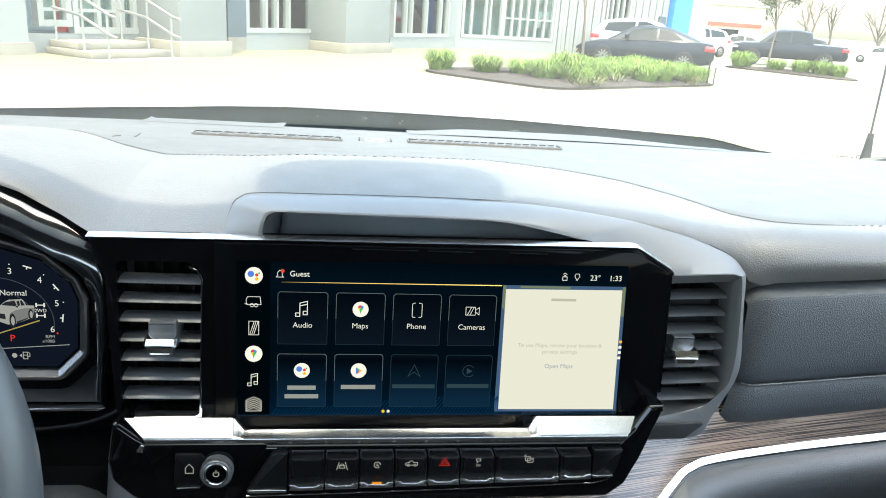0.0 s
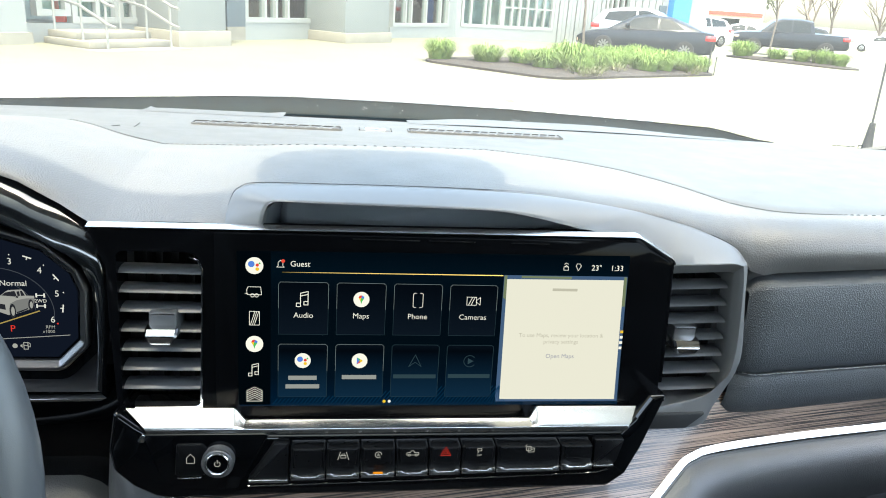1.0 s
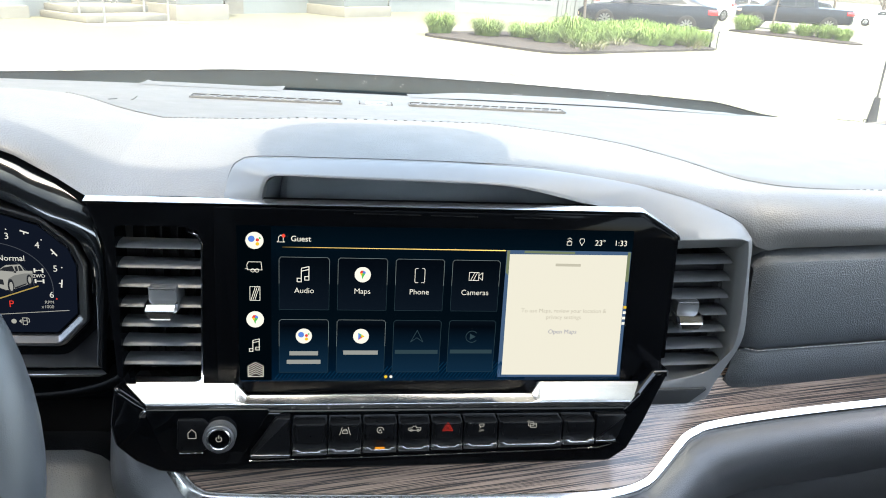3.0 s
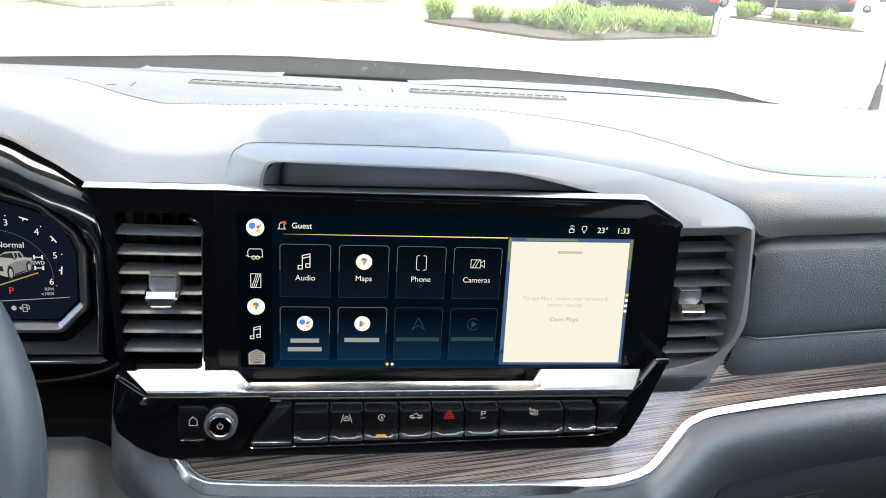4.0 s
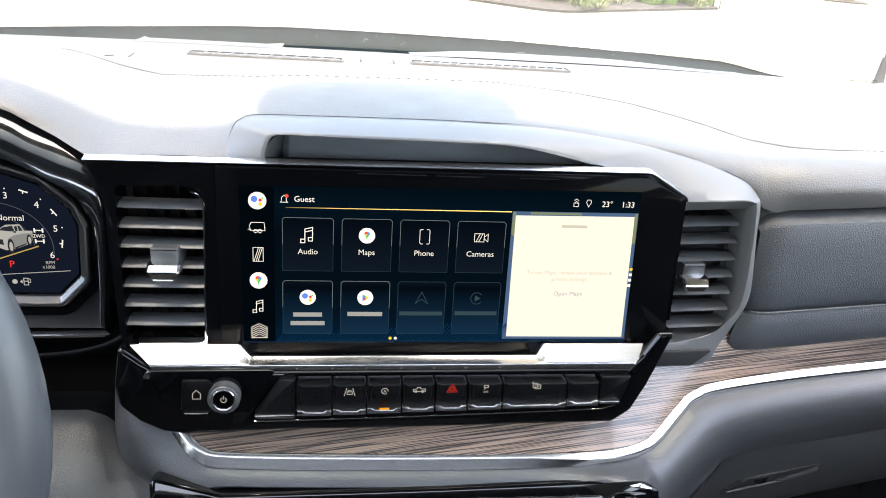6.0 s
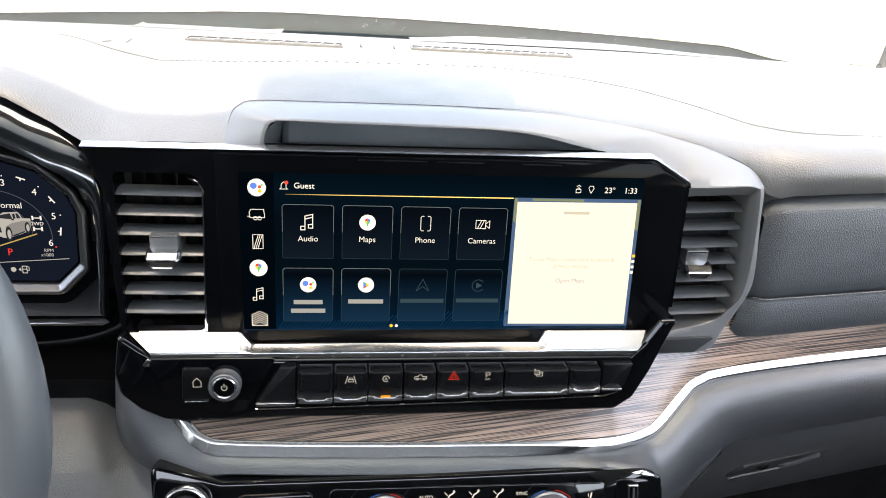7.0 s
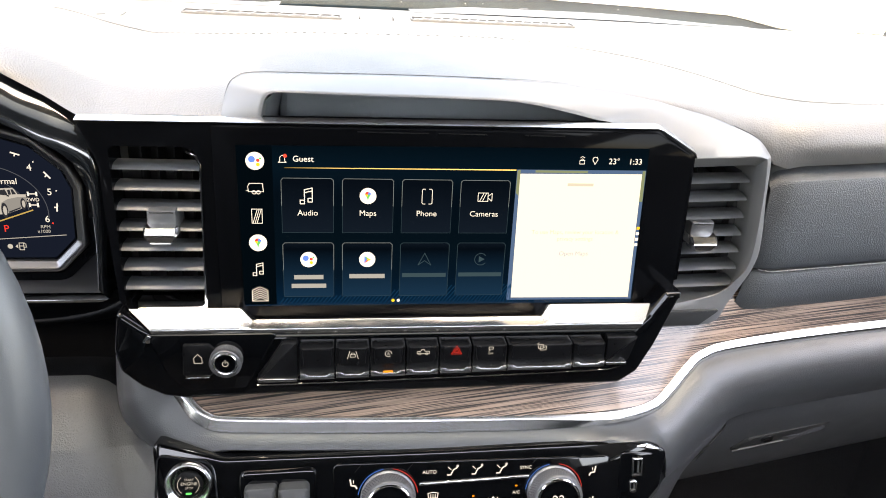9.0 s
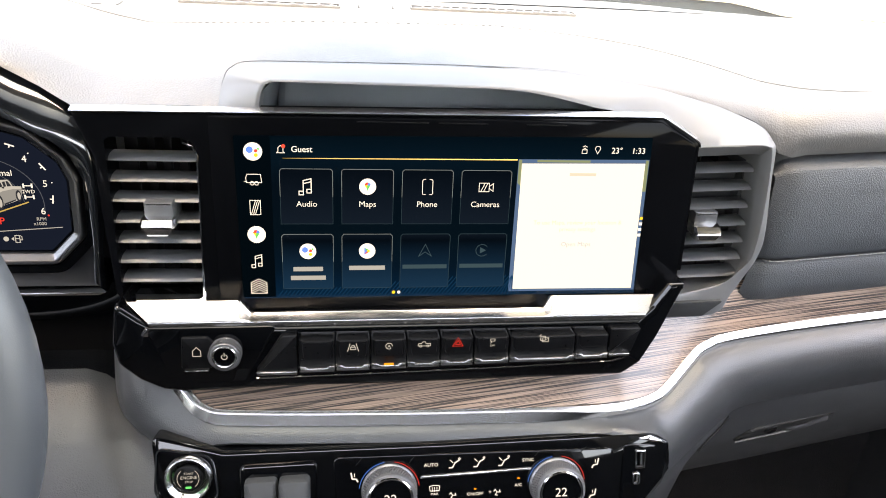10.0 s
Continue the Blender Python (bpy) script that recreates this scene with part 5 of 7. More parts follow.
# glovebox door
gb = thing("glovebox", (0.55, 0.02, -0.29), "dark grey plastic glovebox door with a recessed latch, shut", "glovebox")
gt = spline([(0.327, 0.01, -0.1659), (0.3527, 0.006, -0.1565), (0.4167, 0.002, -0.1418), (0.5126, 0.0, -0.1291), (0.6402, 0.0, -0.1174), (0.8525, 0.004, -0.1003)], 40)
gl = spline([(0.3063, 0.069, -0.3394), (0.3383, 0.072, -0.3343), (0.4185, 0.075, -0.3212), (0.5335, 0.075, -0.2959), (0.6945, 0.075, -0.2614), (0.9245, 0.075, -0.2142)], 40)
rows = [[p + Vector((0, 0.03, 0.004)) for p in gt]]
for f, o in ((0.0, 0.03), (0.1, 0.018), (0.2, 0.008), (0.45, -0.003), (0.7, -0.003), (0.9, -0.002), (0.97, 0.001), (1.0, 0.006)):
    rows.append([a.lerp(b, f) + Vector((0, o, 0)) for a, b in zip(gt, gl)])
rows.append([p + Vector((0, 0.06, 0.01)) for p in gl])
part("door", loft(rows), PLASTIC, gb)
GM = plane_frame(0.0390, -22, z0=-0.2445, x0=0.4105) @ Matrix.Rotation(radians(5), 4, "Y") @ Matrix.Rotation(radians(13), 4, "Z") @ Matrix.Scale(1.05, 4)
REC = [(-0.049, -0.0085, 0.002), (0.027, -0.0105, 0.008), (0.052, 0.0075, 0.004), (0.040, 0.0075, 0.002), (-0.033, 0.0085, 0.002)]
# plate lies on the door; its black colour stands for the recess's shade
lt = part("latch_recess", plate(REC, -0.004, 0.0003, GM, 0.0002), RUBBER, gb, "dark plate painting the shade of the latch recess")
part("latch_slot", plate([(-0.047, -0.0075, 0.001), (-0.040, -0.0077, 0.001), (-0.027, 0.0072, 0.001), (-0.0325, 0.0076, 0.001)], -0.002, 0.0009, GM, 0.0002), RUBBER, lt)
part("lower_edge", plate([(-0.047, -0.0092, 0.0004), (0.024, -0.0112, 0.0004), (0.036, -0.0042, 0.0004), (0.034, -0.0030, 0.0004), (0.023, -0.0098, 0.0004), (-0.046, -0.0080, 0.0004)], -0.002, 0.0022, GM, 0.0006), PLASTIC, lt, "rounded lower edge of the recess")
part("latch_handle", loft([[GM @ Vector((x, v0 + 0.3 * max(0, x - 0.02), 0.0006 + h * smoothstep(0.0, 0.012, x))) for x in xs_between(0.004, 0.044, 12)] for v0, h in ((-0.0098, 0.0), (-0.009, 0.0018), (-0.0075, 0.0026), (-0.005, 0.0018), (-0.003, 0.0))]), PLASTIC, lt)
part("lock_cylinder", lathe([(0.0, 0.0008), (0.0040, 0.0008), (0.0052, 0.0016), (0.0064, 0.0012), (0.0070, 0.0)], GM @ Matrix.Translation((-0.012, -0.0005, 0.0002)), 24), BUTTON, lt, "round dark lock")

# ---- climate control panel ----
CL = plane_frame(-0.075, 20, z0=-0.2)
climate = thing("climate_panel", (0.02, -0.08, -0.26), "gloss black climate control panel with two round dials and lit symbols", "control panel")
COUT = [(-0.170, 0.0600, 0.008), (-0.154, 0.0555, 0.012), (-0.119, 0.0452, 0.02), (0.05, 0.0452, 0.01), (0.212, 0.0475, 0.004), (0.2315, 0.038, 0.006), (0.229, 0.0229, 0.01), (0.2265, 0.0077, 0.01), (0.2129, -0.0095, 0.01), (0.2, -0.03, 0.01), (0.17, -0.075, 0.01), (-0.13, -0.075, 0.01), (-0.166, 0.0, 0.01)]
part("panel", plate(COUT, -0.03, 0.001, CL, 0.0025), GLOSS, climate)
part("inner_panel", plate([(-0.033, -0.06, 0.006), (0.18, -0.06, 0.006), (0.184, 0.036, 0.006), (-0.038, 0.038, 0.006)], 0.0, 0.0018, CL, 0.0008), GLOSS, climate)
part("side_module", plate([(0.19, -0.02, 0.004), (0.21, -0.004, 0.004), (0.221, 0.037, 0.005), (0.192, 0.039, 0.004)], 0.0, 0.0022, CL, 0.001), GLOSS, climate)
part("bright_corner", plate([(0.202, 0.0432, 0.001), (0.213, 0.0455, 0.001), (0.226, 0.0392, 0.001), (0.216, 0.0395, 0.001)], 0.0008, 0.0022, CL, 0.0006), CHROME, climate)


def dial(cx, cy, text, label):
    M = CL @ Matrix.Translation((cx, cy, 0.0015))
    d = part("dial", lathe([(0.0, 0.0), (0.0215, 0.0), (0.0215, 0.002), (0.0203, 0.003), (0.0196, 0.0145), (0.0186, 0.0160), (0.0172, 0.0162)], M, 56), KNURL, climate, label)
    bm = bmesh.new()
    for row in range(4):
        for k in range(64):
            R = M @ Matrix.Rotation(2 * math.pi * (k + 0.5 * (row % 2)) / 64, 4, "Z")
            h, r = 0.0035 + 0.0028 * row, 0.0199 - 0.00017 * row
            v = [bm.verts.new(R @ Vector(q)) for q in ((r, -0.00075, h), (r, 0.00075, h), (r, 0, h + 0.0026), (r, 0, h - 0.001), (r + 0.0012, 0, h + 0.0006))]
            for f in ((0, 4, 2), (4, 1, 2), (0, 3, 4), (3, 1, 4)):
                bm.faces.new([v[j] for j in f])
    part("knurling", bm, KNURL, d, smooth=False)
    part("ring", lathe([(0.0150, 0.0150), (0.0154, 0.0166), (0.0162, 0.0170), (0.0172, 0.0166), (0.0174, 0.0158)], M, 48), CHROME, d, "thin chrome ring")
    part("cap", lathe([(0.0, 0.0156), (0.0151, 0.0156), (0.0151, 0.014)], M, 40), GLOSS, d, "black display cap")
    part("reading", letters(text, 0, -0.0035, 0.0100, 0.0158, M), SCREEN_WHITE, d, "lit temperature reading", smooth=False)
    for col, a0, a1 in ((COLD, 100, 172), (WARM, 8, 80)):
        part("scale_arc", stroke([(0.0232 * math.cos(radians(a)), 0.0232 * math.sin(radians(a))) for a in range(a0, a1 + 1, 6)], 0.00055, 0.0016, M), col, d, smooth=False)


SCREEN_WHITE = glow("screen_white", (0.9, 0.92, 0.95), 0.13)
COLD = glow("scale_blue", (0.05, 0.2, 0.8), 0.1)
WARM = glow("scale_red", (0.8, 0.05, 0.05), 0.1)
dial(0.0045, 0.010, "22", "knurled silver temperature dial")
dial(0.1365, 0.0085, "22", "knurled silver temperature dial showing 22")
# printed legends
WL = 0.0021
for word, x, y, size in (("AUTO", 0.0367, 0.0273, 0.0040), ("SYNC", 0.1135, 0.0280, 0.0038), ("A/C", 0.1061, 0.0078, 0.0036), ("ON/OFF", 0.0716, 0.0022, 0.0036), ("MAX", 0.0396, 0.0040, 0.0028), ("+", 0.0835, 0.0028, 0.0044)):
    part("legend", letters(word, x, y, size, WL, CL), SCREEN_WHITE, climate, "white printed word", smooth=False)
for cx in (0.0549, 0.0743, 0.0939):        # air-flow figures: seat shape, arrow
    y = 0.0292
    bm = stroke([(cx - 0.0015, y - 0.0035), (cx + 0.0005, y + 0.0005), (cx + 0.0035, y + 0.0022)], 0.0010, WL, CL)
    stroke([(cx - 0.0015, y - 0.0035), (cx - 0.004, y - 0.0035)], 0.0010, WL, CL, bm)
    stroke([(cx - 0.0035, y + 0.0028), (cx - 0.0012, y + 0.0005)], 0.0006, WL, CL, bm)
    stroke([tuple(p) for p in ring_pts(cx + 0.0038, y + 0.0035, 0.0007, n=8)], 0.0006, WL, CL, bm, True)
    part("symbol", bm, SCREEN_WHITE, climate, "white air-flow symbol", smooth=False)
cx, y = 0.0396, 0.0095
bm = stroke([(cx - 0.0035, y - 0.002), (cx - 0.004, y + 0.0018), (cx, y + 0.0026), (cx + 0.004, y + 0.0018), (cx + 0.0035, y - 0.002)], 0.0006, WL, CL, closed=True)
for dx in (-0.0018, 0, 0.0018):
    stroke([(cx + dx, y - 0.0025), (cx + dx, y + 0.001)], 0.0005, WL, CL, bm)
part("symbol", bm, SCREEN_WHITE, climate, "white defrost symbol", smooth=False)
for cx, y in ((0.0538, 0.0031), (0.089, 0.0039)):
    bm = bmesh.new()
    for k in range(3):
        a = k * 2.094
        stroke([(cx, y), (cx + 0.0026 * math.cos(a), y + 0.0026 * math.sin(a)), (cx + 0.0026 * math.cos(a + 0.7), y + 0.0026 * math.sin(a + 0.7))], 0.0007, WL, CL, bm)
    part("symbol", bm, SCREEN_WHITE, climate, "white fan symbol", smooth=False)
for cx, y, s in ((-0.0226, 0.0215, 1), (0.169, 0.024, -1), (0.1677, -0.0015, -1)):
    bm = stroke([(cx - 0.002 * s, y + 0.0035), (cx - 0.0012 * s, y - 0.001), (cx + 0.002 * s, y - 0.0016), (cx + 0.003 * s, y - 0.0035)], 0.0011, WL, CL)
    stroke([(cx + 0.0005 * s, y + 0.003), (cx + 0.0005 * s, y + 0.0005)], 0.0005, WL, CL, bm)
    part("symbol", bm, SCREEN_WHITE, climate, "white heated-seat symbol", smooth=False)
for cx, y in ((0.1061, 0.0145), (0.0716, 0.0075)):
    part("lamp", flat([(cx - 0.0009, y - 0.0006), (cx + 0.0009, y - 0.0006), (cx + 0.0009, y + 0.0006), (cx - 0.0009, y + 0.0006)], WL, CL), AMBER, climate, "lit amber indicator", smooth=False)
for x0, y0, x1, y1 in ((-0.021, 0.031, -0.0165, 0.0365), (0.0195, 0.031, 0.0235, 0.036), (0.119, 0.0325, 0.1225, 0.0365), (0.156, 0.0335, 0.1605, 0.038)):
    part("divider", stroke([(x0, y0), (x1, y1)], 0.0006, WL, CL), SATIN, climate, smooth=False)
part("divider_bar", plate([(0.028, 0.0182, 0.001), (0.1155, 0.0212, 0.001), (0.1165, 0.0232, 0.001), (0.029, 0.0204, 0.001)], 0.0015, 0.0032, CL, 0.0006), SATIN, climate)
# charging sockets
for cx, y, w, h, r in ((0.2056, 0.026, 0.0044, 0.0078, 0.0012), (0.2030, 0.0098, 0.0033, 0.0052, 0.0028)):
    sk = part("usb_socket", plate(box_outline(cx - w, y - h, cx + w, y + h, r), 0.0015, 0.004, CL, 0.0008, [rounded(box_outline(cx - w + 0.0012, y - h + 0.0014, cx + w - 0.0012, y + h - 0.0014, r * 0.6))]), SATIN, climate, "bright-rimmed charging socket")
    part("tongue", plate(box_outline(cx + 0.0002, y - h + 0.003, cx + 0.0016, y + h - 0.003), 0.0, 0.0032, CL), RUBBER, sk)
# starter button
ST = CL @ Matrix.Translation((-0.1436, 0.0275, 0.001))
sb = part("start_button", lathe([(0.0, 0.0), (0.0172, 0.0), (0.0172, 0.0035), (0.0164, 0.0055), (0.0154, 0.0058), (0.0116, 0.0012), (0.0110, 0.0002)], ST, 48), SATIN, climate, "chrome-ringed engine start button")
part("cap", lathe([(0.0, 0.0030), (0.0085, 0.0030), (0.0100, 0.0024), (0.0106, 0.001)], ST, 40), BUTTON, sb)
bm = letters("START", 0.0005, 0.0032, 0.0024, 0.0033, ST)
letters("ENGINE", 0.0005, -0.0002, 0.0034, 0.0033, ST, bm)
letters("STOP", 0.0005, -0.0032, 0.0024, 0.0033, ST, bm)
for s in (1, -1):
    stroke([(0.0078 * math.cos(radians(a)), 0.0078 * math.sin(radians(a))) for a in range(90 - s * 40, 90 - s * 141, -s * 10)], 0.0004, 0.0033, ST, bm)
part("legend", bm, ICON, sb, smooth=False)
part("lamp", plate(box_outline(-0.002, -0.0075, 0.0022, -0.0060, 0.0005), 0.0028, 0.0035, ST, 0.0002), GREEN, sb, "lit green indicator")
part("start_trim", sweep([CL @ Vector((p.x, p.y, 0.0016)) for p in rounded([(-0.1655, 0.0505, 0.005), (-0.1265, 0.0435, 0.012), (-0.1225, 0.012, 0.012), (-0.138, -0.004, 0.012), (-0.168, 0.014, 0.012)], 5)], [(-0.0008, 0), (-0.0006, 0.0012), (0.0006, 0.0012), (0.0008, 0)], up=Vector((0, -0.94, 0.34)), closed=True), CHROME, climate)
# brake control module beside it
bk = part("brake_module", plate([(-0.107, -0.05, 0.004), (-0.05, -0.05, 0.004), (-0.05, 0.0365, 0.006), (-0.107, 0.0355, 0.006)], -0.002, 0.004, CL, 0.0025), GLOSS, climate)
part("slider", plate([(-0.103, -0.04, 0.003), (-0.079, -0.04, 0.003), (-0.079, 0.0265, 0.004), (-0.103, 0.026, 0.004)], 0.002, 0.013, CL, 0.003), WIPER, bk)
part("slider", plate([(-0.078, -0.04, 0.003), (-0.055, -0.04, 0.003), (-0.055, 0.0270, 0.004), (-0.078, 0.0265, 0.004)], 0.002, 0.017, CL, 0.003), WIPER, bk)

# ---- console and knee side below ----
rows = []
for y, z, dx in ((0.05, -0.142, 0.0), (0.034, -0.147, 0.0), (0.02, -0.153, 0.0), (0.006, -0.163, 0.002), (-0.015, -0.183, 0.008), (-0.035, -0.21, 0.018), (-0.05, -0.245, 0.03), (-0.06, -0.3, 0.045), (-0.05, -0.42, 0.05)):
    rows.append([Vector((x, y + 0.02 * smoothstep(-0.24, -0.2, x) * (1 if z > -0.2 else 0.4), z - 0.014 * smoothstep(-0.235, -0.205, x))) for x in xs_between(-0.62, -0.196 + dx * 1.15, 30)])
knee = thing("knee_panel", (-0.4, 0.0, -0.4), "grey grained plastic knee panel under the steering column", "knee panel")
part("upper_skin", loft(rows[:5]), KNEE, knee)
part("lower_skin", loft(rows[4:]), KNEE, knee)
part("column_panel", plate([(-0.6, -0.165, 0.01), (-0.197, -0.165, 0.004), (-0.192, -0.055, 0.004), (-0.6, -0.055, 0.004)], -0.03, 0.0, plane_frame(0.035, 0), 0.004), GLOSS, dashboard, "gloss black column panel")

fl = part("floor", block(-0.8, -1.6, -0.75, 0.84, 0.45, -0.7), CARPET)
tagged(fl, "black carpeted cabin floor", "floor", kind="structure")
fw = part("firewall", block(-0.8, 0.3, -0.72, 0.84, 0.36, 0.0), CARPET)
tagged(fw, "dark cloth firewall under the dashboard", "wall", kind="structure")
cc = thing("centre_console", (0.02, -0.2, -0.7), "dark grey plastic centre console below the climate panel", "console")
part("body", block(-0.17, -0.55, -0.7, 0.2, -0.03, -0.42, 0.02), SEATCLOTH, cc)
part("riser", block(-0.14, -0.09, -0.7, 0.18, 0.1, -0.262, 0.01), PLASTIC, cc)

# ---- instrument cluster ----
cluster = thing("instrument_cluster", (-0.38, 0.04, -0.06), "gloss black instrument cluster with a lit digital rev counter", "instrument cluster")
CX = -0.38
right = [(-0.305, 0.0785, 0.01), (-0.246, 0.060, 0.006), (-0.2245, 0.041, 0.006), (-0.2185, 0.025, 0.006), (-0.2205, -0.0165, 0.006), (-0.239, -0.0355, 0.006)]
OUT = right + [(2 * CX - x, z, r) for x, z, r in reversed(right)]
CM = plane_frame(0.022, 4)
oct_pts = rounded(OUT, 5)
part("housing", plate([(-0.575, -0.062, 0.01), (-0.206, -0.062, 0.01), (-0.196, 0.03, 0.02), (-0.2, 0.06, 0.02), (-0.262, 0.1, 0.02), (-0.38, 0.108, 0.02), (-0.5, 0.1, 0.02), (-0.57, 0.06, 0.02)], -0.03, -0.004, CM, 0.004), SATIN_BLACK, cluster)
ring3 = [CM @ Vector((p.x, p.y, 0.0)) for p in oct_pts]
part("bezel", sweep(ring3, [(-0.0042, -0.006), (-0.0042, 0.001), (-0.0034, 0.0034), (-0.0024, 0.0042), (-0.0006, 0.0040), (0.0004, 0.0024), (0.0034, 0.0004), (0.0042, -0.001), (0.0042, -0.006)], up=Vector((0, -1, 0.05)), closed=True), RING, cluster, "brushed octagonal bezel")
part("outer_bezel", sweep([CM @ Vector((p.x, p.y, -0.002)) for p in offset_ring(oct_pts, -0.0085)], [(-0.004, -0.004), (-0.003, 0.003), (0.003, 0.003), (0.004, -0.004)], up=Vector((0, -1, 0.05)), closed=True), GLOSS, cluster)
cs = part("screen", plate(None, -0.006, -0.002, CM, smooth_pts=offset_ring(oct_pts, 0.003)), GLOSS, cluster, "lit dark blue display")
# brow between the soft pad and the bezel, down its side
bo = spline([(-0.5408, 0.02, 0.0956), (-0.4637, 0.02, 0.1149), (-0.3673, 0.02, 0.1217), (-0.2902, 0.02, 0.1154), (-0.2594, 0.02, 0.1051), (-0.244, 0.02, 0.0968), (-0.2276, 0.02, 0.0887), (-0.2118, 0.016, 0.0782), (-0.1991, 0.012, 0.0637), (-0.194, 0.008, 0.0392), (-0.1967, 0.006, 0.0068), (-0.2017, 0.006, -0.0279), (-0.204, 0.008, -0.0585)], 66)
bi = spline([(-0.5246, 0.004, 0.0656), (-0.4681, 0.004, 0.0892), (-0.372, 0.004, 0.0974), (-0.2939, 0.004, 0.0911), (-0.2645, 0.004, 0.0833), (-0.245, 0.004, 0.0745), (-0.2303, 0.004, 0.0657), (-0.2176, 0.004, 0.0569), (-0.2079, 0.004, 0.0461), (-0.2045, 0.004, 0.031), (-0.2054, 0.004, 0.0056), (-0.2069, 0.004, -0.0188), (-0.2108, 0.006, -0.0482)], 66)


def brow_row(f):
    """Rounded from its top, which faces up, to its front."""
    row = []
    for a, b in zip(bo, bi):
        m = a.lerp(b, 0.55) + Vector((0, -0.0045, 0.0035))
        row.append(a * (1 - f) ** 2 + m * (2 * f * (1 - f)) + b * f * f)
    return row


part("brow", loft([[p + Vector((0, 0.03, 0.004)) for p in bo]] + [brow_row(k / 10) for k in range(11)] + [[p + Vector((0, 0.03, 0)) for p in bi]]), BROW, cluster, "curved gloss black brow")
part("bright_line", plate([(-0.55, -0.0665, 0.0), (-0.212, -0.0645, 0.0), (-0.207, -0.062, 0), (-0.55, -0.0645, 0)], -0.005, 0.004, CM, 0.0005), CHROME, cluster)
NAVY = glow("cluster_navy", (0.008, 0.013, 0.03), 0.1)
part("backlight", flat([tuple(p) for p in offset_ring(oct_pts, 0.006)], -0.0017, CM), NAVY, cs, smooth=False)
for t, x, z in (("3", -0.2707, 0.0441), ("4", -0.2503, 0.0376), ("5", -0.2392, 0.0195), ("6", -0.2435, -0.0013)):
    part("figure", letters(t, x, z, 0.0070, -0.0012, CM), SCREEN_WHITE, cs, "white scale figure", smooth=False)
part("mode_word", letters("Normal", -0.2695, 0.0275, 0.0062, -0.0012, CM), SCREEN_WHITE, cs, smooth=False)
for x, z, a in ((-0.2582, 0.0498, -18), (-0.2391, 0.0344, -52), (-0.2356, 0.010, -98)):
    c, s = math.cos(radians(a)) * 0.0028, math.sin(radians(a)) * 0.0028
    bm = stroke([(x - c, z - s), (x + c, z + s)], 0.0010, -0.0012, CM)
    stroke([(x, z), (x + s * 0.6, z - c * 0.6)], 0.0008, -0.00115, CM, bm)
    part("tick", bm, SCREEN_WHITE, cs, smooth=False)
for x, z in ((-0.2706, 0.0515), (-0.2471, 0.044), (-0.2345, 0.0227)):
    part("tick", flat([tuple(q) for q in ring_pts(x, z, 0.0005, n=8)], -0.0012, CM), SCREEN_WHITE, cs, smooth=False)
part("red_tick", flat([tuple(q) for q in ring_pts(-0.2402, -0.0022, 0.0007, n=8)], -0.0012, CM), RED_ICON, cs, smooth=False)
bm = stroke([(-0.2541, 0.0202), (-0.2481, 0.0202)], 0.0007, -0.0012, CM)
stroke([(-0.2541, 0.0118), (-0.2481, 0.0118)], 0.0007, -0.0012, CM, bm)
for dx in (-0.0028, 0.0028):
    stroke([(-0.2511 + dx, 0.019), (-0.2511 + dx, 0.0214)], 0.0012, -0.0012, CM, bm)
    stroke([(-0.2511 + dx, 0.0106), (-0.2511 + dx, 0.013)], 0.0012, -0.0012, CM, bm)
letters("2WD", -0.2511, 0.0146, 0.0038, -0.0012, CM, bm)
part("drive_mark", bm, SCREEN_WHITE, cs, smooth=False)
bm = letters("RPM", -0.2456, -0.0062, 0.0036, -0.0012, CM)
letters("x1000", -0.247, -0.0098, 0.0036, -0.0012, CM, bm)
stroke([(-0.2658, -0.0178), (-0.2628, -0.0178), (-0.2628, -0.0232), (-0.2658, -0.0232)], 0.0006, -0.0012, CM, bm, True)
stroke([(-0.2655, -0.0202), (-0.2631, -0.0202)], 0.0006, -0.0012, CM, bm)
stroke([(-0.2628, -0.0212), (-0.2612, -0.0212), (-0.2612, -0.0188), (-0.2622, -0.0178)], 0.0005, -0.0012, CM, bm)
flat([(-0.2686, -0.0205), (-0.2668, -0.0189), (-0.2668, -0.0221)], -0.0012, CM, bm)
flat([tuple(p) for p in ring_pts(-0.2721, -0.0205, 0.0019, n=14)], -0.0012, CM, bm)
stroke([(-0.34, -0.0192), (-0.2321, -0.0114)], 0.0005, -0.0012, CM, bm)
part("small_print", bm, ICON, cs, "small grey lettering", smooth=False)
part("gear_letter", letters("P", -0.2725, -0.0090, 0.0075, -0.0012, CM), RED_ICON, cs, "red gear letter", smooth=False)
RIMG = glow("picture_silver", (0.55, 0.57, 0.6), 0.1)
PICGREY = glow("picture_grey", (0.3, 0.32, 0.35), 0.1)
PICDARK = glow("picture_dark", (0.03, 0.035, 0.05), 0.1)
ROADLINE = glow("picture_yellow", (0.8, 0.6, 0.2), 0.08)
part("road_picture", stroke([(-0.31, -0.013), (-0.2525, 0.0078)], 0.0009, -0.0013, CM), ROADLINE, cs, smooth=False)
bm = flat([(-0.2844, 0.0159), (-0.2836, 0.0183), (-0.2788, 0.0199), (-0.2757, 0.0226), (-0.2732, 0.0241), (-0.2637, 0.0247), (-0.2627, 0.0237), (-0.2609, 0.0199), (-0.2554, 0.0198), (-0.2553, 0.0164), (-0.2566, 0.0104), (-0.2596, 0.0091), (-0.2686, 0.0054), (-0.2748, 0.0044), (-0.2799, 0.0064), (-0.2845, 0.0082)], -0.0011, CM)
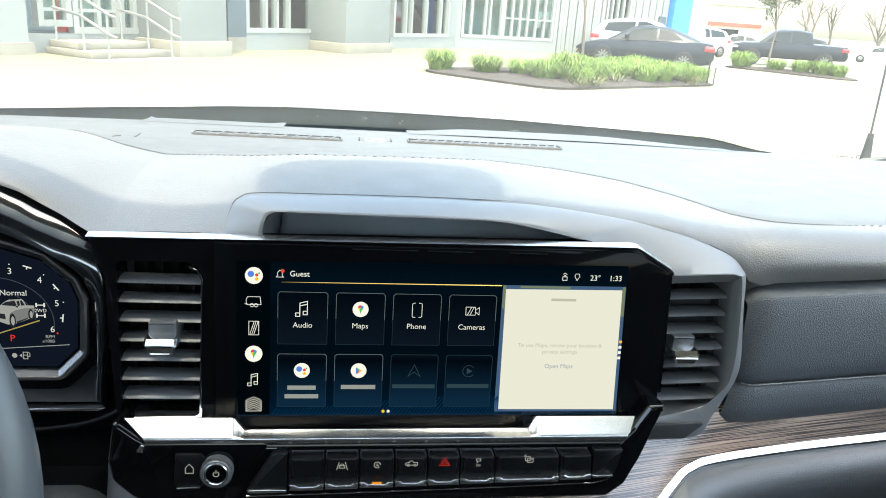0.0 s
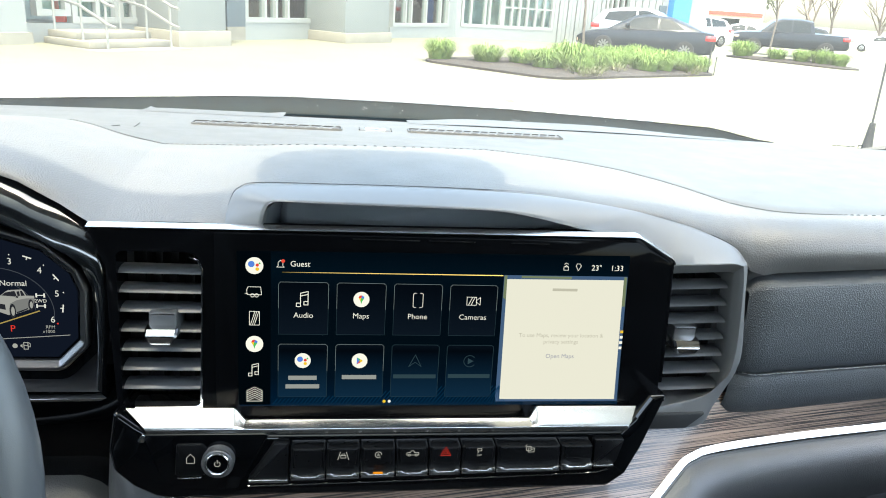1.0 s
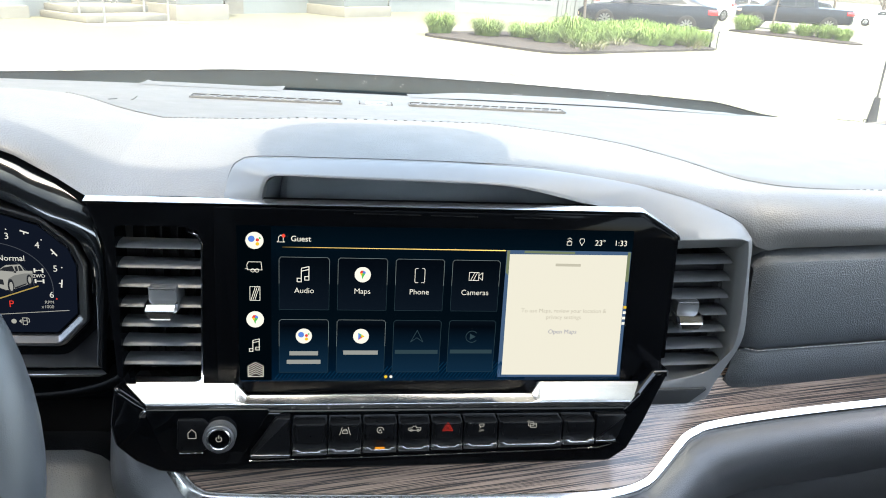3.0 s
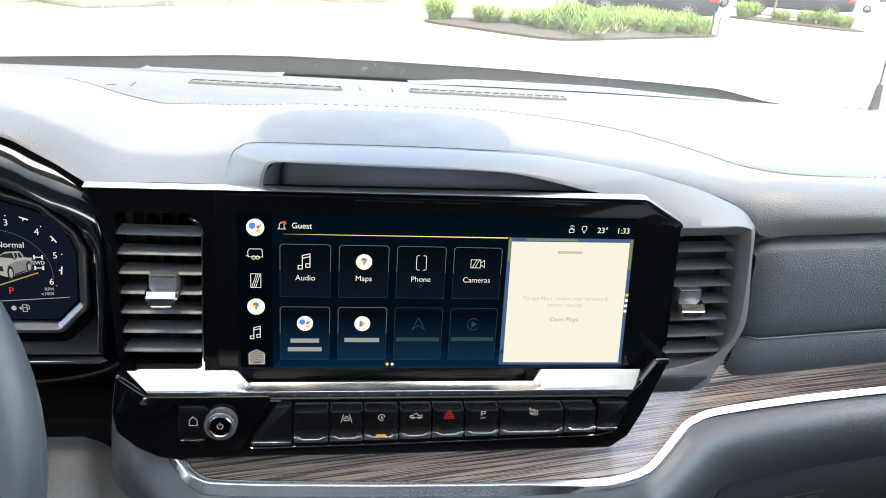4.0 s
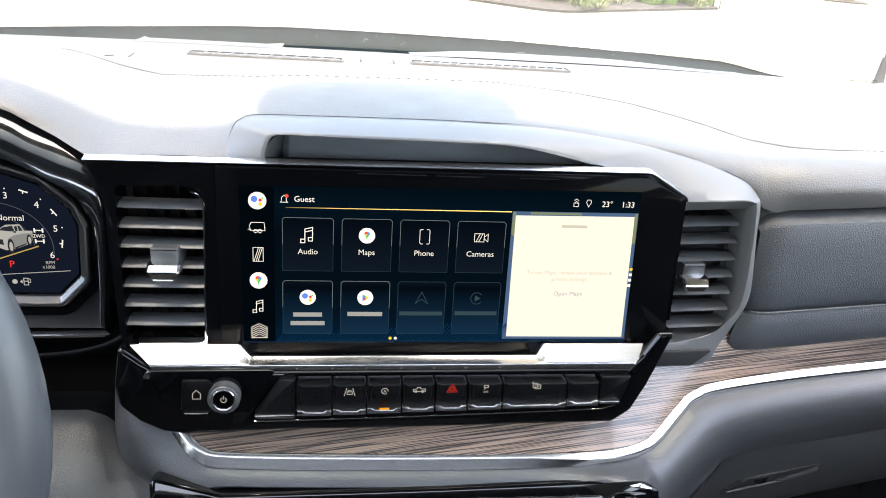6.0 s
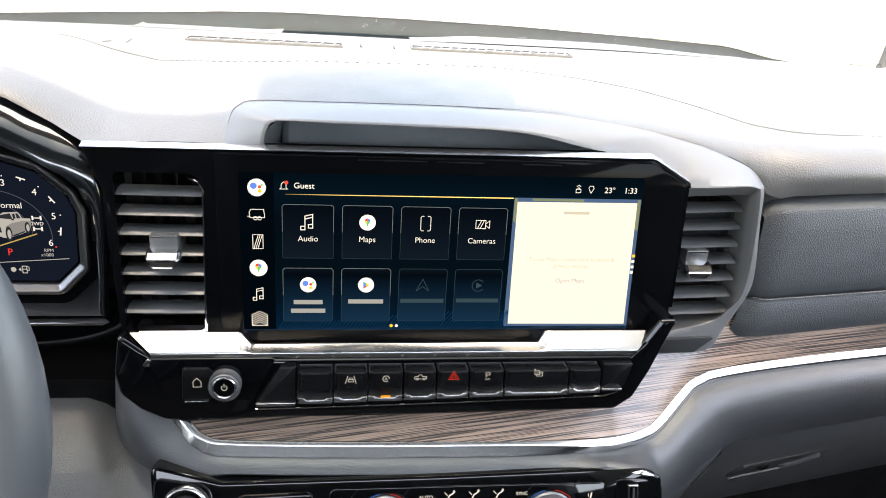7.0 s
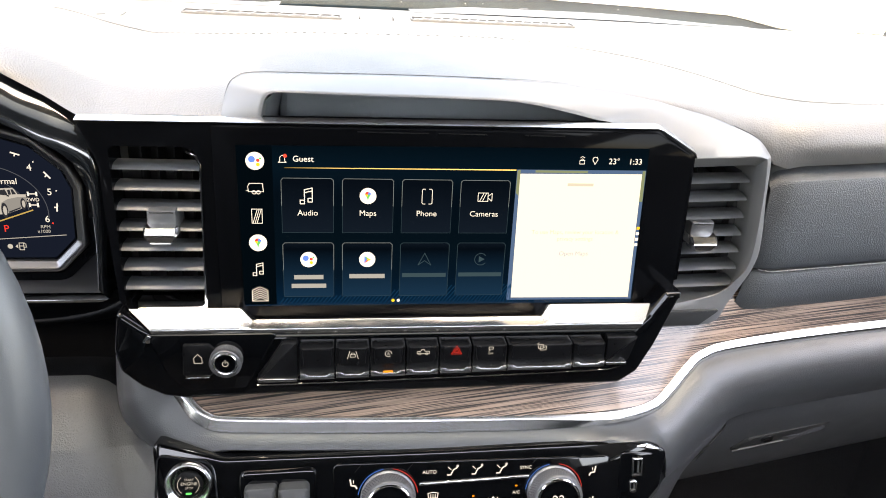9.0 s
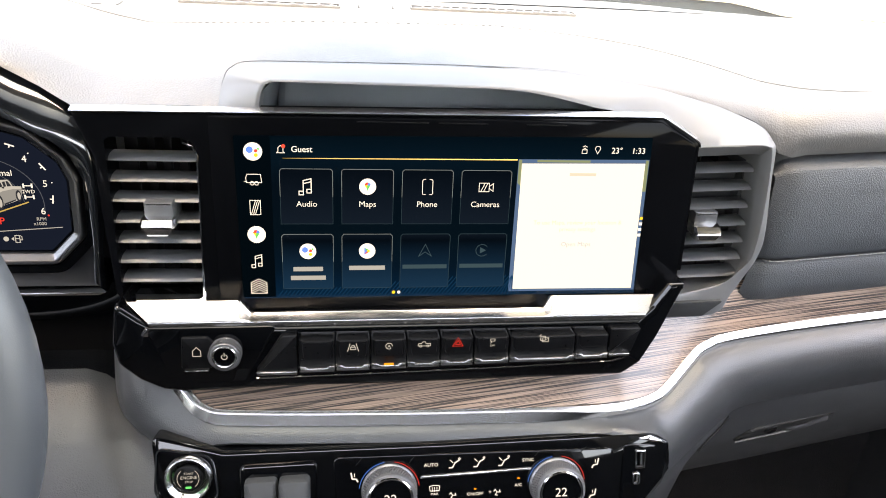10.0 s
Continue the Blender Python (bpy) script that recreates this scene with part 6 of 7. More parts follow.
part("truck_picture", bm, RIMG, cs, "small picture of a silver pickup", smooth=False)
bm = flat([(-0.2728, 0.0134), (-0.2681, 0.0162), (-0.2612, 0.0178), (-0.2552, 0.0179), (-0.2562, 0.0119), (-0.2598, 0.0100), (-0.2680, 0.0069), (-0.2734, 0.0053)], -0.0009, CM)
part("truck_picture_side", bm, PICGREY, cs, smooth=False)
bm = flat([(-0.2783, 0.0199), (-0.2752, 0.0223), (-0.2688, 0.0236), (-0.2675, 0.0200), (-0.2686, 0.0191)], -0.0008, CM)
flat([(-0.2675, 0.0230), (-0.2656, 0.0236), (-0.2651, 0.0198), (-0.2668, 0.0193)], -0.0008, CM, bm)
flat([(-0.2650, 0.0236), (-0.2636, 0.0238), (-0.2616, 0.0200), (-0.2644, 0.0197)], -0.0008, CM, bm)
flat([(-0.2840, 0.0141), (-0.2762, 0.0128), (-0.2758, 0.0086), (-0.2843, 0.0103)], -0.0007, CM, bm)
flat([(-0.2685, 0.0069), (-0.2600, 0.0103), (-0.2601, 0.0093), (-0.2686, 0.0055)], -0.0007, CM, bm)
flat([(-0.2680, 0.0197), (-0.2662, 0.0192), (-0.2669, 0.0181), (-0.2684, 0.0185)], -0.0007, CM, bm)
for cx, cy, rx, ry in ((-0.2711, 0.0078, 0.0023, 0.0057), (-0.2579, 0.0127, 0.0019, 0.0045)):
    flat([tuple(p) for p in ring_pts(cx, cy, rx, ry, n=20)], -0.0006, CM, bm)
part("truck_picture_dark", bm, PICDARK, cs, smooth=False)
bm = bmesh.new()
for cx, cy, rx, ry in ((-0.2709, 0.0076, 0.0013, 0.0036), (-0.2576, 0.0128, 0.0011, 0.0028)):
    flat([tuple(p) for p in ring_pts(cx, cy, rx, ry, n=12)], -0.0005, CM, bm)
part("truck_picture_rims", bm, RIMG, cs, smooth=False)
DIMRING = glow("picture_dim", (0.2, 0.24, 0.32), 0.05)
part("scale_ring", stroke([(-0.285 + 0.043 * math.cos(radians(a)), 0.006 + 0.0355 * math.sin(radians(a))) for a in range(-10, 121, 5)], 0.0005, -0.0013, CM), DIMRING, cs, smooth=False)
part("speed_ring", stroke([(-0.285 + 0.030 * math.cos(radians(a)), 0.006 + 0.0262 * math.sin(radians(a))) for a in range(5, 121, 5)], 0.0004, -0.0013, CM), DIMRING, cs, smooth=False)
# small keys on the side of the brow
for z in (0.026, 0.006):
    part("side_mark", block(-0.2068, 0.0095, z - 0.0035, -0.2056, 0.011, z + 0.0035), ICON, cluster)

# ---- steering wheel ----
wheel = thing("steering_wheel", (-0.372, -0.13, 0.0), "dark leather-wrapped steering wheel", "steering wheel")
WM = plane_frame(-0.17, 17, z0=-0.0202, x0=-0.375)
rim = [WM @ Vector((0.176 * math.cos(a), 0.176 * math.sin(a), 0)) for a in [2 * math.pi * k / 72 for k in range(72)]]
axis = (WM.to_3x3() @ Vector((0, 0, 1)))
part("rim", sweep(rim, [(0.0165 * math.cos(a), 0.0185 * math.sin(a)) for a in [2 * math.pi * k / 18 for k in range(18)]], up=axis, closed=True), WHEEL, wheel)
inner_ring = [WM @ Vector((0.1585 * math.cos(a), 0.1585 * math.sin(a), 0.006)) for a in [2 * math.pi * k / 72 for k in range(72)]]
part("rim_seam", sweep(inner_ring, [(0.0008 * math.cos(a), 0.0008 * math.sin(a)) for a in [k * math.pi / 3 for k in range(6)]], up=axis, closed=True), THREAD, wheel)
part("hub", plate([(-0.075, -0.07, 0.03), (0.075, -0.07, 0.03), (0.085, 0.045, 0.03), (-0.085, 0.045, 0.03)], -0.05, -0.005, WM, 0.012), WHEEL, wheel)
for q in ([(0.07, -0.02, 0.005), (0.165, -0.014, 0.003), (0.165, 0.016, 0.003), (0.07, 0.035, 0.005)], [(-0.07, 0.035, 0.005), (-0.165, 0.016, 0.003), (-0.165, -0.014, 0.003), (-0.07, -0.02, 0.005)], [(-0.03, -0.06, 0.005), (-0.022, -0.165, 0.003), (0.022, -0.165, 0.003), (0.03, -0.06, 0.005)]):
    part("spoke", plate(q, -0.03, -0.006, WM, 0.004), SATIN, wheel, "dark silver spoke")
part("column", tube([WM @ Vector((0, 0, -0.03)), WM @ Vector((0, -0.01, -0.16))], 0.045, 16), PLASTIC, wheel)

# ---- cabin shell ----


def shell(name, bm, material, label, category):
    return tagged(part(name, bm, material), label, category, kind="structure")


ROOFM = Matrix.Translation((0, 0, 0.60))
# the roof opening is assumed, out of view, to let sky light in
shell("ceiling", plate(box_outline(-0.68, -1.64, 0.72, -0.08), 0.0, 0.04, ROOFM, holes=[rounded(box_outline(-0.44, -1.3, 0.48, -0.2, 0.05))]), HEADLINER, "pale grey cloth headliner", "ceiling")
shell("wall_rear", block(-0.8, -1.66, -0.75, 0.84, -1.6, 0.42), SEATCLOTH, "dark rear wall of the cab", "wall")
for s, nm in ((-1, "wall_left"), (1, "wall_right")):
    x = 0.02 + 0.8 * s
    bm = block(x - 0.04, -1.6, -0.75, x + 0.04, 0.5, -0.02 if s < 0 else 0.05)
    shell(nm, bm, SEATCLOTH, "dark grey door panel of the truck", "door panel")
    for y0, y1 in ((-1.6, -1.3), (-0.75, -0.66)):
        shell("trim", block(x - 0.07 * (s > 0) - 0.0, y0, -0.03, x + 0.07 * (s < 0), y1, 0.62), HEADLINER, "pale roof pillar", "pillar")
    a, b = Vector((0.02 + 0.86 * s, 0.5, 0.03)), Vector((0.02 + 0.64 * s, -0.1, 0.62))
    pillar = sweep([a, a.lerp(b, 0.33) + Vector((0, 0, 0.008)), a.lerp(b, 0.66) + Vector((0, 0, 0.008)), b], [(-0.04, -0.03), (0.04, -0.03), (0.05, 0.02), (-0.03, 0.03)], up=Vector((-s, 0, 0)))
    shell("trim", pillar, HEADLINER, "pale windshield pillar", "pillar")
    shell("trim", block(0.02 + 0.62 * s, -1.6, 0.58, 0.02 + 0.72 * s, -0.06, 0.64), HEADLINER, "pale roof rail", "roof rail")

# unseen sunroof pane, added so the bar and gloss parts mirror bright sky
part("pane", plate(box_outline(-0.45, -1.31, 0.49, -0.19, 0.05), 0.042, 0.046, ROOFM), ROOFGLASS, tagged(thing("added_roof_window", (0.02, -0.75, 0.64), "added tinted glass sunroof, out of view, shut", "sunroof", kind="structure"), "added tinted glass sunroof, out of view, shut", "sunroof", kind="structure"))

# windshield: a curved pane with a dark band at its foot
def glass_point(x, t):
    c = (x - 0.02) / 0.76
    foot = Vector((x, 0.74 - 0.2 * c * c, 0.045 - 0.02 * c * c))
    head = Vector((0.02 + (x - 0.02) * 0.84, -0.06 - 0.06 * c * c, 0.615))
    return foot.lerp(head, t) + Vector((0, 0.03, 0.02)) * math.sin(t * math.pi)


ws = thing("windshield", (0.02, 0.7, 0.03), "clear curved truck windshield", "windshield", kind="structure")
bm = loft([[glass_point(x, t) for x in xs_between(-0.76, 0.8, 40)] for t in xs_between(0.0, 1.0, 20)])
pane = part("pane", bm, GLASS, ws)
pane.data.flip_normals()
if pane.data.polygons[300].normal.z > 0:
    pane.data.flip_normals()
pane.visible_shadow = False
# mirror and camera housing at the top of the glass
mr = thing("mirror_housing", (0.0, 0.03, 0.4), "black rear-view mirror and camera housing on the windshield", "mirror")
rows = []
for f, dz in ((0.55, -0.05), (0.85, -0.04), (1.0, -0.01), (1.0, 0.015), (0.9, 0.03)):
    rows.append([Vector((0.0 + 0.105 * f * math.copysign(abs(math.cos(a)) ** 0.7, math.cos(a)), 0.025 + (0.12 if math.sin(a) < 0 else 0.10) * f * math.sin(a), 0.41 + dz - 0.35 * 0.1 * f * math.sin(a))) for a in [2 * math.pi * k / 40 for k in range(40)]])
bm = loft(rows, closed=True)
bm.verts.ensure_lookup_table()
bm.faces.new(bm.verts[:40])
bm.faces.new(bm.verts[-40:])
part("housing", bm, RUBBER, mr)
part("stem", tube([Vector((0.0, 0.03, 0.42)), Vector((0.0, 0.04, 0.57))], 0.012, 10), RUBBER, mr)
# dark ceramic border along the foot of the glass
XB = xs_between(-0.74, 0.66, 60)


def border(x, top):
    y = glass_point(x, 0.0).y - 0.012
    z8 = chain(x * 1.06, COWL)
    z = 0.252 + (z8 - 0.252) * (y + 0.52) / 1.32
    drop = 0.03 - 0.012 * smoothstep(0.1, 0.6, x)
    return Vector((x, y, z - (0.0 if top else drop)))


COWL = [(-0.8, 0.03), (-0.6, 0.042), (-0.417, 0.056), (-0.231, 0.068), (-0.121, 0.072), (0.06, 0.072), (0.267, 0.07), (0.483, 0.062), (0.607, 0.055), (0.685, 0.034), (0.9, 0.02)]
part("border", loft([[border(x, True) for x in XB], [border(x, True) + Vector((0, 0.006, -0.002)) for x in XB], [border(x, False) for x in XB]]), FRIT, ws, "black ceramic border")

# small printed marking low on the glass, too small to read
bm = bmesh.new()
MARKM = plane_frame(0.53, 0)
for k, (x, z, n) in enumerate(((0.722, 0.0775, 5), (0.722, 0.0735, 2), (0.738, 0.0735, 3), (0.722, 0.0695, 4))):
    for j in range(n):
        stroke([(x + 0.0082 * j, z - 0.0002 * j), (x + 0.0082 * j + 0.0055, z - 0.0002 * j)], 0.0012, 0.0001 * k, MARKM, bm)
stroke(box_outline(0.7655, 0.0738, 0.7725, 0.0795), 0.0012, 0.0006, MARKM, bm, True)
part("glass_marking", bm, FRIT, ws, "tiny dark printed marking", smooth=False)
# pale dried spots on the border
rs = random.Random(12)
bm = bmesh.new()
for k in range(30):
    x = rs.choice((rs.uniform(-0.12, 0.14), rs.uniform(-0.05, 0.1), rs.uniform(-0.2, 0.45)))
    b = border(x, True)
    z = b.z - rs.uniform(0.003, 0.02)
    r = rs.choice((0.0003, 0.0004, 0.0005, 0.0009))
    ob_pts = [Vector((x + r * math.cos(q) * rs.uniform(0.7, 1.3), b.y - 0.0015, z + r * math.sin(q) * rs.uniform(0.5, 1.1))) for q in [k2 * 0.9 for k2 in range(7)]]
    bm.faces.new([bm.verts.new(q) for q in ob_pts])
part("spots", bm, HEADLINER, ws, "pale dried spots", smooth=False)["kind"] = "stuff"

# ---- front of the truck outside the glass ----
def cowl_top(x):
    return chain(x, COWL)


cowl = thing("cowl", (0.0, 0.8, 0.0), "black plastic cowl below the windshield, dusty and spotted", "cowl")
XC = xs_between(-0.78, 0.70, 60)
part("panel", loft([[Vector((x, 0.80 - 0.06 * (x / 0.78) ** 2 + d[0], cowl_top(x) + d[1])) for x in XC] for d in ((-0.06, -0.06), (-0.045, -0.032), (-0.02, -0.016), (0.0, -0.003), (0.012, 0.0), (0.03, -0.004), (0.06, -0.05))]), WIPER, cowl)
corner = [Vector(q) for q in ((0.79, 0.635, 0.040), (0.81, 0.628, 0.047), (0.835, 0.622, 0.058), (0.888, 0.62, 0.067), (0.97, 0.61, 0.07))]
part("corner_cover", loft([corner, [q + Vector((0, -0.004, -0.004)) for q in corner], [q + Vector((0, -0.002, -0.06)) for q in corner]]), WIPER, cowl)
wp = thing("wiper", (0.5, 0.77, 0.03), "black wiper arm parked at the foot of the windshield", "wiper")
arm = [Vector((x, 0.775 - 0.06 * (x / 0.78) ** 2, z)) for x, z in ((-0.35, 0.046), (0.0, 0.056), (0.3, 0.056), (0.5, 0.052), (0.6, 0.049), (0.65, 0.040), (0.70, 0.026))]
part("arm", sweep(spline(arm, 40), [(-0.006, -0.008), (-0.005, 0.004), (0.005, 0.004), (0.006, -0.008)], up=Vector((0, -0.2, 1))), WIPER, wp)
part("blade", sweep([p + Vector((0, -0.016, -0.004)) for p in spline(arm[:5], 30)], [(-0.002, -0.014), (-0.003, 0.0), (0.003, 0.0), (0.001, -0.014)], up=Vector((0, -0.2, 1))), RUBBER, wp)
# washer nozzle clip seen over the dash
nz = thing("washer_nozzle", (0.248, 0.66, 0.06), "small black clip at the foot of the windshield", "clip")
part("body", block(0.242, 0.66, 0.058, 0.258, 0.668, 0.072, 0.002), RUBBER, nz)
part("face", block(0.245, 0.657, 0.060, 0.255, 0.661, 0.068, 0.001), SATIN, nz)

hood = thing("truck_hood", (0.0, 1.5, -0.05), "pale painted truck hood with a raised centre", "hood")
rows = []
for y in (0.84, 0.9, 1.0, 1.2, 1.5, 1.8, 2.05, 2.12, 2.15):
    row = []
    for x in xs_between(-0.98, 1.02, 50):
        c = abs(x - 0.02)
        z = 0.028 - 0.055 * (y - 0.84) - 0.02 * c - 0.05 * smoothstep(0.8, 1.0, c) - 0.008 * smoothstep(0.45, 0.52, c)
        if y > 2.0:
            z -= (y - 2.0) ** 2 * 9
        row.append(Vector((x, y, z)))
    rows.append(row)
part("panel", loft(rows), PAINT, hood)
part("nose", loft([rows[-1], [p + Vector((0, 0.03, -0.3)) for p in rows[-1]], [p + Vector((0, 0.0, -0.75)) for p in rows[-1]]]), PAINT, hood)
for s in (-1, 1):
    part("fender", loft([[Vector((0.02 + s * (1.0 + d), y, z - 0.055 * (y - 0.84))) for y in (0.6, 0.84, 1.0, 1.4, 1.8, 2.1)] for d, z in ((-0.02, -0.04), (0.02, -0.06), (0.035, -0.1), (0.04, -0.6))]), PAINT, hood)
# antenna on the fender
an = thing("antenna", (1.066, 0.9, 0.0), "thin black whip antenna on the fender", "antenna")
b0, b1 = Vector((1.066, 0.9, 0.012)), Vector((1.058, 0.9, 0.45))
d = (b1 - b0).normalized()
part("mast", tube([b0, b1 + d * 0.2], 0.0022, 8), RUBBER, an)
part("base", lathe([(0.0, 0.055), (0.006, 0.055), (0.008, 0.03), (0.011, 0.0), (0.016, -0.012), (0.0, -0.012)], Matrix.Translation(b0), 16), RUBBER, an)
part("mount", block(0.95, 0.80, -0.03, 1.12, 0.98, 0.0, 0.01), WIPER, an)

# ================= outside =================
OFF[0] = Matrix.Identity(4)


def ground_z(x, y):
    return 0.14 - 0.012 * max(-60.0, min(60.0, x))


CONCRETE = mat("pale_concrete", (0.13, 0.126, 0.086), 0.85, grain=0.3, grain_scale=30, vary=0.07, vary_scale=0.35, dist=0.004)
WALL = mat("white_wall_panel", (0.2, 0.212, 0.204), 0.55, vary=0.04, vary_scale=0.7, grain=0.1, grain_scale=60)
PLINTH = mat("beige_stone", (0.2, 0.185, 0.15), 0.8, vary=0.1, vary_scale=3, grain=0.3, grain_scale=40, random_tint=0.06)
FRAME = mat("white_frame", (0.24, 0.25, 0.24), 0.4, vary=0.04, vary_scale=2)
DARKPANEL = mat("slate_panel", (0.055, 0.075, 0.09), 0.4, vary=0.1, vary_scale=2)
BLUE = mat("blue_panel", (0.03, 0.2, 0.62), 0.35, vary=0.05, vary_scale=2)
ROOM = mat("showroom_inside", (0.42, 0.46, 0.45), 0.8, vary=0.35, vary_scale=0.9)
RAIL = mat("pale_rail", (0.3, 0.3, 0.29), 0.35, metal=0.6, vary=0.05, vary_scale=5)
MULCH = mat("dark_mulch", (0.032, 0.026, 0.023), 0.95, grain=1.0, grain_scale=60, vary=0.35, vary_scale=8, dist=0.02)
BLADE = mat("grass_blade", (0.085, 0.16, 0.03), 0.75, spec=0.15, vary=0.35, vary_scale=7, second=(0.17, 0.24, 0.07), random_tint=0.2)
STRAW = mat("dry_grass_blade", (0.13, 0.135, 0.06), 0.7, vary=0.3, vary_scale=9)
BARK = mat("grey_bark", (0.11, 0.09, 0.075), 0.9, vary=0.3, vary_scale=12, grain=0.5, grain_scale=40)
LEAF = mat("olive_leaf", (0.06, 0.07, 0.035), 0.6, vary=0.4, vary_scale=3)
CARBLACK = mat("dark_car_paint", (0.012, 0.016, 0.022), 0.3, spec=0.25, coat=0.15, vary=0.1, vary_scale=3)
CARWHITE = mat("white_car_paint", (0.75, 0.76, 0.76), 0.3, coat=1.0, vary=0.03, vary_scale=3)
CARSILVER = mat("silver_car_paint", (0.45, 0.47, 0.48), 0.3, metal=0.5, coat=1.0, vary=0.04, vary_scale=3)
CARGLASS = mat("dark_car_glass", (0.012, 0.017, 0.018), 0.06, spec=0.3, vary=0.1, vary_scale=4)
TYRE = mat("tyre_rubber", (0.02, 0.02, 0.021), 0.8, vary=0.2, vary_scale=15)
ALLOY = mat("alloy_rim", (0.18, 0.18, 0.18), 0.3, metal=0.8, vary=0.06, vary_scale=12)
TAIL = mat("red_tail_lamp", (0.6, 0.02, 0.025), 0.2, coat=1.0, vary=0.1, vary_scale=20)
HEADL = mat("head_lamp", (0.7, 0.5, 0.35), 0.15, coat=1.0, vary=0.1, vary_scale=20)
REDSIGN = mat("red_band", (0.65, 0.06, 0.04), 0.5, vary=0.08, vary_scale=1)
TANWALL = mat("cream_far_wall", (0.6, 0.56, 0.46), 0.8, vary=0.06, vary_scale=0.3)
PANE = glass_mat("shop_pane", (0.72, 0.84, 0.81), 0.9, 1.5)

bm = bmesh.new()
gx = [-900, -200, -60, -30, -10, 0, 10, 20, 40, 60, 200, 900]
gy = [-600, -60, -10, 0, 10, 30, 60, 120, 400, 1500]
loft([[Vector((x, y, ground_z(x, y))) for x in gx] for y in gy], bm)
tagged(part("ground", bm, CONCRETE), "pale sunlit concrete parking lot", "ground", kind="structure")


# ---- dealership building: two runs of facade ----
def run_frame(x, y, angle):
    a = radians(angle)
    return Matrix(((math.cos(a), math.sin(a), 0, x), (math.sin(a), -math.cos(a), 0, y), (0, 0, 1, 0), (0, 0, 0, 1)))


def slab(M, u0, u1, d0, d1, z0, z1, bevel=0.0):
    """A block along a facade: u along it, d out towards the lot."""
    b = block(u0, d0, z0, u1, d1, z1, bevel)
    b.transform(M)
    return b


house = thing("dealership_building", (-1.0, 22.0, 0.1), "white showroom building with large windows and square columns", "building")
RA, RB = run_frame(-3.2, 18.5, 56), run_frame(4.24, 29.53, 25)
TOP = 6.5


def glazed(M, u0, u1, z0, z1, bars, rail=None):
    w = part("window", slab(M, u0, u1, -0.12, -0.1, z0, z1), PANE, house, "large shop window")
    w.visible_shadow = False
    f = 0.06
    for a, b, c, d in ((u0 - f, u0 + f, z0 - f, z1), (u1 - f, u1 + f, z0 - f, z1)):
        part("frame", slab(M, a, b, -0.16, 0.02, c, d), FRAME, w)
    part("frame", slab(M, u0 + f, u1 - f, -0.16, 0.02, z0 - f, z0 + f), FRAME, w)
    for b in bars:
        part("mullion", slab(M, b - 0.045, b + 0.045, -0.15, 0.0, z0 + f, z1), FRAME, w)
    if rail:
        part("transom", slab(M, u0 + f, u1 - f, -0.14, -0.02, rail - 0.03, rail + 0.03), FRAME, w)


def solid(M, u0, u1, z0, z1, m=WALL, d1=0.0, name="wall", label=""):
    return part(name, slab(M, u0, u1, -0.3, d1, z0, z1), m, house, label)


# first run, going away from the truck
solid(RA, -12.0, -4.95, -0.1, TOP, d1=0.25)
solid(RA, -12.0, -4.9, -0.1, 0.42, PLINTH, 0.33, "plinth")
glazed(RA, -4.5, -3.9, 0.75, 2.9, [], 1.0)
glazed(RA, -3.75, -2.75, 0.62, 2.9, [-3.2], 1.0)
glazed(RA, -2.65, -1.95, 0.62, 2.9, [-2.3], 1.0)
solid(RA, -4.95, -1.85, -0.1, 0.56)
solid(RA, -4.95, -1.85, 2.95, TOP)
solid(RA, 0.45, 1.1, 0.5, TOP, DARKPANEL, 0.05, "dark_panel", "slate grey panel")
solid(RA, 0.45, 1.1, -0.1, 0.5, PLINTH, 0.05, "plinth")
glazed(RA, 1.2, 5.4, 0.66, 3.2, [1.95, 2.4, 2.9, 3.95, 5.1])
solid(RA, 1.1, 5.5, -0.1, 0.6)
solid(RA, 1.1, 5.5, 3.25, TOP)
glazed(RA, 8.5, 12.6, 0.56, 3.2, [9.35, 9.75, 10.85, 12.0])
solid(RA, 8.3, 12.7, -0.1, 0.5)
solid(RA, 8.3, 12.7, 3.25, TOP)
solid(RA, 12.7, 13.35, -0.1, TOP)
# columns on stone feet
for u0, u1, d0, d1, z in ((-2.25, -0.85, -0.3, 1.2, 0.5), (3.85, 6.2, -0.3, 1.2, 0.42)):
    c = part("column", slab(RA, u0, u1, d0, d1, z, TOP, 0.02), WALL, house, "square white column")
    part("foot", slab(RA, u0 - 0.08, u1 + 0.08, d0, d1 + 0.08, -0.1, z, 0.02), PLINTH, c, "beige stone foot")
    for k in range(1, 5):
        part("joint", slab(RA, u0 - 0.004, u1 + 0.004, d0, d1 + 0.004, z + k * 1.15, z + k * 1.15 + 0.012), FRAME, c)
# second run, facing the lot
glazed(RB, 0.3, 2.2, 0.58, 3.4, [0.72, 1.4, 1.62], None)
glazed(RB, 2.3, 4.9, 0.58, 3.4, [2.75, 3.15, 3.55, 4.0, 4.45], 1.35)
solid(RB, -0.2, 5.0, -0.3, 0.52)
solid(RB, -0.2, 5.0, 3.45, TOP)
solid(RB, -0.2, 0.22, 0.52, 3.45)
for k in range(12):            # ribbed pale cladding
    u = 5.0 + k * 0.24
    solid(RB, u, u + 0.2, -0.3, TOP, WALL, 0.03 if k % 2 else 0.0, "cladding_strip")
glazed(RB, 8.0, 9.4, 0.4, 3.6, [8.3, 8.65, 9.0], 1.25)
for k in range(11):
    u = 9.5 + k * 0.22
    solid(RB, u, u + 0.19, -0.3, TOP, WALL, 0.03 if k % 2 else 0.0, "cladding_strip")
solid(RB, 7.88, 9.5, -0.3, 0.34)
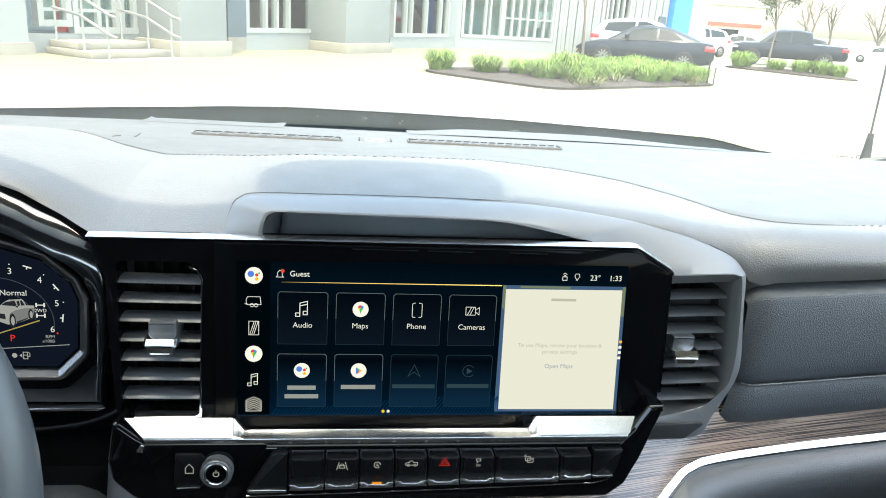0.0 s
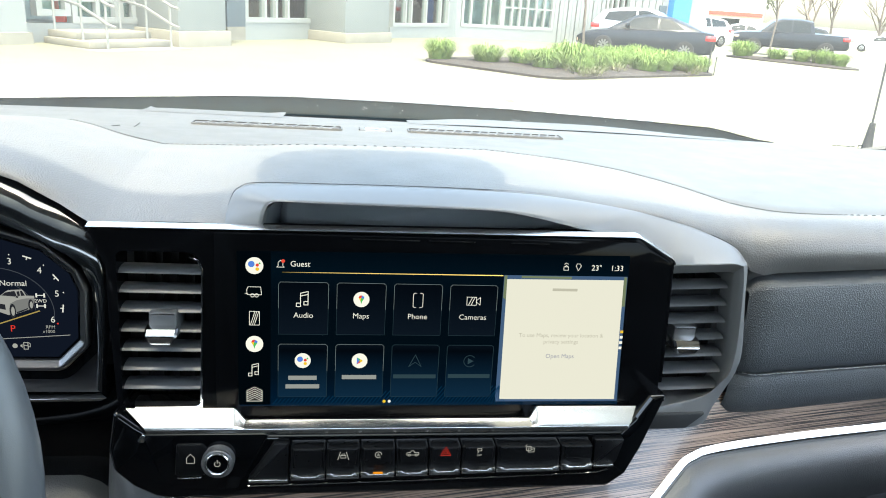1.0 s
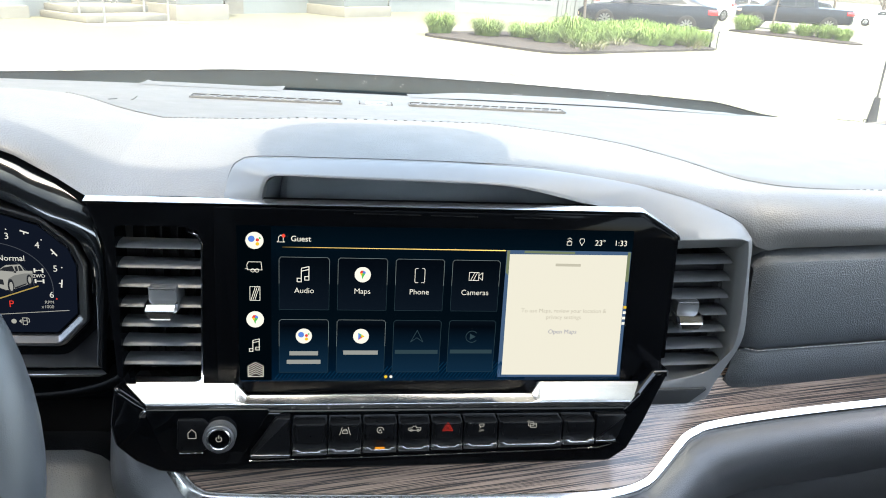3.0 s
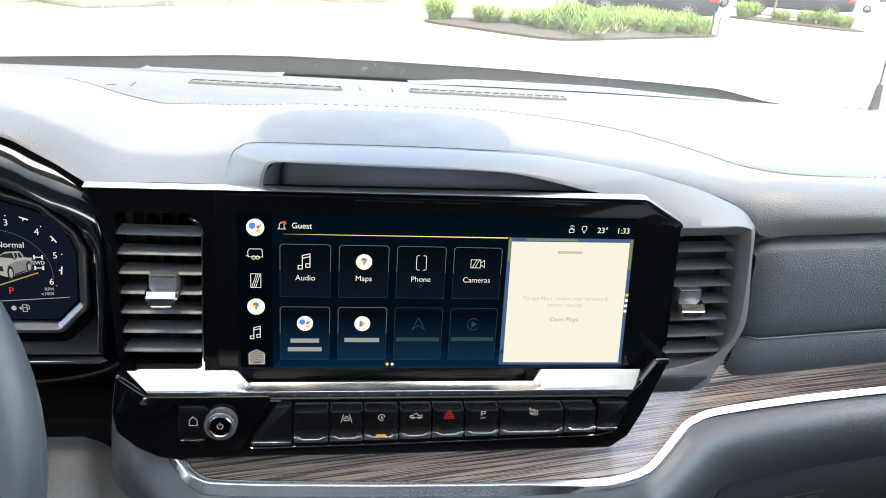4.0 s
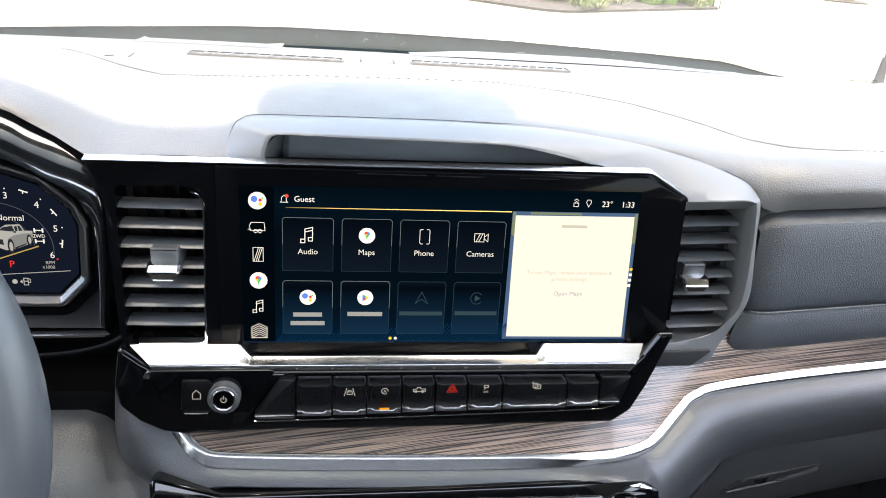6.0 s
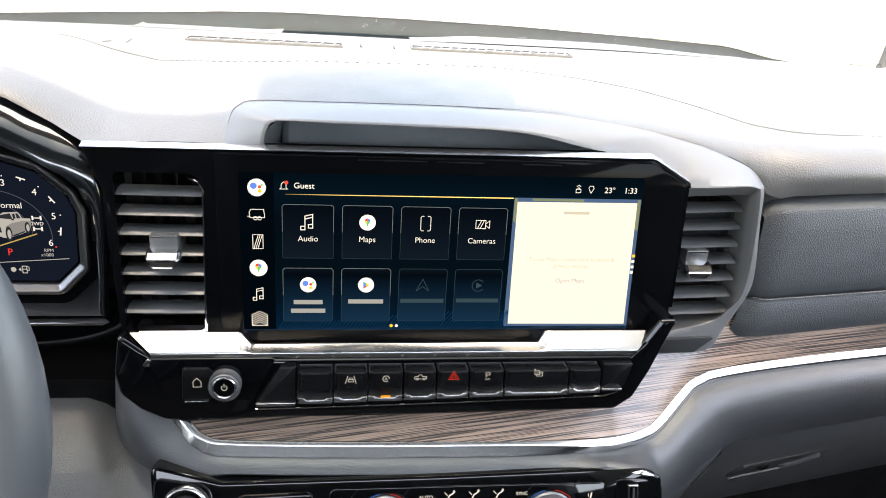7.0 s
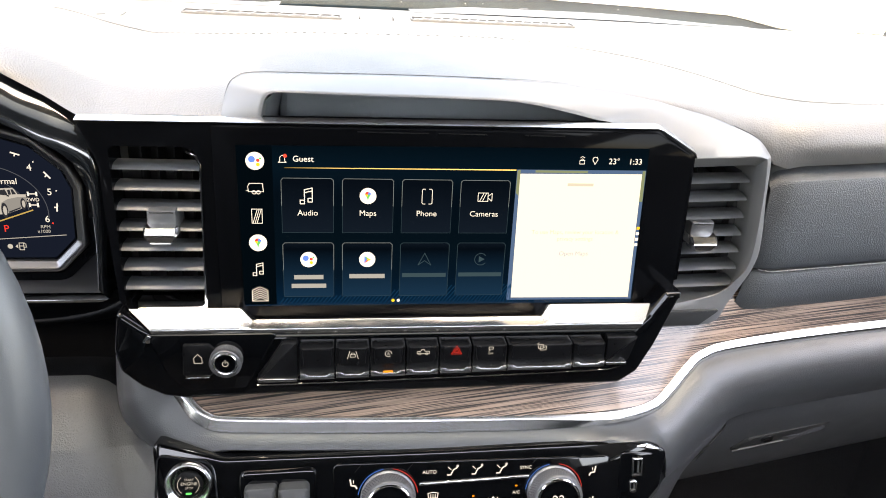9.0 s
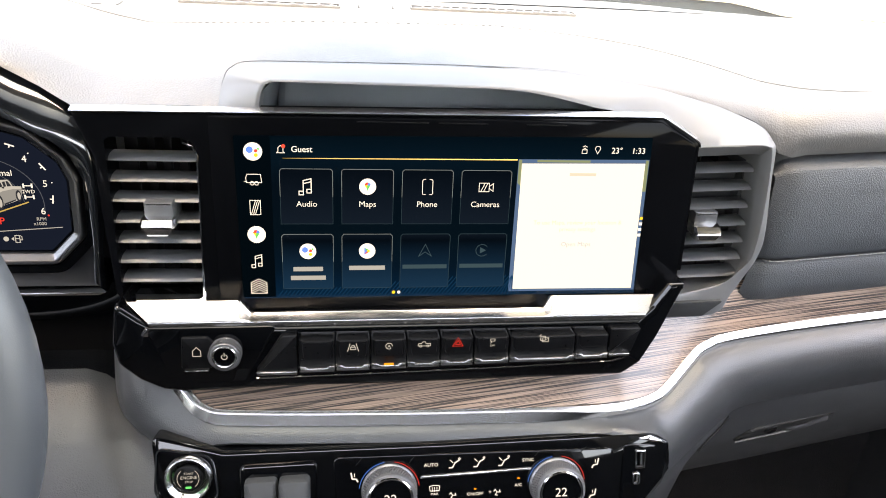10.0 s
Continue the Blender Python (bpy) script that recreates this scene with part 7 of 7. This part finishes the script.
solid(RB, 7.88, 9.5, 3.65, TOP)
solid(RB, 11.3, 11.75, 1.35, 1.9, DARKPANEL, 0.06, "dark_panel", "small dark opening")
solid(RB, 11.95, 13.15, -0.3, TOP, BLUE, 0.3, "blue_panel", "bright blue upright panel")
solid(RB, 13.15, 14.6, -0.3, TOP, WALL, 0.1)
# rooms behind the glass, and the roof
part("room_back", slab(RA, -12.0, 13.3, -5.2, -5.0, -0.1, TOP), ROOM, house, "dim showroom wall")
part("room_floor", slab(RA, -12.0, 13.3, -5.0, -0.3, 0.1, 0.3), ROOM, house, "dim showroom floor")
part("room_back", slab(RB, 0.0, 14.6, -6.2, -6.0, -0.1, TOP), ROOM, house, "dim showroom wall")
part("room_floor", slab(RB, 0.0, 14.6, -6.0, -0.3, 0.1, 0.3), ROOM, house, "dim showroom floor")
part("roof", slab(RA, -12.0, 13.3, -5.2, 0.3, TOP, TOP + 0.25), WALL, house)
part("roof", slab(RB, 0.0, 14.6, -6.2, 0.4, TOP, TOP + 0.25), WALL, house)
# showroom furniture glimpsed through the glass
for u, d, w, h, m in ((-2.9, -1.4, 0.35, 1.35, REDSIGN), (2.2, -2.6, 0.7, 1.1, CARSILVER), (4.4, -2.2, 0.8, 1.2, DARKPANEL), (10.3, -2.2, 0.9, 1.3, DARKPANEL)):
    st = thing("display_stand", RA @ Vector((u, d, 0.3)), "plain display stand inside the showroom", "display stand", "showroom stands")
    part("body", slab(RA, u - w / 2, u + w / 2, d - 0.2, d + 0.2, 0.3, 0.3 + h, 0.04), m, st)
    part("base", slab(RA, u - w / 2 - 0.05, u + w / 2 + 0.05, d - 0.25, d + 0.25, 0.301, 0.34), FRAME, st)

# entrance steps and railings
steps = thing("entrance_steps", RA @ Vector((-3.6, 0.8, 0.15)), "low beige stone steps at the entrance", "steps")
for k in range(3):
    part("step", slab(RA, -4.6 + 0.1 * k, -2.45 - 0.1 * k, 0.05, 1.75 - 0.45 * k, 0.0 if k == 0 else 0.2 + 0.13 * (k - 1), 0.2 + 0.13 * k, 0.015), PLINTH, steps)
for u0, u1 in ((-4.35, -4.2), (-2.85, -2.7)):
    r = thing("railing", RA @ Vector((u0, 0.6, 0.3)), "pale metal handrail beside the steps", "railing", "entrance railings")
    for z in (0.95, 1.3):
        part("rail", tube([RA @ Vector((u0, 0.15, z + 0.1)), RA @ Vector((u0, 0.9, z)), RA @ Vector((u0, 1.65, z - 0.3)), RA @ Vector((u0, 1.85, z - 0.34))], 0.028, 10, up=Vector((0.1, 0.1, 1))), RAIL, r)
    for d, z0, z1 in ((0.2, 0.4, 1.4), (0.95, 0.3, 1.3), (1.6, 0.15, 1.02)):
        part("post", tube([RA @ Vector((u0, d, z0)), RA @ Vector((u0, d, z1))], 0.024, 10), RAIL, r)


# ---- parked cars ----
def wheel_parts(parent, M, x, y, r, w, rim=ALLOY):
    WMx = M @ Matrix.Translation((x, y, r)) @ Matrix.Rotation(radians(90 if y < 0 else -90), 4, "X")
    h = w / 2
    wl_ = part("wheel", lathe([(r * 0.62, h), (r * 0.72, h), (r * 0.95, h * 0.9), (r, h * 0.6), (r, -h * 0.6), (r * 0.9, -h), (r * 0.6, -h)], WMx, 28), TYRE, parent)
    part("rim", lathe([(r * 0.64, h * 0.95), (r * 0.58, h * 0.7), (r * 0.5, h * 0.3), (0.0, h * 0.25)], WMx, 28), CARGLASS, wl_)
    bm = bmesh.new()
    for k in range(10):
        a = 2 * math.pi * k / 10
        q = [(r * 0.1, -0.02), (r * 0.62, -0.035), (r * 0.62, 0.035), (r * 0.1, 0.02)]
        R = WMx @ Matrix.Rotation(a, 4, "Z")
        plate([(p[0], p[1]) for p in q], h * 0.3, h * 0.85, R, bm=bm)
    part("spokes", bm, rim, wl_, smooth=False)


def car(name, M, secs, cabin, paint, label, group, wheels, wr, roof_paint=None, windows=()):
    """secs: (x, low z, high z, half width) along the body; cabin: (x, base z, roof z, base half width, roof half width)."""
    ob = thing(name, M.translation, label, "car", group)
    rows = []
    for x, lo, hi, w in secs:
        half = [(w * 0.86, lo), (w * 0.97, lo + 0.06), (w, lo + (hi - lo) * 0.42), (w * 0.985, lo + (hi - lo) * 0.75), (w * 0.93, hi - 0.03), (w * 0.8, hi), (w * 0.4, hi + 0.02)]
        rows.append([M @ Vector((x, s * y, z)) for s, h in ((1, half), (-1, list(reversed(half)))) for y, z in h])
    bm = loft(rows, closed=True)
    bm.verts.ensure_lookup_table()
    m = len(rows[0])
    bm.faces.new(bm.verts[:m])
    bm.faces.new(bm.verts[-m:])
    body = part("body", bm, paint, ob)
    rows = []
    for x, b, t, wb, wt in cabin:
        half = [(wb, b), (wb * 0.4 + wt * 0.6, b + (t - b) * 0.6), (wt, t - 0.06 * (t > b + 0.1)), (wt * 0.75, t), (wt * 0.3, t + 0.015)]
        rows.append([M @ Vector((x, s * y, z)) for s, h in ((1, half), (-1, list(reversed(half)))) for y, z in h])
    bm = loft(rows, closed=True)
    part("cabin", bm, roof_paint or paint, ob)
    for pts in windows:
        for s in (1, -1):
            bm = bmesh.new()
            q = []
            for x, f, in pts:
                k = [c for c in cabin]
                wb = chain(x, [(c[0], c[3]) for c in sorted(k)])
                wt = chain(x, [(c[0], c[4]) for c in sorted(k)])
                b = chain(x, [(c[0], c[1]) for c in sorted(k)])
                t = chain(x, [(c[0], c[2]) for c in sorted(k)])
                h = b + (t - b) * f
                g = min(f / 0.6, 1.0)
                mid = wb * 0.4 + wt * 0.6
                y = wb + (mid - wb) * g if f <= 0.6 else mid + (wt - mid) * (f - 0.6) / 0.4
                q.append(M @ Vector((x, s * (y + 0.012), h)))
            bm.faces.new([bm.verts.new(p) for p in q])
            part("side_window", bm, CARGLASS, ob, smooth=False)
    for x in wheels:
        for s in (-1, 1):
            wheel_parts(ob, M, x, s * (secs[len(secs) // 2][3] - 0.1), wr, 0.22)
    for s in (-1, 1):
        e = secs[1]
        part("tail_lamp", _block(M, e[0] - 0.09, s * e[3] * 0.58, e[2] - 0.27, e[0] + 0.26, s * e[3] * 1.05, e[2] - 0.09, 0.03), TAIL, ob, "red tail lamp")
        e = secs[-1]
        part("head_lamp", _block(M, e[0] - 0.35, s * e[3] * 0.6, e[2] - 0.2, e[0] - 0.02, s * e[3] * 1.05, e[2] - 0.08, 0.03), HEADL, ob, "pale head lamp")
        part("door_mirror", _block(M, cabin[-1][0] - 0.75, s * (secs[len(secs) // 2][3] - 0.04), cabin[0][1] + 0.02, cabin[-1][0] - 0.6, s * (secs[len(secs) // 2][3] + 0.16), cabin[0][1] + 0.16, 0.03), paint, ob)
    return ob


def _block(M, *a):
    b = block(*a)
    b.transform(M)
    return b


def heading(x, y, angle):
    return Matrix.Translation((x, y, ground_z(x, y))) @ Matrix.Rotation(radians(angle), 4, "Z")


SEDAN = [(-2.4, 0.42, 0.86, 0.72), (-2.3, 0.28, 0.99, 0.84), (-1.9, 0.22, 1.03, 0.9), (-1.0, 0.2, 0.99, 0.92), (0.2, 0.2, 0.95, 0.92), (1.0, 0.2, 0.92, 0.92), (1.7, 0.22, 0.84, 0.89), (2.2, 0.26, 0.72, 0.8), (2.4, 0.36, 0.6, 0.66)]
SEDAN_CAB = [(-2.0, 0.98, 1.0, 0.78, 0.66), (-1.45, 0.98, 1.22, 0.8, 0.62), (-0.8, 0.97, 1.42, 0.82, 0.58), (-0.1, 0.95, 1.46, 0.83, 0.58), (0.4, 0.93, 1.4, 0.83, 0.6), (0.9, 0.91, 1.15, 0.82, 0.68), (1.3, 0.89, 0.92, 0.78, 0.7)]
SEDAN_WIN = ([(-1.35, 0.2), (-0.45, 0.08), (-0.45, 0.86), (-0.85, 0.82)], [(-0.38, 0.08), (0.85, 0.12), (0.42, 0.8), (-0.05, 0.88), (-0.38, 0.87)])
car("sedan", heading(10.75, 26.2, 156), SEDAN, SEDAN_CAB, CARBLACK, "black four-door sedan parked behind the planted island", "parked cars", (-1.4, 1.4), 0.335, windows=SEDAN_WIN)
SUV = [(-2.25, 0.45, 1.0, 0.8), (-2.15, 0.3, 1.12, 0.88), (-1.0, 0.26, 1.1, 0.92), (0.3, 0.26, 1.06, 0.92), (1.2, 0.26, 1.04, 0.92), (1.9, 0.3, 0.95, 0.88), (2.25, 0.42, 0.75, 0.74)]
SUV_CAB = [(-2.15, 1.08, 1.15, 0.82, 0.76), (-1.85, 1.08, 1.55, 0.84, 0.66), (-1.0, 1.08, 1.7, 0.85, 0.64), (0.0, 1.06, 1.7, 0.85, 0.64), (0.5, 1.04, 1.56, 0.84, 0.66), (1.2, 1.02, 1.06, 0.8, 0.72)]
SUV_WIN = ([(-1.75, 0.2), (-0.5, 0.08), (-0.5, 0.85), (-1.6, 0.8)], [(-0.42, 0.08), (0.85, 0.14), (0.4, 0.78), (-0.05, 0.86), (-0.42, 0.86)])
car("sport_utility_car", heading(12.3, 29.8, 332), SUV, SUV_CAB, CARSILVER, "silver sport utility car parked beyond the sedan", "parked cars", (-1.35, 1.35), 0.36, windows=SUV_WIN)
# pickup: cab and open bed
PICK = [(-2.85, 0.55, 1.12, 0.86), (-2.75, 0.5, 1.22, 0.96), (-1.2, 0.45, 1.24, 1.0), (-0.6, 0.42, 1.22, 1.0), (0.6, 0.42, 1.2, 1.0), (1.3, 0.42, 1.18, 1.0), (2.3, 0.46, 1.12, 0.98), (2.75, 0.55, 1.02, 0.88)]
PICK_CAB = [(-1.15, 1.2, 1.24, 0.9, 0.8), (-1.0, 1.2, 1.82, 0.92, 0.72), (-0.4, 1.2, 1.9, 0.92, 0.7), (0.5, 1.19, 1.88, 0.92, 0.7), (0.9, 1.18, 1.72, 0.92, 0.72), (1.45, 1.16, 1.2, 0.88, 0.78)]
PICK_WIN = ([(-0.9, 0.1), (-0.05, 0.08), (-0.05, 0.86), (-0.85, 0.84)], [(0.03, 0.08), (1.15, 0.14), (0.75, 0.8), (0.03, 0.86)])
pk = car("pickup_truck", heading(23.0, 37.3, 158), PICK, PICK_CAB, CARBLACK, "black crew-cab pickup parked beyond the second island", "parked cars", (-1.75, 1.75), 0.42, windows=PICK_WIN)
far_cars = [(26, 48, 150, SEDAN, SEDAN_CAB, SEDAN_WIN, CARWHITE, "sedan", "white sedan parked far off"), (21.0, 44.0, 200, SUV, SUV_CAB, SUV_WIN, CARWHITE, "sport_utility_car", "white sport utility car parked far off"),
            (34.0, 56, 160, SUV, SUV_CAB, SUV_WIN, CARSILVER, "sport_utility_car", "silver sport utility car parked far off"), (47, 62, 140, SEDAN, SEDAN_CAB, SEDAN_WIN, CARWHITE, "sedan", "white sedan parked far off"),
            (42.0, 66, 150, SUV, SUV_CAB, SUV_WIN, CARBLACK, "sport_utility_car", "dark sport utility car parked far off"), (56, 72, 150, SEDAN, SEDAN_CAB, SEDAN_WIN, CARSILVER, "sedan", "silver sedan parked far off")]
for x, y, a, s_, c_, w_, p_, n_, l_ in far_cars:
    car(n_, heading(x, y, a), s_, c_, p_, l_, "parked cars", (-1.38, 1.38), 0.34, windows=w_)


# ---- planted islands ----
def island(name, pts, label):
    isl = thing(name, (*pts[0][:2], ground_z(*pts[0][:2])), label, "planting bed", "planted islands")
    p2 = rounded([(x, y, 0.8) for x, y in pts], 6)
    cx, cy = sum(p.x for p in p2) / len(p2), sum(p.y for p in p2) / len(p2)
    rings = []
    for f, dz in ((1.0, -0.02), (1.0, 0.05), (0.93, 0.09), (0.7, 0.13), (0.35, 0.16)):
        rings.append([Vector((cx + (p.x - cx) * f, cy + (p.y - cy) * f, ground_z(cx + (p.x - cx) * f, 0) + dz + 0.02 * noise.noise(Vector((p.x * 3 * f, p.y * 3 * f, f * 5))) * (dz > 0.05))) for p in p2])
    bm = loft(rings, closed=True)
    bm.verts.ensure_lookup_table()
    bm.faces.new(bm.verts[-len(p2):])
    part("mulch", bm, MULCH, isl, "dark mulch")
    return isl


island("planted_island", [(1.5, 16.8), (4.2, 14.4), (9.9, 18.9), (10.3, 20.3), (8.0, 21.5), (3.2, 18.6)], "kerbless island of dark mulch with grasses")
island("planted_island", [(16.2, 31.5), (19.6, 27.4), (21.0, 27.9), (18.6, 32.2)], "smaller island of dark mulch with grasses")


def grass_mesh(seed, n=620, tall=0.62, dry=False):
    rnd = random.Random(seed)
    bm = bmesh.new()
    for k in range(n):
        a, r0 = rnd.uniform(0, 2 * math.pi), 0.24 * math.sqrt(rnd.random())
        h = tall * rnd.uniform(0.5, 1.0) * (1.0 - 0.9 * r0)
        lean = rnd.uniform(0.1, 0.32)
        w = rnd.uniform(0.004, 0.008)
        d = Vector((math.cos(a), math.sin(a), 0))
        s = Vector((-d.y, d.x, 0)) * w
        base = d * r0
        pts = [base, base + d * lean * 0.2 + Vector((0, 0, h * 0.55)), base + d * lean * 0.6 + Vector((0, 0, h * 0.92)), base + d * lean * 1.15 + Vector((0, 0, h * rnd.uniform(0.55, 0.9)))]
        v = [(bm.verts.new(p - s * q), bm.verts.new(p + s * q)) for p, q in zip(pts[:3], (0.8, 1.0, 0.7))]
        tip = bm.verts.new(pts[3])
        for (a0, a1), (b0, b1) in zip(v, v[1:]):
            bm.faces.new((a0, a1, b1, b0))
        bm.faces.new((v[2][0], v[2][1], tip))
    me = bpy.data.meshes.new("grass_clump")
    bm.to_mesh(me)
    bm.free()
    me.materials.append(STRAW if dry else BLADE)
    return me


CLUMPS = [grass_mesh(k) for k in (1, 2, 3)]
DRY = grass_mesh(9, 90, 0.3, True)
rnd = random.Random(4)


def clump(x, y, s, me=None, dry=False):
    ob = new("grass_clump", me or rnd.choice(CLUMPS))
    ob.matrix_basis = Matrix.Translation((x, y, ground_z(x, y) + 0.06)) @ Matrix.Rotation(rnd.uniform(0, 6.28), 4, "Z") @ Matrix.Diagonal((s * 1.15, s * 1.15, s * 0.95 * rnd.uniform(0.9, 1.1), 1))
    tagged(ob, "dry straw-coloured grass tuft in the mulch" if dry else "bright green arching ornamental grass clump in the mulch", "grass", "grass clumps")


for x, y, s in ((2.15, 17.0, 0.95), (3.2, 16.7, 1.0), (4.0, 16.7, 0.9), (4.4, 16.0, 1.0), (4.75, 17.0, 0.85), (5.0, 16.2, 1.25), (5.4, 17.3, 1.15), (5.75, 16.5, 0.95), (6.1, 18.0, 1.0), (6.6, 17.6, 0.95),
                (6.95, 18.7, 1.2), (7.35, 17.6, 1.15), (7.6, 18.6, 1.25), (8.0, 18.1, 1.1), (8.35, 18.9, 1.05), (8.8, 18.6, 0.95), (9.15, 19.4, 1.0), (9.5, 19.1, 0.9), (5.1, 15.6, 0.8), (8.0, 19.8, 1.1)):
    clump(x, y, s)
for x, y, s in ((17.2, 31.0, 1.35), (18.2, 29.9, 1.1), (18.9, 29.2, 1.15), (19.4, 28.6, 1.2), (19.9, 28.2, 1.1), (17.6, 31.5, 1.2)):
    clump(x, y, s)
for x, y in ((5.0, 15.3), (5.4, 15.6), (6.3, 16.7), (8.9, 18.2)):
    clump(x, y, 1.0, DRY, True)
for x, y in ((9.75, 19.0), (19.1, 28.6)):
    mk = thing("marker_post", (x, y, ground_z(x, y)), "thin dark marker post at the edge of the bed", "post")
    part("post", block(x - 0.02, y - 0.02, ground_z(x, y), x + 0.02, y + 0.02, ground_z(x, y) + 0.62, 0.004), RUBBER, mk)
    part("cap", block(x - 0.028, y - 0.028, ground_z(x, y) + 0.62, x + 0.028, y + 0.028, ground_z(x, y) + 0.65, 0.004), RUBBER, mk)


# ---- trees ----
def tree(x, y, height, trunk, seed, label, levels=4, spread=0.5, leaves=0, first=0.4, stout=0.55):
    rn = random.Random(seed)
    z = ground_z(x, y)
    ob = thing("tree", (x, y, z), label, "tree", "trees round the lot")
    bm_t, bm_b, tips = bmesh.new(), bmesh.new(), []

    def grow(p, d, length, r, level, bm):
        n = 4
        path, dirs = [p], d.copy()
        for k in range(n):
            dirs = (dirs + Vector((rn.uniform(-1, 1), rn.uniform(-1, 1), rn.uniform(-0.2, 0.5))) * 0.12).normalized()
            path.append(path[-1] + dirs * length / n)
        m = 6 if level < 2 else 4
        rows = []
        for k, q in enumerate(path):
            rr = r * (1 - 0.55 * k / n)
            a = dirs.orthogonal().normalized()
            b = dirs.cross(a)
            rows.append([q + a * rr * math.cos(6.283 * j / m) + b * rr * math.sin(6.283 * j / m) for j in range(m)])
        loft(rows, bm, closed=True)
        if level >= levels:
            tips.append(path[-1])
            return
        for k in range(rn.choice((3, 4)) if level else 6):
            f = rn.uniform(first if level == 0 else 0.3, 1.0)
            i = min(int(f * n), n - 1)
            q = path[i].lerp(path[i + 1], f * n - i)
            ax = Vector((rn.uniform(-1, 1), rn.uniform(-1, 1), 0.0)).normalized()
            grow(q, (dirs + ax * spread * rn.uniform(0.8, 1.7)).normalized(), length * rn.uniform(0.42, 0.62), r * (1 - 0.55 * f) * stout, level + 1, bm_b)

    grow(Vector((x, y, z)), Vector((0, 0, 1)), height * 0.72, trunk, 0, bm_t)
    part("trunk", bm_t, BARK, ob)
    part("limbs", bm_b, BARK, ob)
    if leaves:
        bm = bmesh.new()
        for t in tips:
            for k in range(leaves):
                p = t + Vector((rn.gauss(0, 0.4), rn.gauss(0, 0.4), rn.gauss(0, 0.35)))
                a = Vector((rn.uniform(-1, 1), rn.uniform(-1, 1), rn.uniform(-1, 1))).normalized() * 0.13
                b = a.orthogonal().normalized() * 0.07
                bm.faces.new([bm.verts.new(q) for q in (p - a, p + b, p + a, p - b)])
        part("crown", bm, LEAF, ob, "olive leaves", smooth=False)["kind"] = "stuff"
    return ob


tree(5.95, 18.2, 4.2, 0.04, 3, "slim young bare tree in the planted island", 3, 0.35, first=0.5)
tree(18.0, 30.2, 4.5, 0.05, 5, "slim young bare tree in the smaller island", 3, 0.35, first=0.6)
tree(44.2, 74.5, 6.6, 0.16, 7, "olive evergreen tree by the far shops", 3, 0.55, leaves=60, first=0.45)
for k, (x, y, h) in enumerate(((47.9, 74.5, 7.5), (51.2, 75.5, 7.0), (55.4, 74.0, 9.0), (58.5, 78.0, 8.5), (53.2, 84.0, 8.5))):
    tree(x, y, h, 0.17, 20 + k, "bare leafless tree at the far edge of the lot", 4, 0.6, first=0.25, stout=0.68)

# low cream shops with a red band, far off
shop = thing("far_shop", (32.0, 78.0, -0.3), "low cream shop with a red band, far off", "building")
RS = run_frame(24.0, 70.0, -8)
part("wall", slab(RS, 0.0, 15.0, -8.0, 0.0, -0.8, 3.7), TANWALL, shop)
part("red_band", slab(RS, 9.8, 14.8, 0.0, 0.25, 1.85, 2.2), REDSIGN, shop, "red band")
part("roof", slab(RS, -0.2, 15.2, -8.2, 0.3, 3.7, 3.9), FRAME, shop)
for k in range(3):
    part("window", slab(RS, 2.0 + k * 4.1, 4.6 + k * 4.1, -0.05, 0.03, 0.3, 1.6), CARGLASS, shop)
guard = thing("guard_rail", (70, 80, -0.6), "pale metal guard rail along the far road", "guard rail")
part("beam", tube([Vector((52, 84, ground_z(52, 0) + 0.6)), Vector((75, 84, ground_z(75, 0) + 0.6)), Vector((110, 84, ground_z(110, 0) + 0.6))], 0.12, 8), RAIL, guard)
for k in range(8):
    x = 53 + k * 8
    part("post", block(x - 0.07, 83.9, ground_z(x, 0), x + 0.07, 84.1, ground_z(x, 0) + 0.7), RAIL, guard)

# thin marker stake at the corner of the planted island
stake = thing("marker_stake", (9.99, 19.09, ground_z(9.99, 19.09)), "thin dark marker stake at the corner of the planted island", "stake")
gz = ground_z(9.99, 19.09)
part("rod", tube([Vector((9.99, 19.09, gz - 0.02)), Vector((9.985, 19.09, gz + 0.28)), Vector((9.992, 19.09, gz + 0.47))], 0.016, 8), WIPER, stake)
part("cap", lathe([(0.0, 0.035), (0.02, 0.03), (0.026, 0.0), (0.0, 0.0)], Matrix.Translation((9.992, 19.09, gz + 0.46)), 10), WIPER, stake)
